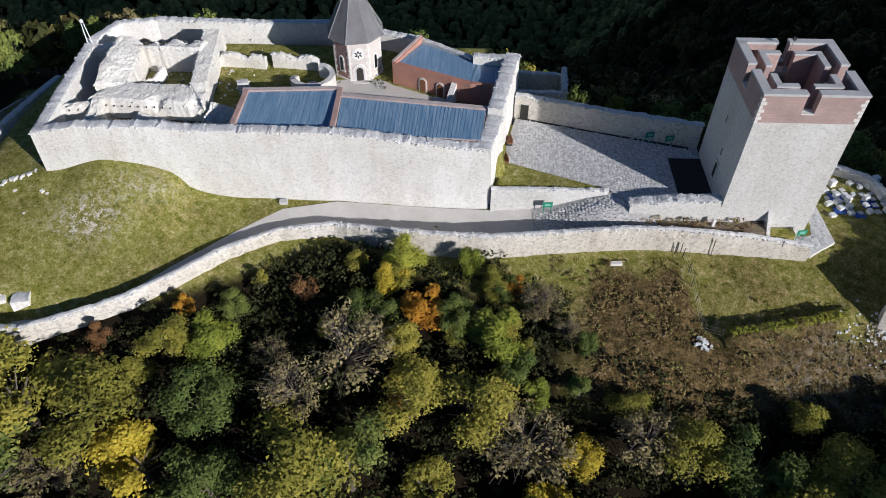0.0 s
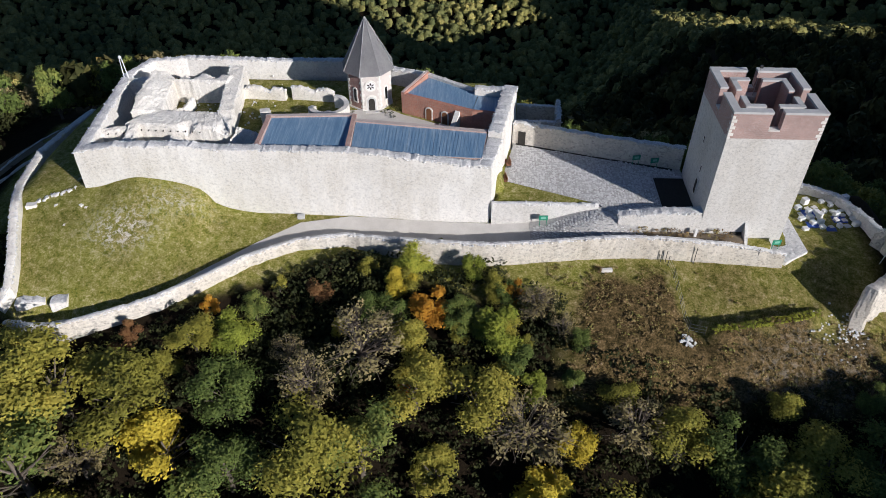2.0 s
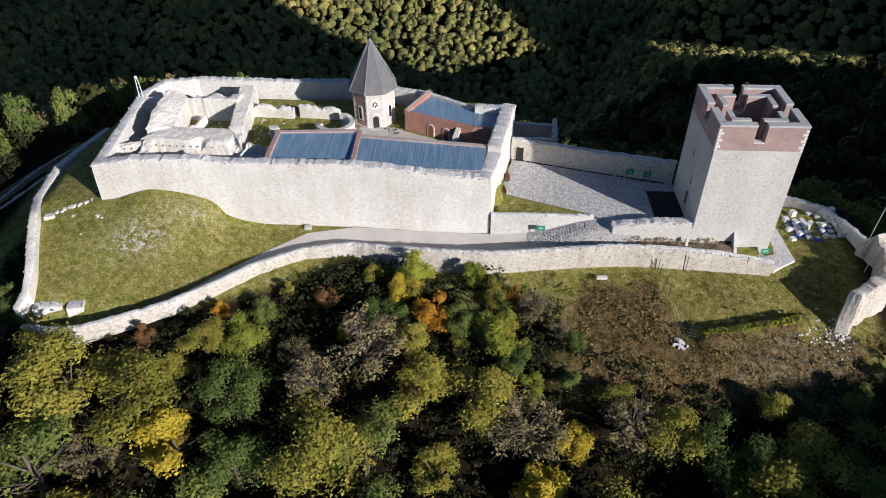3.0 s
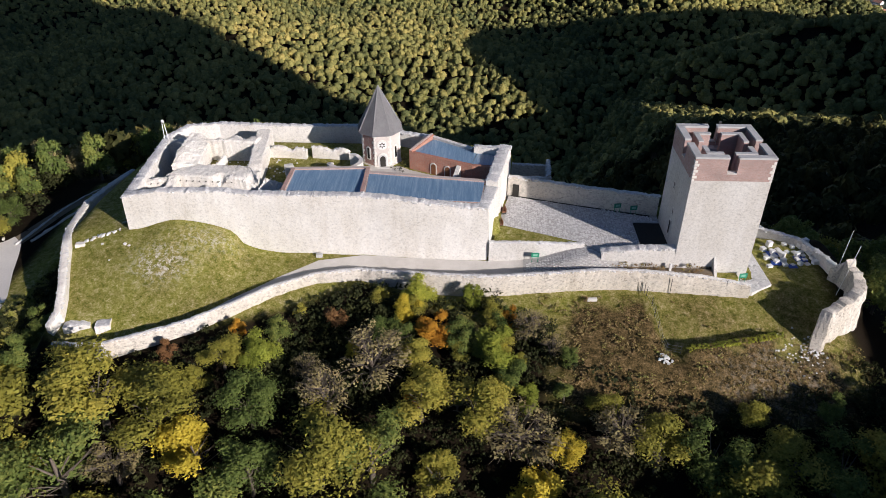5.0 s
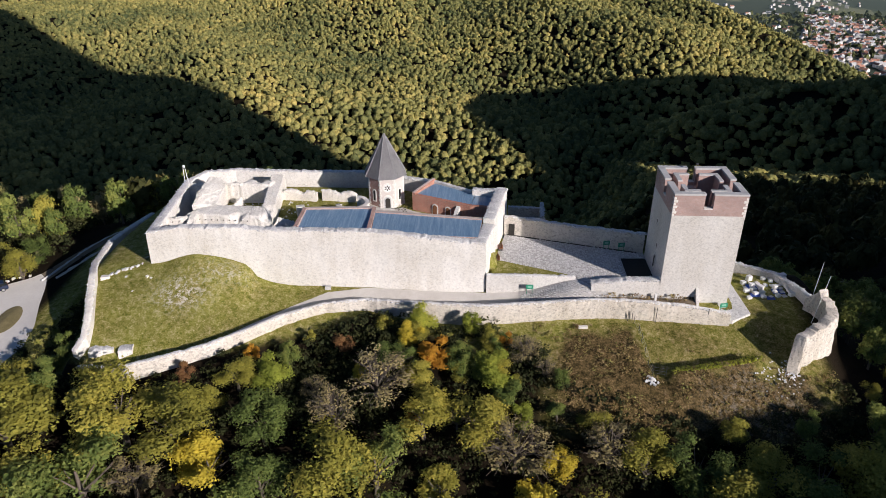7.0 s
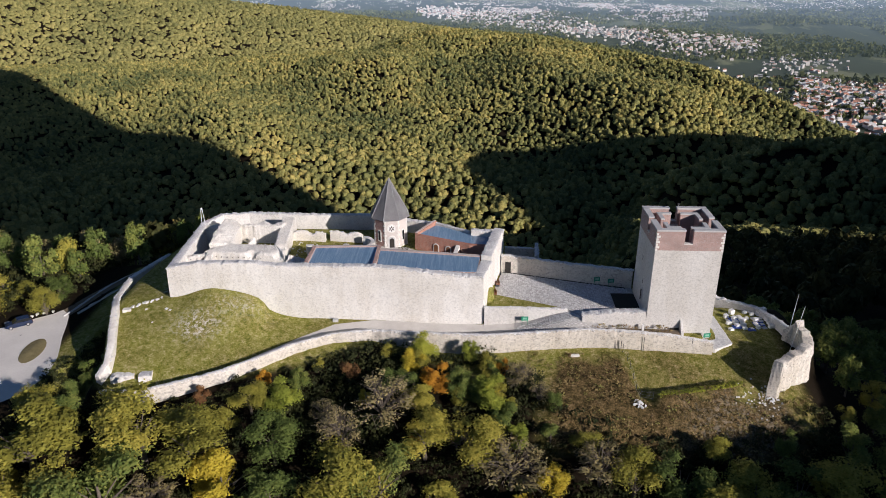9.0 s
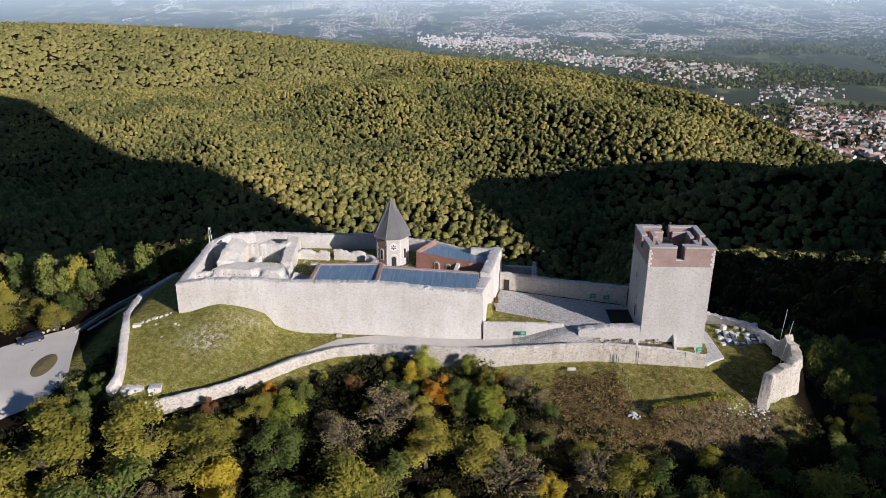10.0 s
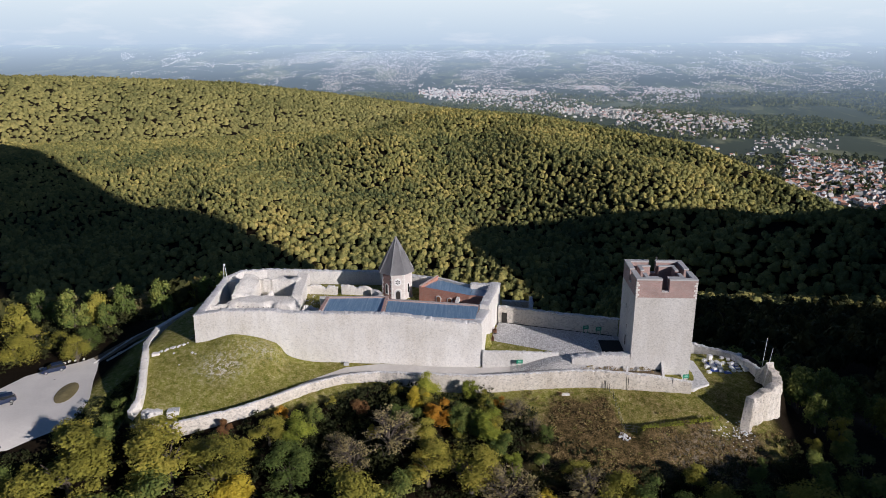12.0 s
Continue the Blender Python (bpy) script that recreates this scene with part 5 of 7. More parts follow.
random.seed(3)
SPOTS_R = []
for _ in range(420):
    x, y = random.uniform(-50, -29), random.uniform(66, 87)
    if noise.noise((x * 0.3, y * 0.3, 8.0)) > 0.05 or (x > -35 and y < 67):
        SPOTS_R.append((x, y, 9.35 if x < -47.4 and 70 < y < 79.5 else 10.55, random.uniform(0.12, 0.4)))
stones("rubble_scatter", SPOTS_R, LOOSE, None, "broken pale stones strewn over the floor of the ruined keep", 61, 0.6)


def flat_area(name, poly, z, mat, label, category):
    bm = bmesh.new()
    prism(bm, poly, min(z - 0.25, 10.3), z)
    return solo(name, bm, mat, label, category, kind="structure")


flat_area("bailey_path", [(-19.5, 70.3), (-15.6, 69.3), (1.0, 66.8), (2.6, 70.8), (-1.0, 71.2), (-10.4, 75.6), (-12.4, 77.0), (-18.0, 76.6), (-18.6, 73.0)], 10.6, GRAVEL, "pale gravel path between the wings and the chapel", "path")
stone_block("stone_stump", -29.3, 73.2, 10.5, 1.4, 1.3, 1.8, 20, "stump of white masonry on the bailey grass", rough=0.25)

# ---- paving, roads, lawns ----
def patch(name, poly, z, mat, label, category, thick=0.12):
    bm = bmesh.new()
    prism(bm, poly, z - thick, z)
    return solo(name, bm, mat, label, category, kind="structure")


COURT_Z = 7.58
patch("pavement", [(3.4, 64.2), (15.6, 59.6), (17.3, 57.5), (23.3, 57.5), (23.3, 65.8), (27.4, 65.8), (27.4, 67.8), (16, 70.9), (5.5, 73.9)], COURT_Z, COBBLE, "grey cobbled forecourt between the gate and the tower", "pavement", 0.6)
patch("lawn", [(2.9, 59.0), (15.3, 59.3), (3.3, 64.0)], 7.85, GROUND, "wedge of mown grass behind the terrace wall", "lawn", 0.4)
solo("road", ribbon([(-49.5, 42.8), (-45, 42.4), (-41.8, 43.2), (-36.5, 45.9), (-32.1, 50.0), (-27.1, 54.4), (-22.3, 57.9), (-16, 59.2), (1.8, 58.2), (8, 58.3), (15.5, 58.8)],
                    [(-49.5, 41.2), (-45.0, 40.9), (-41.2, 42.5), (-36.4, 44.5), (-32.2, 47.4), (-27.4, 51.4), (-21.8, 54.4), (-15.7, 55.2), (2, 53.0), (11, 53.7), (17.2, 54.1)], 0.10),
     GRAVEL, "pale gravel castle road winding along the parapet wall", "road", kind="structure")


def ramp_z(x, y):
    """The ramp rises from the road to the forecourt."""
    h = height(x, y) + 0.15
    s = float(smooth01((x - 7) / 9.5) * smooth01((y - 53.6) / 3.4))
    return h + (max(COURT_Z, h) - 0.01 - h) * s


bm = ribbon([(7.0, 58.3), (10, 58.4), (15.5, 58.9), (16.2, 59.2)], [(7.0, 53.4), (11, 53.7), (17, 54.1), (21.5, 54.6)], 0.16, 0.6, 10)
for v in bm.verts:
    v.co.z = ramp_z(v.co.x, v.co.y)
solo("road_paving", bm, COBBLE, "grey cobbled ramp leading up to the forecourt", "pavement", kind="structure")
patch("pavement_tower", [(36.1, 53.3), (37.5, 52.7), (40.7, 54.7), (40.5, 63.4), (37.3, 66.0), (37.3, 55.9), (36.1, 55.9)], 4.75, RUBBLE, "pale stone apron at the foot of the tower", "pavement", 1.2)
solo("car_park", ribbon([(-96, 48), (-90.5, 52.5), (-87.2, 57.5), (-85.6, 62.6), (-83.2, 65), (-80.5, 67.4), (-77.8, 69.6), (-76.8, 71)], [(-84, 40), (-75, 41), (-68.4, 45), (-67, 49), (-68.4, 54.5), (-71.4, 61), (-73.2, 65.8), (-74.6, 69)], 0.08, 0.8, 8), TARMAC, "pale gravel car park below the castle", "car park", kind="structure")
solo("track", ribbon([(-76.9, 70.6), (-74.9, 75.2), (-72.8, 79.5), (-70.5, 84), (-66, 93)], [(-74.5, 68.8), (-72.9, 73), (-71, 77.5), (-68.8, 82), (-64.4, 92)], 0.06), EARTH, "earth track leading off below the outer wall", "road", kind="structure")


for line in ([(-75.6, 68.6), (-74.8, 71.1), (-73.0, 77.2), (-70.8, 83.4), (-66.4, 92.0)], [(-73.4, 69.6), (-71.4, 73.4), (-69.6, 77.0), (-67.4, 82.0)]):
    solo("track_wall", rough_wall([(x, y, height(x, y) + 0.35, height(x, y) - 0.8) for x, y in line][::-1], 0.45, 0.5, 0.14, 0.05, 0.0, 2, 0.3, 81.0), [STONE_T, STONE_T], "low broken kerb wall along the track", "wall", kind="structure")


def inside_poly(poly, x, y):
    r = False
    for (ax, ay), (bx, by) in zip(poly, poly[1:] + poly[:1]):
        if (ay > y) != (by > y) and x < ax + (bx - ax) * (y - ay) / (by - ay):
            r = not r
    return r


def cobbles(name, poly, level, label, seed, pitch=0.36):
    """Stones set side by side over an area of the plan."""
    rng = np.random.default_rng(seed)
    xs, ys = [p[0] for p in poly], [p[1] for p in poly]
    spots = []
    for i, x in enumerate(np.arange(min(xs), max(xs), pitch)):
        for y in np.arange(min(ys), max(ys), pitch * 0.9):
            px, py = x + rng.uniform(-0.09, 0.09), y + (i % 2) * pitch * 0.45 + rng.uniform(-0.09, 0.09)
            if inside_poly(poly, px, py):
                spots.append((px, py, level(px, py) + rng.uniform(-0.015, 0.02), pitch * rng.uniform(0.85, 1.2)))
    return stones(name, spots, SETTS, None, label, seed, 0.06, "cobbles")


cobbles("cobbles", [(4.0, 64.2), (15.6, 59.8), (17.4, 57.7), (23.2, 57.7), (23.2, 65.8), (27.2, 66.0), (26.4, 67.5), (16, 70.6), (6.0, 73.0)], lambda x, y: COURT_Z, "worn grey cobbles paving the forecourt", 71)
cobbles("cobbles", [(36.3, 53.6), (37.5, 53.0), (40.4, 54.9), (40.2, 63.2), (37.6, 65.4), (37.6, 56.0), (36.3, 55.8)], lambda x, y: 4.75, "pale setts on the apron by the tower", 73)
cobbles("cobbles", [(6.5, 53.9), (11, 54.0), (17, 54.4), (21.5, 54.8), (18.2, 55.8), (17.2, 57.4), (15.6, 58.6), (10, 57.9), (7.5, 57.4)], lambda x, y: ramp_z(x, y) + 0.02, "worn grey cobbles on the ramp to the forecourt", 72)


def build_pit():
    t = thing("stair_pit", "dark sunken stairwell beside the tower door", "stairwell", (25.4, 61.6, 7.5))
    x0, x1, y0, y1 = 23.3, 27.4, 57.5, 65.8
    bm = bmesh.new()
    box(bm, x0, x1, y0, y1, 7.46, 7.53)
    part("well_cover", bm, DARK, t, "black cover over the stairwell")
    bm = bmesh.new()
    box(bm, x0, x0 + 0.12, y0, y1, 7.5, 7.66)
    box(bm, x0 + 0.12, x1, y1 - 0.12, y1, 7.5, 7.66)
    part("kerb", bm, COPING, t)


build_pit()


# ---- small things of the forecourt ----
def sign(x, y, z, turn, label):
    t = thing("sign", label, "sign", (0, 0, 0), group="green information boards")
    for u in (-0.42, 0.42):
        bm = bmesh.new()
        tube(bm, (u, 0, 0), (u, 0, 1.5), 0.04, 0.04, 8)
        ob = part("post", bm, GREEN_P, t)
    bm = bmesh.new()
    box(bm, -0.55, 0.55, -0.05, 0.05, 0.85, 1.55)
    part("panel", bm, GREEN_P, t, "green framed panel")
    bm = bmesh.new()
    box(bm, -0.3, 0.3, -0.065, 0.0, 1.06, 1.40)
    part("sheet", bm, GREEN_L, t, "pale green printed sheet")
    t.matrix_world = pose(x, y, z, 0, 0, turn)
    return t


sign(21.6, 68.6, 7.58, 12, "green framed information board by the forecourt wall")
sign(23.9, 68.0, 7.58, 12, "green framed information board by the forecourt wall")
sign(8.6, 57.5, 5.6, 4, "green information board before the terrace wall")
sign(36.7, 54.9, 4.75, 10, "green information board at the foot of the tower")


def bench(x, y, z, turn):
    t = thing("bench", "brown wooden bench against the gate wall", "bench", group="benches at the gate wall")
    bm = bmesh.new()
    box(bm, -0.75, 0.75, -0.3, 0.3, 0.36, 0.44)
    part("seat", bm, WOOD, t)
    bm = bmesh.new()
    box(bm, -0.75, 0.75, 0.26, 0.32, 0.44, 1.0)
    part("backrest", bm, WOOD, t)
    for u in (-0.62, 0.62):
        bm = bmesh.new()
        box(bm, u - 0.06, u + 0.06, -0.28, 0.28, 0, 0.36)
        part("leg", bm, IRON, t)
    t.matrix_world = pose(x, y, z, 0, 0, turn)


bench(4.35, 68.0, 7.58, -79)
bench(3.75, 64.2, 7.58, -77)
# near-black slab painted for the arched shadow at the wall's end
bm = bmesh.new()
prism(bm, [(5.9, 73.28), (6.9, 73.01), (6.95, 73.3), (5.95, 73.57)], 7.5, 9.6)
solo("door_1", bm, DARK, "dark slab for the shaded arch at the end of the forecourt wall", "doorway", kind="structure")


def pole(name, x, y, z, h, lean, label, r=0.05):
    t = thing(name, label, "flagpole", (x, y, z))
    bm = bmesh.new()
    tube(bm, (x, y, z), (x + lean, y, z + h), r, r * 0.7)
    part("pole_shaft", bm, WHITE_P, t)
    bm = bmesh.new()
    tube(bm, (x, y, z), (x, y, z + 0.25), r * 2.4, r * 2.0)
    part("pole_foot", bm, STEEL, t)


pole("flagpole", 49.6, 56.4, 3.6, 9.0, 0.4, "tall white flagpole on the lawn")
pole("flagpole", 49.0, 53.6, 3.4, 8.6, 0.9, "white flagpole leaning slightly on the lawn")


def lookout():
    t = thing("telescope_mast", "white twin-legged mast at the corner of the west wall", "mast", (-51.6, 80.6, 13.0))
    for u in (-0.35, 0.45):
        bm = bmesh.new()
        tube(bm, (-51.6 + u * 0.8, 80.6, 12.9), (-51.6 + u * 0.4, 80.6, 16.0), 0.08, 0.06)
        part("leg", bm, WHITE_P, t)
    bm = bmesh.new()
    bmesh.ops.create_uvsphere(bm, u_segments=12, v_segments=8, radius=0.26, matrix=Matrix.Translation((-51.6, 80.6, 16.2)))
    part("lamp_head", bm, WHITE_P, t, smooth=True)


lookout()

# ---- ruined corner turret on the lawn ----
TURRET = [(44.0, 44.2, 2.4, -2.0), (44.3, 45.0, 4.4, -2.0), (44.8, 45.7, 6.7, -2.0), (46.4, 46.7, 7.3, -2.0), (48.8, 48.4, 7.7, -3.0), (50.6, 50.2, 7.4, -3.0), (51.4, 52.2, 7.5, -3.0), (51.7, 54.2, 8.4, -3.0), (51.2, 56.2, 8.2, -3.0), (50.2, 57.6, 6.4, -3.0)]
solo("turret_ruin", rough_wall(TURRET, 1.5, 0.3, 0.5, 0.4, 0.04, 9, 0.9, 41.0), [STONE_R, STONE_R], "broken shell of a white limestone turret at the lawn's end", "ruin", kind="structure")
curtain("lawn_wall", [(50.6, 57.6, 6.2, 0.0), (50.0, 62.5, 5.6, 0.0), (48.4, 66.2, 5.5, 0.0), (42.5, 69.6, 5.6, 0.0), (37.6, 70.6, 5.8, 0.0)], 0.9, "low limestone wall round the lawn behind the tower", [STONE_T, RUBBLE], crest=0.25, seed=42.0)

random.seed(7)
for row in range(7):
    for col in range(6):
        if random.random() < 0.10:
            continue
        x = 42.2 + row * 1.12 + col * 0.12 + random.uniform(-0.12, 0.12)
        y = 59.4 + col * 1.08 + row * 0.20 + random.uniform(-0.12, 0.12)
        if random.random() < 0.62:
            stone_block("carved_block", x, y, height(x, y), random.uniform(0.5, 0.85), random.uniform(0.5, 0.8), random.uniform(0.35, 0.85), random.uniform(8, 24),
                        "white dressed stone block laid out on the lawn", "stone block", "stone blocks on the lawn", WHITE_P, 0.04)
        else:
            stone_block("stone_slab", x, y, height(x, y), random.uniform(0.5, 0.75), random.uniform(0.45, 0.65), random.uniform(0.1, 0.2), random.uniform(8, 24),
                        "flat pale stone slab laid out on the lawn", "stone slab", "stone blocks on the lawn", ASHLAR, 0.03)
for x, y, w, d in ((43.4, 60.4, 1.5, 1.2), (47.2, 61.6, 1.8, 1.3), (43.6, 62.8, 1.6, 1.4), (45.4, 59.6, 1.3, 0.9)):
    bm = bmesh.new()
    bmesh.ops.create_grid(bm, x_segments=6, y_segments=6, size=0.5)
    for v in bm.verts:
        px, py = x + v.co.x * w, y + v.co.y * d
        v.co = Vector((px, py, height(px, py) + 0.1 + 0.05 * noise.noise((px * 3, py * 3, 0))))
    bmesh.ops.solidify(bm, geom=bm.faces[:], thickness=0.03)
    solo("tarpaulin", bm, TARP, "crumpled blue tarpaulin on the grass under the stones", "tarpaulin", group="tarpaulins")


# ---- gatehouse remains at the foot of the road ----
def build_gatehouse():
    t = thing("gatehouse_ruin", "low white limestone remains of a gatehouse", "ruin", (-50.5, 44.3, 1.5))
    part("wall_block", rough_wall([(-53.4, 43.6, 3.0, -0.5), (-50.1, 44.3, 3.0, -0.5)], 1.5, 0.35, 0.15, 0.1, seed=61.0), [STONE_W, RUBBLE], t)
    part("wall_block", rough_wall([(-49.1, 43.6, 3.1, -0.5), (-47.2, 44.0, 3.4, -0.5)], 1.7, 0.35, 0.2, 0.1, seed=62.0), [STONE_W, RUBBLE], t)
    part("wall_block", rough_wall([(-50.1, 45.8, 2.2, -0.5), (-49.1, 45.9, 2.2, -0.5)], 0.6, 0.3, 0.2, 0.1, seed=63.0), [STONE_W, RUBBLE], t)
    bm = bmesh.new()
    box(bm, -50.1, -49.2, 44.2, 45.8, 0.4, 1.6)
    part("passage", bm, DARK, t, "dark passage between the blocks")


build_gatehouse()


# ---- cars ----
def build_car(x, y, z, turn, label):
    t = thing("car", label, "car", group="parked cars")

    def loft(name, secs, mat, lab=""):
        bm = bmesh.new()
        rings = [[bm.verts.new((px, py, pz)) for py, pz in sec] for px, sec in secs]
        n = len(rings[0])
        for a, b in zip(rings, rings[1:]):
            for i in range(n):
                bm.faces.new((a[i], a[(i + 1) % n], b[(i + 1) % n], b[i]))
        bm.faces.new(rings[0])
        bm.faces.new(rings[-1][::-1])
        return part(name, bm, mat, t, lab, smooth=False)

    def sec(w, lo, hi):
        return [(-w, lo), (w, lo), (w * 1.02, (lo + hi) / 2), (w * 0.92, hi), (-w * 0.92, hi), (-w * 1.02, (lo + hi) / 2)]
    body = loft("body", [(-2.2, sec(0.72, 0.45, 0.85)), (-2.05, sec(0.84, 0.3, 1.0)), (-1.0, sec(0.88, 0.26, 1.02)), (0.8, sec(0.88, 0.26, 1.0)), (1.7, sec(0.84, 0.3, 0.9)), (2.15, sec(0.7, 0.42, 0.72))], CARPAINT, "dark blue painted body")
    loft("cabin_glass", [(-2.0, sec(0.72, 1.0, 1.04)), (-1.75, sec(0.72, 1.0, 1.5)), (0.2, sec(0.72, 1.0, 1.52)), (1.0, sec(0.72, 0.98, 1.02))], GLASS, "tinted windows")
    loft("roof", [(-1.78, sec(0.66, 1.5, 1.54)), (-1.0, sec(0.68, 1.5, 1.6)), (0.2, sec(0.66, 1.5, 1.56))], CARPAINT)
    for wx in (-1.35, 1.35):
        for wy in (-0.8, 0.8):
            bm = bmesh.new()
            tube(bm, (wx, wy - 0.1, 0.33), (wx, wy + 0.1, 0.33), 0.33, 0.33, 16)
            w = part("wheel", bm, TYRE, t)
            bm = bmesh.new()
            tube(bm, (wx, wy - 0.11, 0.33), (wx, wy + 0.11, 0.33), 0.2, 0.2, 12)
            part("rim", bm, STEEL, w)
    for wy in (-0.55, 0.55):
        bm = bmesh.new()
        box(bm, 2.0, 2.12, wy - 0.16, wy + 0.16, 0.62, 0.74)
        part("headlight", bm, GLASS, body)
        bm = bmesh.new()
        box(bm, -2.24, -2.1, wy - 0.14, wy + 0.14, 0.72, 0.9)
        part("tail_light", bm, ROOFTILE, body, "red tail light")
    t.matrix_world = pose(x, y, z, 0, 0, turn)


build_car(-81.4, 64.7, -0.9, 218, "dark blue estate car parked at the gravel's edge")
build_car(-83.2, 52.2, -0.9, 222, "dark saloon car parked on the gravel")


# ---- ditch, annex and small things ----
bm = bmesh.new()
prism(bm, [(5.6, 73.1), (26.3, 67.4), (26.4, 68.0), (5.8, 73.8)], 7.52, 7.6)
solo("gutter", bm, DARK, "dark drainage strip at the foot of the forecourt wall", "gutter", kind="structure")
curtain("annex_wall", [(12.4, 78.4, 8.8, 0.0), (12.6, 83.0, 9.7, 0.0)], 0.8, "stub of limestone wall rising behind the forecourt", [STONE_R, RUBBLE], ruin=0.6, seed=51.0)
curtain("annex_wall", [(12.4, 83.4, 8.3, 0.0), (6.2, 83.8, 8.4, 0.0)], 0.8, "low limestone wall of a small roofless annex", [STONE_R, RUBBLE], seed=52.0)
curtain("annex_wall", [(5.8, 78.4, 8.2, 0.0), (12.4, 78.2, 8.3, 0.0)], 0.8, "low limestone wall of a small roofless annex", [STONE_R, RUBBLE], seed=53.0)
for x, z0, z1 in ((22.6, 3.9, 5.9), (23.2, 3.9, 5.9), (26.6, 3.9, 6.6), (33.9, 3.9, 6.6)):
    bm = bmesh.new()
    tube(bm, (x, 52.68, z0), (x, 52.78, z1), 0.045, 0.045, 8)
    solo("drainpipe", bm, IRON, "dark iron pipe on the parapet wall's outer face", "pipe", group="pipes on the parapet wall")
stone_block("stone_slab", 16.0, 51.2, height(16.0, 51.2), 1.3, 0.45, 0.35, 4, "long pale stone lying on the slope")
random.seed(23)
for k in range(26):
    a, r = random.uniform(0, 6.28), random.uniform(0, 0.9)
    x, y = 24.2 + r * math.cos(a), 42.3 + 0.8 * r * math.sin(a)
    stone_block("rubble_stone", x, y, height(x, y) + 0.25 * (1 - r), random.uniform(0.18, 0.4), random.uniform(0.16, 0.34), random.uniform(0.14, 0.28), random.uniform(0, 180), "broken white stone in a heap on the slope", "stone", "heap of white stones", WHITE_P, 0.3)
for x, y, s in ((-55.0, 58.6, 0.8), (-54.0, 58.9, 0.9), (-53.0, 59.3, 0.7), (-52.2, 59.4, 0.9), (-49.6, 56.8, 0.8), (-48.9, 56.5, 0.6), (-51.0, 54.2, 0.5), (-53.2, 57.2, 0.6)):
    stone_block("field_stone", x, y, height(x, y) - 0.12, s * 0.6, s * 0.5, 0.4 * s, x * 37, "pale stone half sunk in the castle grass", "stone", "pale stones in the grass", None, 0.3)
FOOTING = [(-56.2 + 0.42 * k, 58.0 + 0.16 * k + 0.12 * math.sin(k * 5.1), 0.0) for k in range(12)]
stones("wall_footing", [(x + 0.15 * math.sin(k * 3.7 + j), y + 0.22 * j, height(x, y) + 0.03, 0.34 + 0.14 * math.sin(k * 7.3 + j)) for k, (x, y, _) in enumerate(FOOTING) for j in range(3)], KEEP_LOOSE, None, "row of pale footing stones left in the castle grass", 77, 0.4)
stone_block("wall_stub", -56.6, 57.4, 6.5, 1.3, 0.8, 0.6, 10, "broken stub of pale masonry at the outer wall", "ruin", "", None, 0.3)
stone_block("drain_box", -22.4, 58.9, height(-22.4, 58.9) - 0.1, 0.9, 0.6, 0.5, 5, "small concrete drain box at the grass edge", "drain", "", COPING, 0.03)


def build_fence():
    t = thing("fence", "dark wire fence with slim posts on the slope", "fence", (24, 47, 3))
    line = [(23.4, 52.2), (23.8, 50.4), (23.9, 48.8), (24.1, 47.0), (24.3, 45.4), (24.6, 43.8), (26.2, 43.2)]
    for x, y in line:
        bm = bmesh.new()
        tube(bm, (x, y, height(x, y) - 0.2), (x, y, height(x, y) + 1.5), 0.045, 0.04, 6)
        part("post", bm, IRON, t)
    for h in (0.35, 0.8, 1.3):
        bm = bmesh.new()
        for (ax, ay), (bx, by) in zip(line, line[1:]):
            tube(bm, (ax, ay, height(ax, ay) + h), (bx, by, height(bx, by) + h), 0.012, 0.012, 4)
        part("wire", bm, STEEL, t)


build_fence()
bm = bmesh.new()
ISLAND = [(-74.0 + 1.8 * math.cos(q) - 1.1 * math.sin(q) * 0.6, 56.6 + 3.9 * math.sin(q)) for q in np.linspace(0, 2 * math.pi, 18, endpoint=False)]
lo, hi = prism(bm, ISLAND, -1.3, -0.85)
top = bm.verts.new((-74.1, 56.6, -0.55))
bm.faces.remove([f for f in bm.faces if len(f.verts) == 18 and f.verts[0] in hi][0])
for a, b in zip(hi, hi[1:] + hi[:1]):
    bm.faces.new((a, b, top))
solo("grass_island", bm, DRYGRASS, "brown grass island in the gravel car park", "traffic island", kind="structure")
for k in range(14):
    x, y = -84.0 + k * 0.45, 64.6 + k * 0.40
    stone_block("kerb_stone", x - 0.5 + 0.3 * math.sin(k * 4.0), y + 0.7 + 0.3 * math.cos(k * 7.0), -1.0, 0.35 + 0.2 * math.sin(k * 3.0), 0.35, 0.3, k * 50, "rough pale stone edging the car park", "stone", "stones edging the car park", None, 0.3)

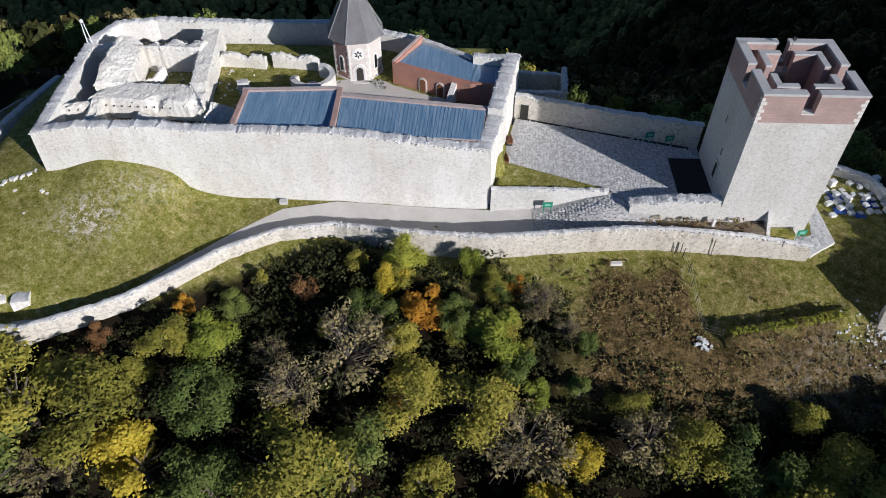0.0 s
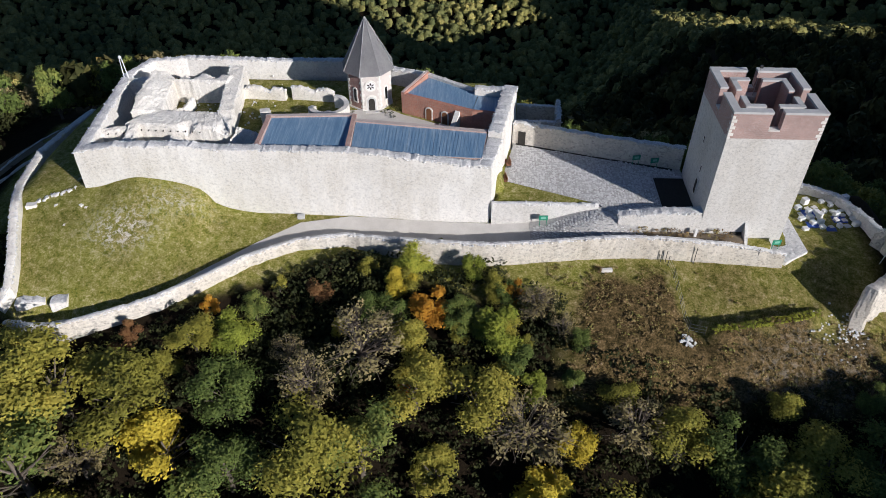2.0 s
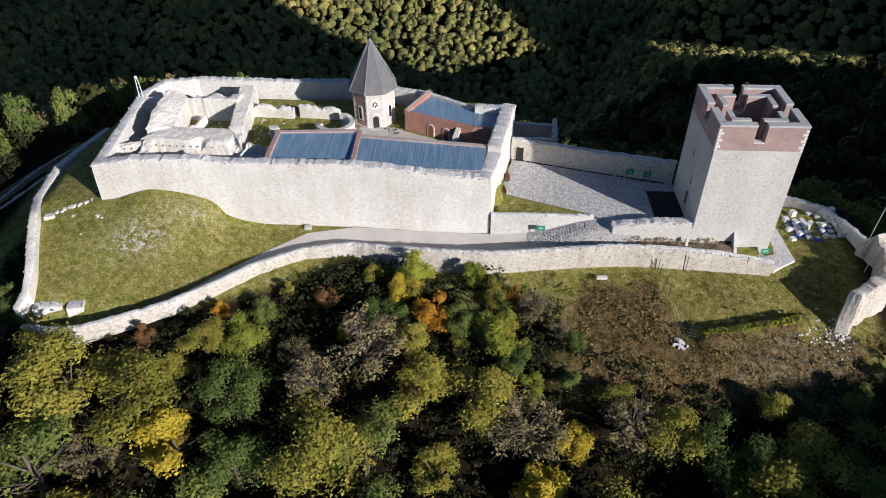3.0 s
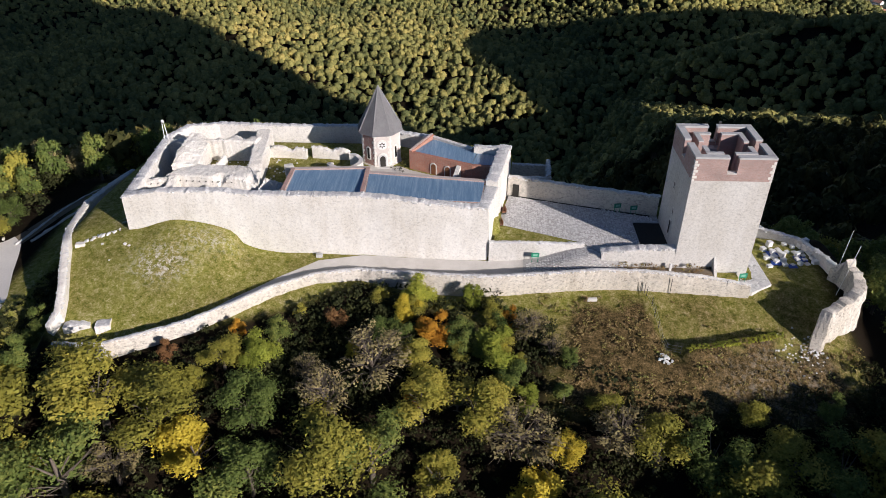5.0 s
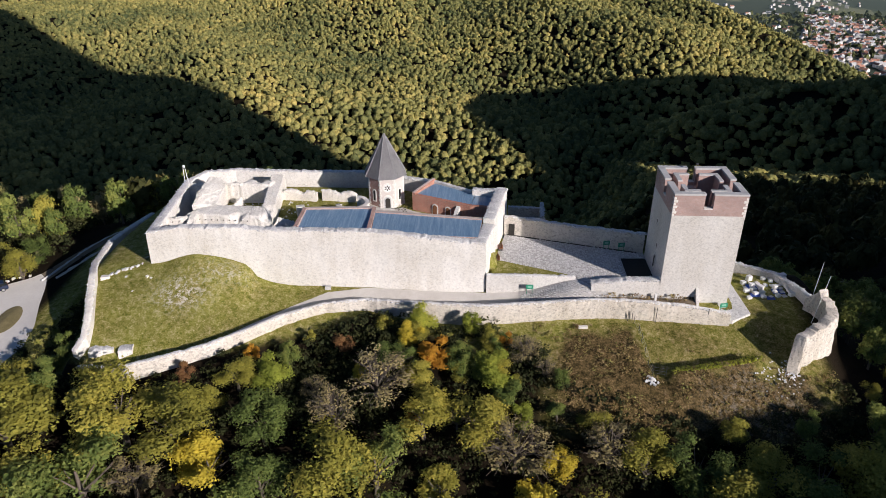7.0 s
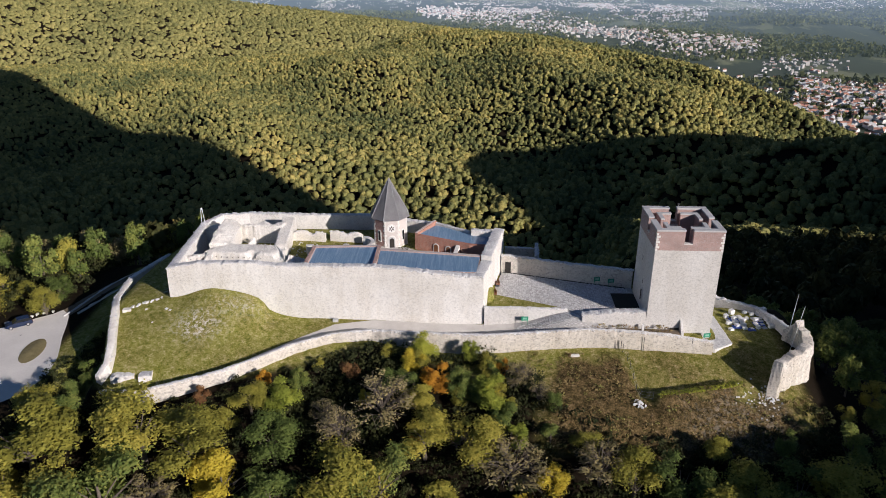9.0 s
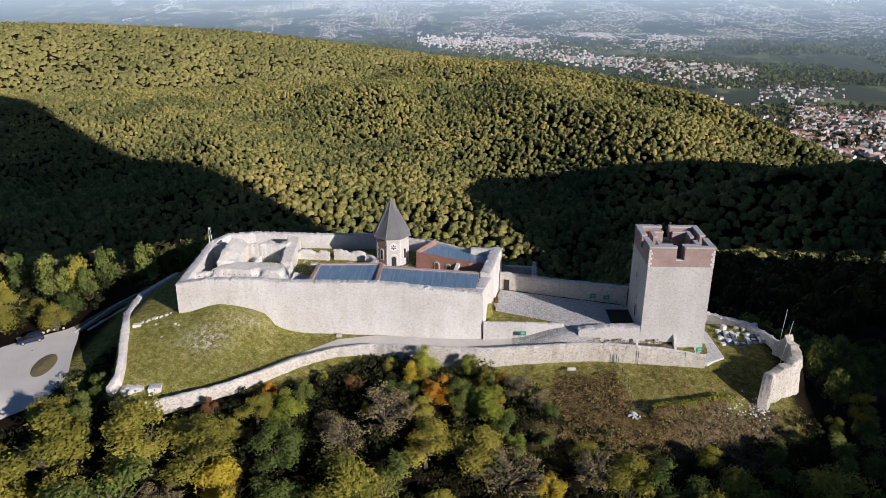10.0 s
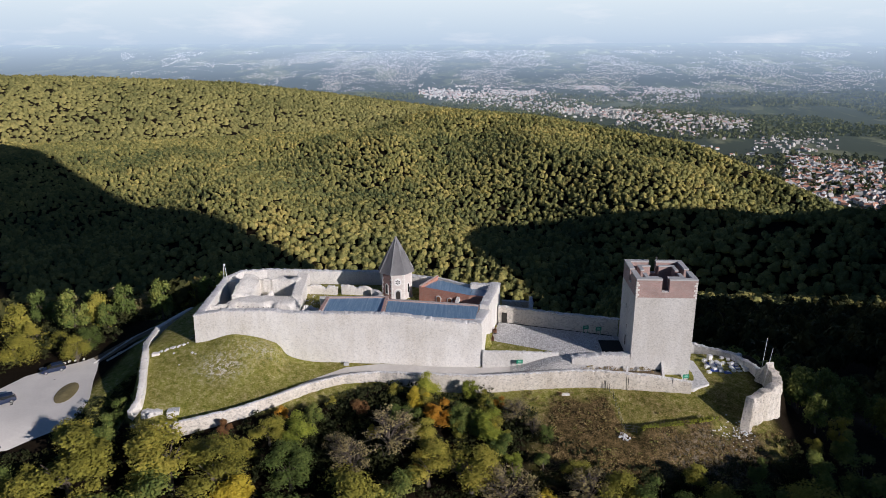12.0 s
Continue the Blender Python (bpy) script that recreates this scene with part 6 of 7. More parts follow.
patch("planting_bed", [(18.6, 55.9), (27.2, 55.8), (32.4, 55.8), (32.4, 54.4), (26, 54.5), (21.5, 55.0)], 6.35, EARTH, "brown earth bed at the foot of the broad wall", "flower bed", 1.0)
patch("grass_strip", [(33.1, 55.8), (36.0, 55.8), (36.0, 54.6), (33.1, 54.4)], 5.75, GROUND, "narrow strip of grass at the foot of the tower", "lawn", 1.0)
stone_block("white_post", 26.8, 55.2, 6.3, 0.3, 0.3, 1.1, 0, "short white stone post in the earth bed", "post", "", WHITE_P, 0.02)
rng_s = np.random.default_rng(31)
SV, SF = [], []
for k in range(170):
    x, y = rng_s.normal(42.8, 1.8), rng_s.normal(44.2, 1.4)
    if not (36 < x < 44.5 and 40 < y < 48):
        continue
    r, z, o = rng_s.uniform(0.05, 0.16), height(x, y), len(SV)
    for dx, dy, dz in ((-1, -1, -0.3), (1, -0.8, -0.3), (0.9, 1, -0.3), (-0.8, 0.9, -0.3), (-0.6, -0.7, 0.8), (0.7, -0.5, 0.9), (0.6, 0.7, 0.7), (-0.5, 0.6, 0.8)):
        SV.append((x + r * dx * rng_s.uniform(0.8, 1.2), y + r * dy, z + r * dz))
    SF += [(o + 4, o + 5, o + 6, o + 7), (o, o + 1, o + 5, o + 4), (o + 1, o + 2, o + 6, o + 5), (o + 2, o + 3, o + 7, o + 6), (o + 3, o, o + 4, o + 7)]
scree = bpy.data.meshes.new("scree")
scree.from_pydata(SV, [], SF)
scree.materials.append(LOOSE)
tagged(new("scree", scree), "scatter of pale fallen stones below the ruined turret", "stones", kind="stuff")

# ---- trees ----
def crown_points(rng, radius, tall, clumps, leaves, leaf, tri=False, lump=(0.20, 0.36)):
    """Leaf quads in uneven clumps over a lopsided crown."""
    cs = []
    for k in range(clumps):
        u = rng.uniform(-0.8, 1.0)
        a = rng.uniform(0, 2 * math.pi)
        rr = math.sqrt(max(0.0, 1 - u * u)) * rng.uniform(0.72, 1.12)
        cs.append((radius * rr * math.cos(a), radius * rr * math.sin(a), tall * (0.5 + 0.5 * u) * rng.uniform(0.85, 1.08), radius * rng.uniform(*lump)))
    cs = np.array(cs)
    which = np.repeat(np.arange(clumps), leaves)
    n = len(which)
    d = rng.normal(size=(n, 3))
    d[:, 2] = np.abs(d[:, 2]) * 0.9 - 0.25
    d /= np.linalg.norm(d, axis=1)[:, None]
    r = cs[which, 3] * rng.uniform(0.55, 1.08, n)
    pos = cs[which, :3] + d * r[:, None] * np.array((1.0, 1.0, 0.75))
    nrm = d + rng.normal(size=(n, 3)) * 0.45 + np.array((0, 0, 0.35))
    nrm /= np.linalg.norm(nrm, axis=1)[:, None]
    ref = rng.normal(size=(n, 3))
    u = np.cross(nrm, ref)
    u /= np.linalg.norm(u, axis=1)[:, None] + 1e-9
    w = np.cross(nrm, u)
    s = leaf * rng.uniform(0.6, 1.25, n)[:, None]
    if tri:
        v = np.stack((pos - u * s, pos + u * s * 0.3 - w * s * 0.7, pos + u * s * 0.8 + w * s * 0.6), 1).reshape(-1, 3)
        return v, np.arange(n * 3).reshape(n, 3), cs
    v = np.stack((pos - u * s, pos - w * s * 0.62, pos + u * s, pos + w * s * 0.62), 1).reshape(-1, 3)
    return v, np.arange(n * 4).reshape(n, 4), cs


def lumpy_crown(rng, rings, seg):
    """A closed, uneven canopy for a tree seen from far off."""
    v = [(0, 0, 1.0)]
    for r in range(1, rings + 1):
        a = math.pi * 0.66 * r / rings
        for s in range(seg):
            b = 2 * math.pi * (s + 0.5 * (r % 2)) / seg
            v.append((math.sin(a) * math.cos(b), math.sin(a) * math.sin(b), math.cos(a)))
    v = np.array(v)
    off = rng.uniform(0, 50, 3)
    v = v * np.array([0.88 + 0.46 * noise.noise(Vector(p * 2.2 + off)) + rng.uniform(-0.12, 0.12) for p in v])[:, None]
    f = [(0, 1 + s, 1 + (s + 1) % seg) for s in range(seg)]
    for r in range(rings - 1):
        a, b = 1 + r * seg, 1 + (r + 1) * seg
        for s in range(seg):
            t = (s + 1) % seg
            f += [(a + s, b + s, a + t), (a + t, b + s, b + t)]
    return v, np.array(f)


def leaf_shell(rng, radius, tall, count, leaf, depth):
    """Leaves over a crown of several boughs: each bough is ragged, with hollows between them."""
    k = int(rng.integers(9, 14))
    ang, up = rng.uniform(0, 2 * math.pi, k), np.linspace(0.16, 0.86, k) + rng.uniform(-0.05, 0.05, k)
    out = radius * np.sqrt(np.clip(1 - (1.7 * up - 0.72) ** 2, 0.03, 1)) * rng.uniform(0.42, 0.74, k)
    mid = np.stack((out * np.cos(ang * 2.4), out * np.sin(ang * 2.4), up * tall), 1)
    size = radius * rng.uniform(0.36, 0.56, k) * (1.15 - 0.45 * up)
    which = rng.choice(k, count, p=size ** 2 / (size ** 2).sum())
    d = rng.normal(size=(count, 3))
    d[:, 2] = np.where(d[:, 2] < -0.5, -d[:, 2], d[:, 2])
    d /= np.linalg.norm(d, axis=1)[:, None]
    off = Vector(rng.uniform(0, 60, 3))
    rag = np.array([0.42 * noise.noise(Vector(q) * 2.6 + off + Vector((7.0 * w, 0, 0))) + 0.36 * noise.noise(Vector(q) * 5.5 + off) + 0.26 * noise.noise(Vector(q) * 11.0 + off) for q, w in zip(d, which)])
    inner = np.arange(count) >= int(count * 0.88)
    r = size[which] * (0.98 + rag - depth * rng.uniform(0, 1, count) ** 1.5) * np.where(inner, 0.55, 1.0)
    pos = mid[which] + d * r[:, None] * np.array((1.0, 1.0, 1.25))
    nrm = d + rng.normal(size=(count, 3)) * 0.55 + np.array((0, 0, 0.3))
    nrm /= np.linalg.norm(nrm, axis=1)[:, None]
    u = np.cross(nrm, rng.normal(size=(count, 3)))
    u /= np.linalg.norm(u, axis=1)[:, None] + 1e-9
    w = np.cross(nrm, u)
    s = (leaf * rng.uniform(0.6, 1.3, count) * np.where(inner, 2.2, 1.0))[:, None]
    return np.stack((pos - u * s, pos + u * s * 0.3 - w * s * 0.7, pos + u * s * 0.8 + w * s * 0.6), 1).reshape(-1, 3)


def tree_meshes(seed, radius, tall, bare, tone, leaves=5400, leaf=0.135):
    """A full crown of small leaves over a sparser inner layer, on a forked trunk."""
    rng = np.random.default_rng(seed)
    v = leaf_shell(rng, radius, tall, leaves, leaf, 0.25)
    v[:, 2] += bare
    crown = mesh_np("crown", v, np.arange(len(v)).reshape(-1, 3), LEAF[tone])
    bm = bmesh.new()
    r0 = 0.05 * radius + 0.06
    tube(bm, (0, 0, -0.8), (0.1, 0.05, bare), r0 * 1.3, r0, 8)
    tube(bm, (0.1, 0.05, bare), (0, 0, bare + tall * 0.55), r0, r0 * 0.25, 7)
    for k in range(14):
        c, z0 = rng.uniform(-0.6, 0.6, 2) * radius, bare * 0.8 + rng.uniform(0, 0.35) * tall
        tube(bm, (0.05, 0.02, z0), (c[0], c[1], z0 + rng.uniform(0.2, 0.4) * tall), r0 * 0.34, 0.025, 5)
    return crown, mesh_of("trunk", bm, BARK)


def tinted(me, values):
    """Gives each tree of a wood its own tone."""
    a = me.attributes.new("tint", "FLOAT", "POINT")
    a.data.foreach_set("value", np.clip(values, 0, 1).astype(np.float32))
    return me


def twig_meshes(seed, radius, tall, bare):
    """A half-bare tree: many fine twigs and few leaves."""
    rng = np.random.default_rng(seed)
    v, f, cs = crown_points(rng, radius, tall, 40, 34, 0.13)
    v[:, 2] += bare
    crown = mesh_np("crown", v, f, LEAF["brown"])
    bm = bmesh.new()
    tube(bm, (0, 0, -0.8), (0, 0, bare), 0.22, 0.17, 8)
    for c in cs:
        b = Vector((c[0] * 0.55, c[1] * 0.55, bare + c[2] * 0.7))
        tube(bm, (0, 0, bare * 0.7 + 0.2 * c[2]), b, 0.09, 0.05, 5)
        for k in range(7):
            e = Vector((c[0], c[1], bare + c[2])) + Vector(rng.normal(size=3)) * c[3] * 0.8
            tube(bm, b, e, 0.035, 0.01, 4)
    return crown, mesh_of("trunk", bm, BARK)


KINDS = {}
spec = [("green", 2.8, 8.0, 1.6), ("green", 2.2, 7.4, 1.4), ("olive", 3.1, 8.4, 1.7), ("olive", 2.5, 8.6, 1.5), ("yellow", 2.5, 7.2, 1.4), ("yellow", 2.1, 6.2, 1.2), ("orange", 1.8, 5.2, 1.1), ("rust", 1.9, 4.6, 0.9), ("lime", 2.4, 6.6, 1.1), ("lime", 2.1, 7.2, 1.2), ("green", 3.3, 8.0, 1.8), ("olive", 2.1, 6.4, 1.2)]
for q, (tone, r, tl, br) in enumerate(spec):
    KINDS.setdefault(tone, []).append((tree_meshes(50 + q, r, tl, br, tone), r, tl + br))
KINDS["brown"] = [(twig_meshes(71, 2.4, 5.6, 3.2), 2.4, 8.8), (twig_meshes(72, 2.0, 4.6, 2.8), 2.0, 7.4)]
SMALL = {tone: [(tree_meshes(90 + q, 2.8, 7.4, 1.2, tone, 1700, 0.27), 2.8, 8.6)] for q, tone in enumerate(("green", "olive", "yellow", "brown"))}
WORDS = {"green": "dull green broadleaf tree", "olive": "olive and yellowing broadleaf tree", "yellow": "bright yellow autumn tree", "orange": "small orange autumn tree", "lime": "bright yellow-green broadleaf tree", "rust": "small reddish-brown autumn tree", "brown": "half-bare greyish twiggy tree"}


def top_limit(x, y):
    """How high the tree tops reach, seen along the slope."""
    top = float(np.interp(x, (-60, -30, -22, -14, -8, 6, 10, 16, 60), (6.5, 6.5, 4.2, 4.0, 5.2, 5.0, 4.4, 3.0, 3.0)))
    return top - float(np.interp(x, (-34, -26, -14, -8, 8, 12, 20), (0.22, 0.30, 0.26, 0.0, 0.0, 0.1, 0.12))) * max(0.0, y - 35)


def plant(meshes, tone, x, y, z, scale, turn, where, group, wide=1.0, high=1.0):
    (crown, trunk), r, tall = meshes
    e = new("tree")
    tagged(e, WORDS[tone] + where, "tree", group)
    a, b = new("trunk", trunk), new("crown", crown)
    a.parent = b.parent = e
    e.matrix_world = pose(x, y, z, 0, 0, turn) @ Matrix.Diagonal((scale * wide, scale * wide, scale * high * random.uniform(0.9, 1.12), 1))
    return e


random.seed(11)


def front_edge(x):
    """How far up the slope the trees reach."""
    return float(np.interp(x, (-110, -66, -58, -50, -44, -36, -28, -20, -12, -4, 4, 9, 13, 18, 24, 30, 36, 42, 48, 54, 70, 110), (30, 40, 40, 38, 38, 40, 45.5, 50, 50.5, 50, 49.5, 47, 41, 37, 35.5, 35.5, 35.5, 36.5, 40, 44, 60, 70)))


# the trees that stand out: x, y, tone, scale
STANDOUT = ((-44.9, 33.8, "olive", 1.58), (-37.6, 33, "olive", 1.43), (-32.5, 29.7, "yellow", 1.28), (-60.0, 33.0, "olive", 2.2), (-31.2, 40, "olive", 0.77), (-27.1, 40.5, "lime",
            0.85), (-30.3, 43.9, "orange", 0.45), (-38.3, 40.6, "rust", 0.42), (-39.4, 38.7, "rust", 0.49), (-26.6, 34.5, "green", 0.98), (-42.2, 29, "brown", 1.01), (-47.8, 27,
            "green", 1.67), (-12.4, 39.4, "brown", 1.23), (-5.9, 35.6, "olive", 1.09), (-17.6, 29.4, "olive", 1.43), (-7.7, 50.4, "lime", 0.75), (-8.5, 47.7, "yellow", 0.57), (-4.7,
            44.5, "orange", 0.95), (0.1, 50.2, "lime", 0.48), (-1.4, 43.2, "green", 0.57), (3.1, 41.4, "lime", 0.96), (0.5, 34.5, "olive", 1.04), (5.8, 32.3, "brown", 1.25), (11.1,
            31.6, "yellow", 0.76), (-11.3, 44.7, "green", 0.63), (4.9, 38.8, "green", 0.75), (-11.5, 29.8, "green", 1.08), (-3.5, 29, "olive", 0.94), (17.5, 32.5, "brown", 1.09),
            (21.6, 30.8, "olive", 0.87), (-18.5, 47.6, "rust", 0.64), (-25.4, 44.8, "green", 0.44), (27.6, 30.6, "green", 0.92), (36.6, 29.9, "olive", 1.02), (41.9, 29.3, "green",
            0.98), (7.5, 44.8, "brown", 0.63), (-34, 37.7, "olive", 0.62), (11.3, 37.3, "green", 0.5), (6.6, 36.7, "lime", 0.62), (15.9, 35.7, "olive", 0.58))
for x, y, tone, sc in STANDOUT:
    ms = random.choice(KINDS[tone])
    plant(ms, tone, x, y, height(x, y), sc, random.uniform(0, 360), " on the slope below the castle", "trees below the castle", 1.4, (2.4 * ms[1] * sc + 0.8) / (ms[2] * sc))
BEYOND = ((-80, 75.9, "green", 0.99), (-79, 69.1, "olive", 0.98), (-81.8, 85, "olive", 0.8), (-87.1, 85.7, "brown", 1.03), (-121.7, 155.4, "olive", 1.29), (-119.2, 158.3, "olive",
          1.17), (-116.2, 160.8, "green", 1.37), (-108.7, 165.8, "brown", 1.02), (-97.6, 171.7, "green", 0.95), (-85.7, 177, "olive", 1.08), (-92.8, 77.8, "olive", 1.54), (-91.3,
          68.3, "olive", 1.29), (-86.9, 75.3, "olive", 0.94), (-134.4, 129, "brown", 2.04), (-81.1, 72, "brown", 0.87), (-59.9, 46.1, "green", 0.67), (-58, 46.7, "green", 0.6))
for x, y, tone, sc in BEYOND:
    ms = random.choice(KINDS[tone])
    sc *= 0.78
    plant(ms, tone, x, y, height(x, y) - 1.3 * sc, sc, random.uniform(0, 360), " beyond the car park", "trees beyond the car park", 1.3, (2.4 * ms[1] * sc + 0.6) / (ms[2] * sc))
for k in range(26):
    x, y = random.uniform(-9, 11), random.uniform(36, 48.6)
    if y > front_edge(x) - 0.6:
        continue
    tone = random.choices(("green", "olive", "yellow", "orange", "brown"), (6, 5, 1.5, 1.2, 1.2))[0]
    plant(random.choice(KINDS[tone]), tone, x, y, height(x, y) - 0.5, random.uniform(0.34, 0.52), random.uniform(0, 360), " crowding below the parapet wall", "bushy trees below the parapet", 1.45)
TAKEN = [(x, y) for x, y, _, _ in STANDOUT]
SPOTS = 0
for _ in range(9000):
    x, y = random.uniform(-92, 60), random.uniform(14, 52)
    if y > front_edge(x) or any((x - a) ** 2 + (y - b) ** 2 < (3.9 if y > 41 else 6.0) ** 2 for a, b in TAKEN):
        continue
    if math.hypot((x + 17) / 6.0, (y - 43) / 5.0) < 1 and random.random() < 0.7:
        continue
    TAKEN.append((x, y))
    w = (5, 7, 0.5, 0.3, 0.8) if x < 8 else (6, 4, 0, 0, 2.5)
    tone = random.choices(("green", "olive", "yellow", "orange", "brown"), (4, 8, 0, 0.3, 0.8) if x < -40 else w)[0]
    sc = random.uniform(0.75, 1.35) * (0.72 if y > front_edge(x) - 3 else 1.0)
    ms = random.choice(KINDS[tone])
    sc = min(sc, max(0.32, random.uniform(0.8, 1.1) * (top_limit(x, y) - height(x, y)) / ms[2]))
    plant(ms, tone, x, y, height(x, y), sc, random.uniform(0, 360), " on the slope below the castle", "trees below the castle", 1.5)
    SPOTS += 1
    if SPOTS > 230:
        break
rng_u = np.random.default_rng(19)
UK = [crown_points(rng_u, 1.3, 1.9, 10, 11, 0.19, lump=(0.26, 0.44))[0] for _ in range(6)]
UV, UF, UT = [], [], []
for k in range(1600):
    x, y = rng_u.uniform(-95, 50), rng_u.uniform(12, 53)
    if y > front_edge(x) + 1.6:
        continue
    v = UK[k % 6] * rng_u.uniform(0.6, 1.35)
    # low tints paint the dark of the gaps between trees
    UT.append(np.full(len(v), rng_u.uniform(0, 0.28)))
    UF.append(np.arange(len(v)).reshape(-1, 4) + sum(len(q) for q in UV))
    UV.append(v + np.array((x, y, height(x, y) - 0.1)))
for k in range(420):
    x, y = rng_u.uniform(-118, -64), rng_u.uniform(40, 104)
    if -99 < x < -64 and y < np.interp(x, (-99, -92, -84, -77), (56, 62, 70, 76)) or (x > -76 and y > 45) or (x > -99 and y < 40):
        continue
    v = UK[k % 6] * rng_u.uniform(0.9, 1.7)
    UF.append(np.arange(len(v)).reshape(-1, 4) + sum(len(q) for q in UV))
    UT.append(np.full(len(v), rng_u.uniform(0, 0.5)))
    UV.append(v + np.array((x, y, height(x, y) - 0.2)))
for k in range(160):
    x, y = rng_u.normal(-18, 5.5), rng_u.normal(43.5, 4.0)
    if y > front_edge(x) + 1.0:
        continue
    v = UK[k % 6] * rng_u.uniform(0.9, 1.5)
    UF.append(np.arange(len(v)).reshape(-1, 4) + sum(len(q) for q in UV))
    UT.append(np.full(len(v), rng_u.uniform(0, 0.3)))
    UV.append(v + np.array((x, y, height(x, y) - 0.2)))
for k in range(210):
    x, y = rng_u.uniform(-67.0, -60.5), rng_u.uniform(43, 66)
    if x < -66.6 + 0.12 * (y - 43) or x > np.interp(y, (43, 48, 53, 57, 62, 66), (-57.5, -57.6, -59.5, -60.6, -62.8, -63.5)):
        continue
    v = UK[k % 6] * rng_u.uniform(0.5, 0.95)
    UF.append(np.arange(len(v)).reshape(-1, 4) + sum(len(q) for q in UV))
    UT.append(np.full(len(v), rng_u.uniform(0, 0.3)))
    UV.append(v + np.array((x, y, height(x, y) - 0.2)))
tagged(new("undergrowth", tinted(mesh_np("undergrowth", np.concatenate(UV), np.concatenate(UF), LEAF_SHADED), np.concatenate(UT))), "shrubby undergrowth between the trees, leaf colour darkened for shade", "undergrowth", kind="stuff")

rng_f = np.random.default_rng(29)
FK = [crown_points(rng_f, 0.9, 0.8, 6, 5, 0.22)[0] for _ in range(6)]
UV, UF, UT, n_v = [], [], [], 0
for k in range(2600):
    x, y = rng_f.uniform(9, 50), rng_f.uniform(34, 52)
    if y > 52 or noise.noise((x * 0.35, y * 0.35, 3.0)) < -0.12 or (x > 23 and y > np.interp(x, (24, 30, 38), (44.5, 44, 46)) and rng_f.uniform() < 0.93):
        continue
    v = FK[k % 6] * rng_f.uniform(0.16, 0.30 + 0.5 * rng_f.uniform() ** 3)
    UF.append(np.arange(len(v)).reshape(-1, 4) + n_v)
    n_v += len(v)
    UV.append(v + np.array((x, y, height(x, y) - 0.06)))
    UT.append(np.full(len(v), rng_f.uniform(0, 1)))
tagged(new("scrub", tinted(mesh_np("scrub", np.concatenate(UV), np.concatenate(UF), SCRUB), np.concatenate(UT))), "low brown and olive scrub over the dry slope", "scrub", kind="stuff")


def build_hedge():
    t = thing("hedge", "low yellow-green growth along the edge of a bank", "hedge", (33, 45.4, 2))
    rng = np.random.default_rng(44)
    V, F, off = [], [], 0
    bm = bmesh.new()
    for k in range(34):
        f = k / 33
        x = 27.0 + 12.0 * f
        y = float(np.interp(x, (25, 27.4, 30.6, 35.7, 38.5, 41.5), (42.6, 43.0, 43.5, 44.5, 45.4, 47.0)))
        v = crown_points(rng, 0.6, 0.3, 10, 16, 0.08)[0] * rng.uniform(0.5, 1.1) + np.array((x, y, height(x, y)))
        V.append(v)
        F.append(np.arange(len(v)).reshape(-1, 4) + off)
        off += len(v)
        tube(bm, (x, y, height(x, y) - 0.2), (x + 0.1, y, height(x, y) + 0.4), 0.03, 0.015, 5)
    leaves = new("hedge_leaves", mesh_np("hedge_leaves", np.concatenate(V), np.concatenate(F), LEAF["lime"]))
    leaves.parent = t
    leaves.location = -t.location
    part("hedge_stems", bm, BARK, t)


build_hedge()
for x, y, s in ((19.6, 55.5, 0.5), (20.6, 55.6, 0.6), (22.0, 55.4, 0.45), (23.4, 55.3, 0.6), (24.4, 55.2, 0.7), (25.4, 55.3, 0.6), (27.8, 55.2, 0.5), (28.8, 55.1, 0.65), (29.9, 55.2, 0.7), (30.8, 55.2, 0.5)):
    v = UK[int(x) % 6] * s * 0.8 + np.array((x, y, 6.3))
    tagged(new("shrub", tinted(mesh_np("shrub", v, np.arange(len(v)).reshape(-1, 4), SCRUB), np.full(len(v), (x * 0.37) % 1.0))), "low brownish shrub in the earth bed", "shrub", "shrubs in the earth bed")
for k, (x, y, s) in enumerate(((-12.2, 76.0, 0.5), (-11.6, 76.9, 0.6), (-13.2, 75.6, 0.45), (-11.4, 78.2, 0.6), (-18.6, 76.6, 0.5), (-17.8, 76.2, 0.4), (-3.2, 72.4, 0.35), (-11.8, 74.9, 0.4))):
    v = UK[k % 6] * s * 0.75 + np.array((x, y, 10.5))
    tagged(new("shrub", tinted(mesh_np("shrub", v, np.arange(len(v)).reshape(-1, 4), LEAF_SHADED), np.full(len(v), (k * 0.31) % 1.0))), "dark low shrub growing beside the chapel path", "shrub", "shrubs by the chapel")
TAKEN = []
for _ in range(3000):
    x, y = random.uniform(-100, 80), random.uniform(40, 104)
    inside = -62 < x < 56 and y < 91
    if inside or (x < -62 and y < 78 and x > -98) or (x < -58 and x > -78 and y < 92) or (x > 54 and y < front_edge(x)):
        continue
    if any((x - a) ** 2 + (y - b) ** 2 < 4.6 ** 2 for a, b in TAKEN):
        continue
    TAKEN.append((x, y))
    tone = random.choices(("green", "olive", "yellow", "brown"), (6, 4, 0, 1.6))[0]
    plant(SMALL[tone][0], tone, x, y, height(x, y), random.uniform(0.75, 1.15), random.uniform(0, 360), " in the woods behind the castle", "trees behind the castle")
    if len(TAKEN) > 95:
        break


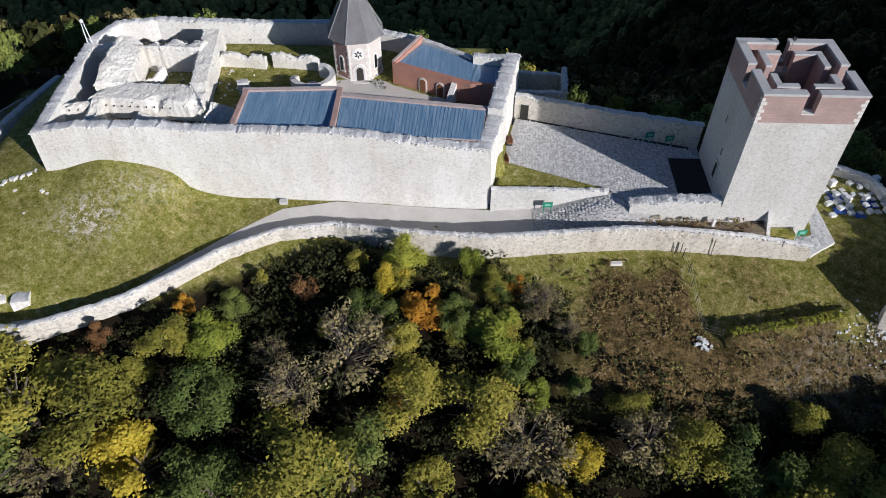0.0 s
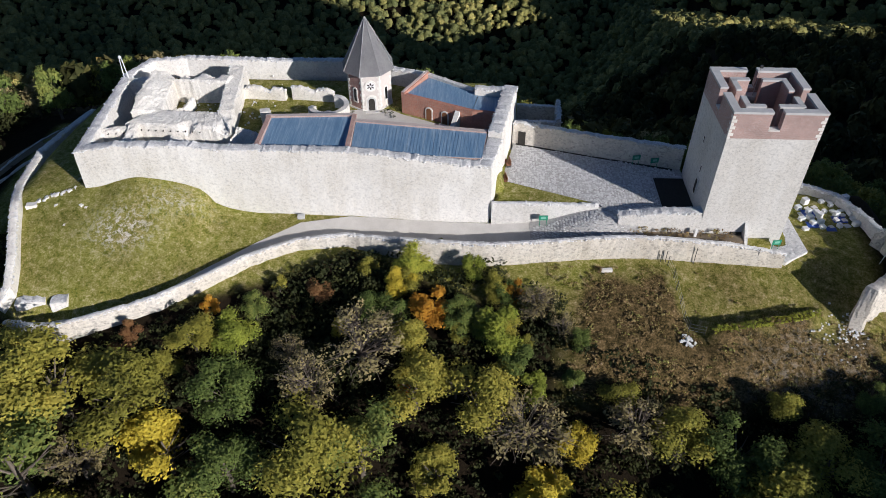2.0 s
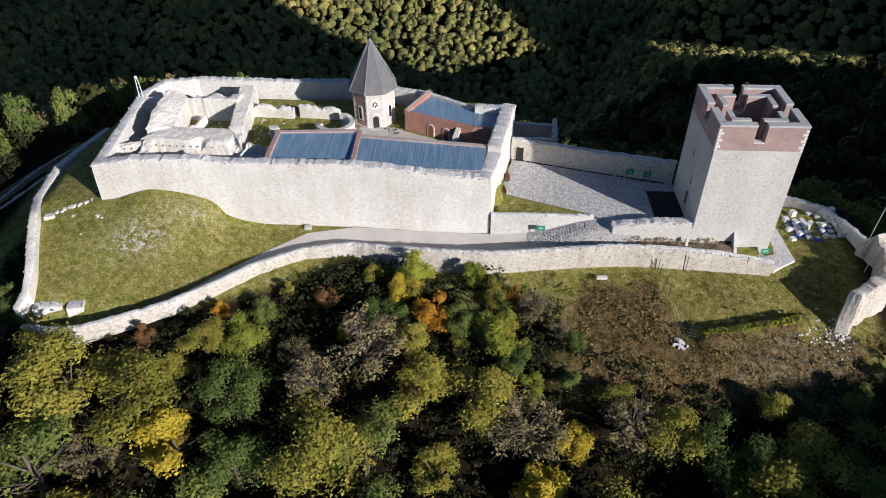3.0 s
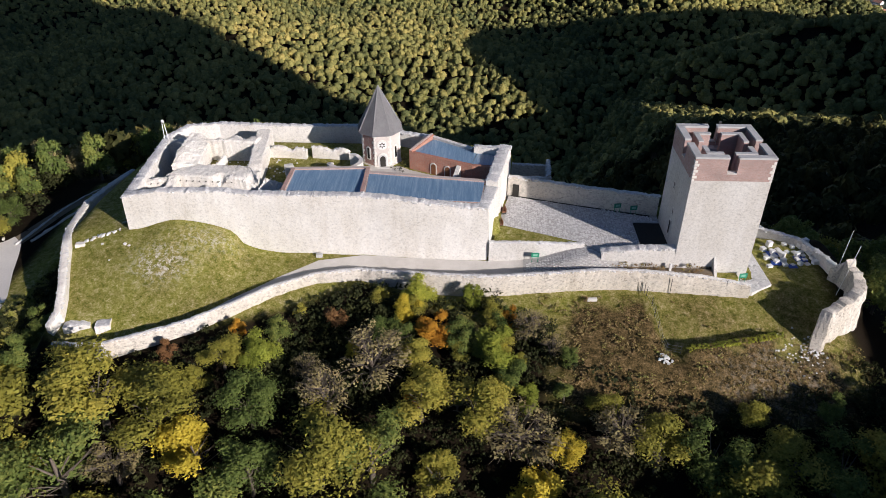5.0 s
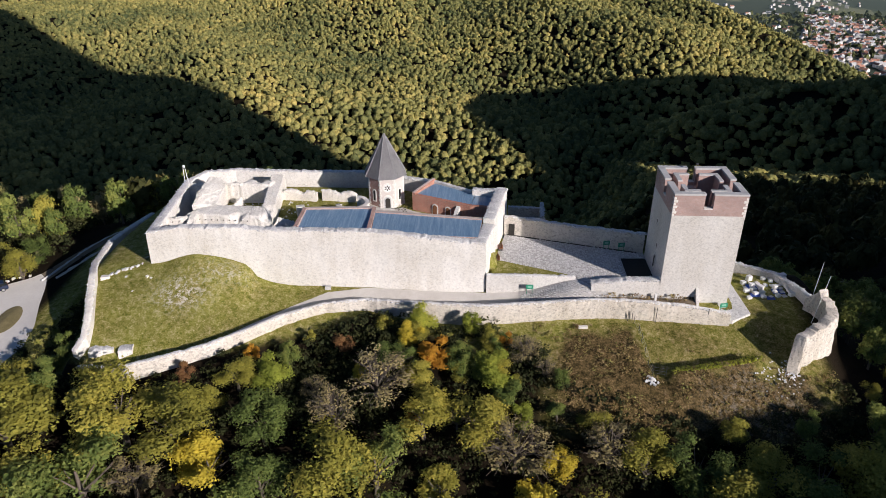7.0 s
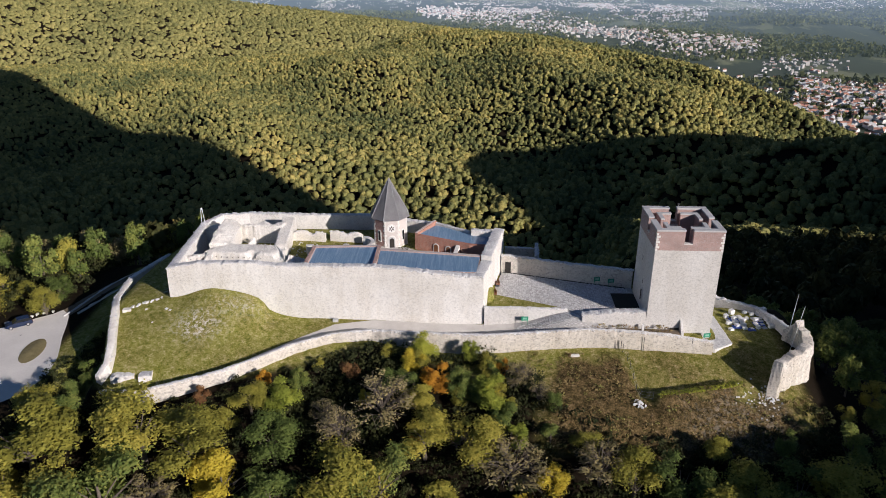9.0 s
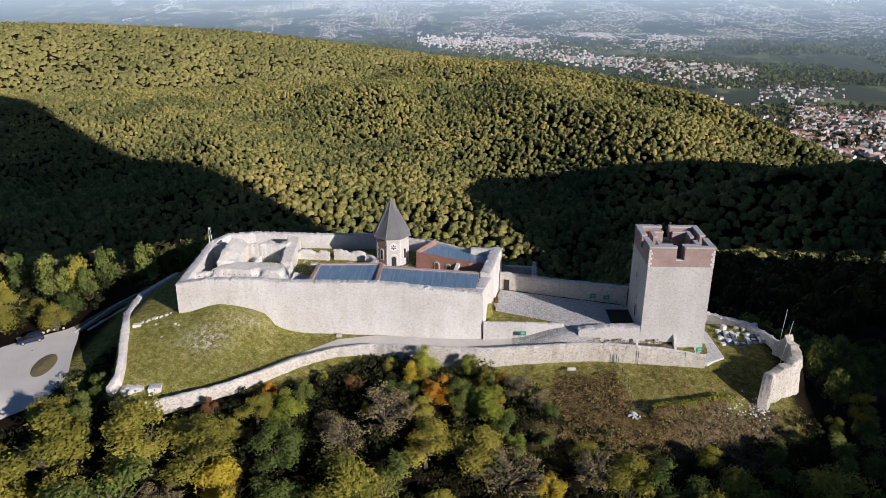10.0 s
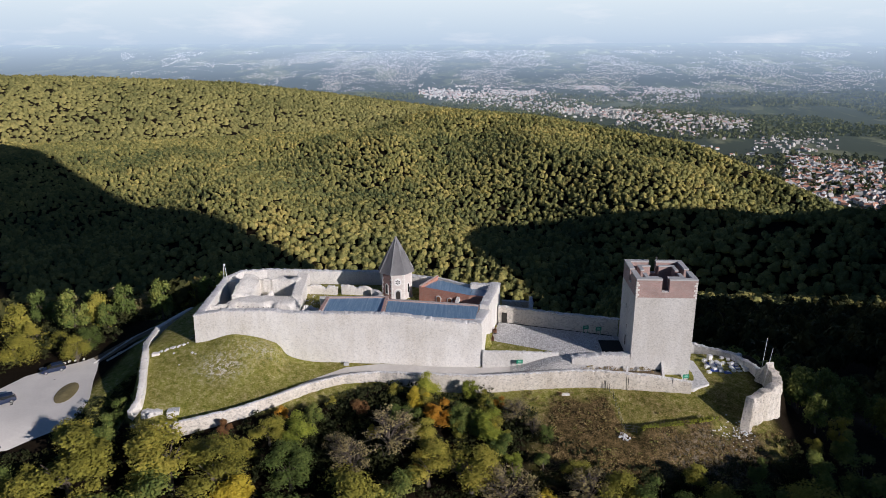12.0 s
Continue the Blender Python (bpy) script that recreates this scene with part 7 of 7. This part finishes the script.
def spray_crown(rng, sprays, size, lobes=5):
    """A far tree: triangular leaf sprays over a few rounded lobes of a unit crown."""
    d = rng.normal(size=(lobes, 3))
    d[:, 2] = np.abs(d[:, 2])
    d /= np.linalg.norm(d, axis=1)[:, None]
    mid = np.concatenate((d * rng.uniform(0.22, 0.5, lobes)[:, None], ((0, 0, 0.55),)))
    which = rng.integers(0, lobes + 1, sprays)
    o = rng.normal(size=(sprays, 3))
    o[:, 2] = np.abs(o[:, 2]) * 1.1 - 0.3
    o /= np.linalg.norm(o, axis=1)[:, None]
    pos = mid[which] + o * rng.uniform(0.42, 0.58, sprays)[:, None]
    n = o + rng.normal(size=(sprays, 3)) * 0.24
    n /= np.linalg.norm(n, axis=1)[:, None]
    u = np.cross(n, rng.normal(size=(sprays, 3)))
    u /= np.linalg.norm(u, axis=1)[:, None] + 1e-9
    w = np.cross(n, u)
    s = size * rng.uniform(0.7, 1.3, sprays)[:, None]
    return np.stack((pos - u * s - w * s * 0.5, pos + u * s - w * s * 0.5, pos + w * s), 1).reshape(-1, 3)


def woods(name, label, count, ymin, ymax, rmin, rmax, sprays, size, seed, wide=0.80, lift=2.0, material=None, groves=None, keep_off=False, canopy=None):
    """A wood of many crowns, each with a tone of its own."""
    rng = np.random.default_rng(seed)
    shapes = []
    for _ in range(12):
        v = spray_crown(rng, sprays, size)
        f = np.arange(len(v)).reshape(-1, 3)
        if canopy:
            cv, cf = lumpy_crown(rng, *canopy)
            f = np.concatenate((f, cf + len(v)))
            v = np.concatenate((v, cv * 0.84 + np.array((0, 0, 0.12))))
        shapes.append((v, f))
    y = np.sqrt(rng.uniform((ymin + 90) ** 2, (ymax + 90) ** 2, count)) - 90
    x = rng.uniform(-1, 1, count) * wide * (y + 100)
    inview = np.abs(x) < 0.70 * (y + 58) + 24
    x, y = x[inview], y[inview]
    if groves is not None:
        keep = np.array([noise.noise((p * 0.004, q * 0.003, 2.0)) > groves and (math.hypot(p, q) > 1950 or p > 150) for p, q in zip(x, y)])
        x, y = x[keep], y[keep]
    else:
        edge = np.interp(x, (60, 100, 284, 346, 402, 560), (1110, 1110, 900, 775, 660, 550))
        left = np.interp(x, (-700, -500, -180, -60, 60), (1000, 1060, 1130, 1150, 1110)) + 35
        keep = np.where(x < 60, (y < left) | (y > 1240) | (x < -320), y < edge)
        x, y = x[keep], y[keep]
    if keep_off:
        keep = (np.abs(x) > 66) | (y > 93)
        x, y = x[keep], y[keep]
    z = heights(x, y) + rng.uniform(-1.0, 2.5 if ymin < 500 else 1.0, len(x))
    count = len(x)
    r, tone, which = rng.uniform(rmin, rmax, count), rng.beta(1.1, 1.3, count), rng.integers(0, 12, count)
    V, T, F, off = [], [], [], 0
    for k, (v, f) in enumerate(shapes):
        sel = np.where(which == k)[0]
        a = rng.uniform(0, 2 * math.pi, len(sel))
        ca, sa, rr = np.cos(a)[:, None], np.sin(a)[:, None], r[sel][:, None]
        sx, sz = rng.uniform(0.72, 1.35, (len(sel), 1)), rng.uniform(0.72, 1.3, (len(sel), 1)) * (0.95 if canopy else 1.25)
        V.append(np.stack((x[sel][:, None] + rr * (v[:, 0] * sx * ca - v[:, 1] * sa), y[sel][:, None] + rr * (v[:, 0] * sx * sa + v[:, 1] * ca), z[sel][:, None] + lift + rr * v[:, 2] * sz), 2).reshape(-1, 3))
        jit = rng.uniform(-0.2, 0.2, (len(sel), sprays))
        jit = np.concatenate((np.repeat(jit, 3, axis=1), np.zeros((len(sel), len(v) - 3 * sprays)) - 0.08), 1)
        T.append((tone[sel][:, None] + jit).ravel())
        F.append((f[None] + (np.arange(len(sel)) * len(v))[:, None, None]).reshape(-1, 3) + off)
        off += len(sel) * len(v)
    me = mesh_np(name, np.concatenate(V), np.concatenate(F), material or FOREST)
    if canopy:
        me.shade_smooth()
    return tagged(new(name, tinted(me, np.concatenate(T))), label, "forest", kind="stuff")


woods("near_woods", "dense broadleaf woods falling away behind the castle, shade put into the leaf colour", 2300, 96, 330, 2.6, 4.6, 190, 0.21, 5, 0.78, 2.5, LEAF_SHADED, None, True)
woods("valley_woods", "broadleaf woods at the valley's foot turning yellow and green", 13000, 310, 640, 2.6, 5.2, 34, 0.24, 6, canopy=(3, 8))
woods("hill_forest", "wooded hillside across the valley turning yellow and green", 44000, 620, 1190, 2.2, 4.4, 14, 0.32, 8, canopy=(2, 7))
woods("far_forest", "far wooded hills with haze put into the leaf colour", 46000, 1150, 1830, 5.0, 8.6, 3, 0.3, 7, 0.72, -2.2, FOREST_HAZED, canopy=(2, 6))


# ---- the town on the plain ----
def town(name, label, count, near, far, az0, az1, size, seed, thr, blocks=0.0, line=None):
    """Houses with gable roofs, too small to pick apart."""
    rng = np.random.default_rng(seed)
    V, F, M, off, made = [], [], [], 0, 0
    while made < count:
        d, az = math.sqrt(rng.uniform(near ** 2, far ** 2)), math.radians(rng.uniform(az0, az1))
        if line:
            f = rng.uniform(0, len(line) - 1.001)
            (a0, d0), (a1, d1) = line[int(f)], line[int(f) + 1]
            g = f - int(f)
            az, d = math.radians(a0 + (a1 - a0) * g + rng.normal(0, 0.55)), d0 + (d1 - d0) * g + rng.normal(0, 95)
        x, y = d * math.sin(az), d * math.cos(az) - 54
        if noise.noise((x * 0.0045, y * 0.0028, seed * 1.7)) + 0.5 * noise.noise((x * 0.02, y * 0.012, seed)) < thr:
            if rng.uniform() > 0.03:
                continue
        z = height(x, y)
        a = rng.uniform(0, math.pi)
        block = rng.uniform() < blocks
        w, l = size * rng.uniform(0.7, 1.2), size * rng.uniform(0.9, 1.7)
        h = size * (rng.uniform(1.0, 2.0) if block else rng.uniform(0.4, 0.65))
        g = 0.02 if block else 0.35
        ca, sa = math.cos(a), math.sin(a)
        loc = [(-l, -w, 0), (l, -w, 0), (l, w, 0), (-l, w, 0), (-l, -w, h * 2), (l, -w, h * 2), (l, w, h * 2), (-l, w, h * 2), (-l * 0.98, 0, (h + g * size) * 2), (l * 0.98, 0, (h + g * size) * 2)]
        V += [(x + 0.5 * (px * ca - py * sa), y + 0.5 * (px * sa + py * ca), z + 0.5 * pz) for px, py, pz in loc]
        red = 0 if block else (1 if rng.uniform() < 0.5 else 2)
        for f, m in (((0, 1, 5, 4), 0), ((1, 2, 6, 5), 0), ((2, 3, 7, 6), 0), ((3, 0, 4, 7), 0), ((4, 5, 9, 8), red), ((6, 7, 8, 9), red), ((5, 6, 9, 9), 0), ((7, 4, 8, 8), 0)):
            q = list(f) if f[2] != f[3] else list(f[:3])
            F.append([off + i for i in q])
            M.append(m)
        off += 10
        made += 1
    me = bpy.data.meshes.new(name)
    me.from_pydata(V, [], F)
    for m in (HOUSE_F, ROOF_F, HOUSE_F) if near > 1500 else (HOUSE, ROOFTILE, COPING):
        me.materials.append(m)
    me.polygons.foreach_set("material_index", np.array(M, np.int32))
    return tagged(new(name, me), label, "town", kind="stuff")


woods("plain_woods", "dark woods and groves scattered over the plain", 22000, 1000, 2800, 3.2, 6.0, 8, 0.7, 17, 0.72, 1.0, GROVE_F, -0.22)
town("town", "pale houses with red roofs at the foot of the hills", 1000, 960, 1560, 23.5, 38, 7.0, 3, -0.05)
town("town", "scattered pale houses along the wooded valley", 160, 1150, 1700, 16, 25, 6.0, 9, 0.12)
town("town", "suburb of pale houses strung along a wooded ridge", 1300, 2050, 2520, 1, 20, 7.0, 4, -2.0, 0.0, ((-4.5, 2950), (-1, 2760), (3.5, 2560), (8.2, 2350), (12.7, 2120), (16.6, 1980), (20.4, 2090)))
town("town", "small white suburb in a fold of the plain", 130, 2050, 2450, -6, 4, 4.4, 11, -2.0, 0.08, ((21.0, 1800), (24.0, 1780), (26.0, 1850)))
town("town", "red-roofed district on the edge of the plain", 1500, 2700, 3200, -2, 17, 4.2, 6, 0.04)
town("town", "city spread over the plain in the distance", 12000, 2950, 4500, -27, 36, 2.7, 5, 0.0, 0.05)


def sky_backdrop():
    bm = bmesh.new()
    rows = []
    for z in (-200, 0, 60, 160, 320, 520, 800):
        rows.append([bm.verts.new((4880 * math.sin(a), 4880 * math.cos(a) - 54, z)) for a in np.radians(np.linspace(-52, 52, 40))])
    for a, b in zip(rows, rows[1:]):
        for i in range(39):
            bm.faces.new((a[i], a[i + 1], b[i + 1], b[i]))
    solo("backdrop", bm, SKYDROP, "pale hazy sky with thin cloud over the plain", "sky", kind="structure")


sky_backdrop()
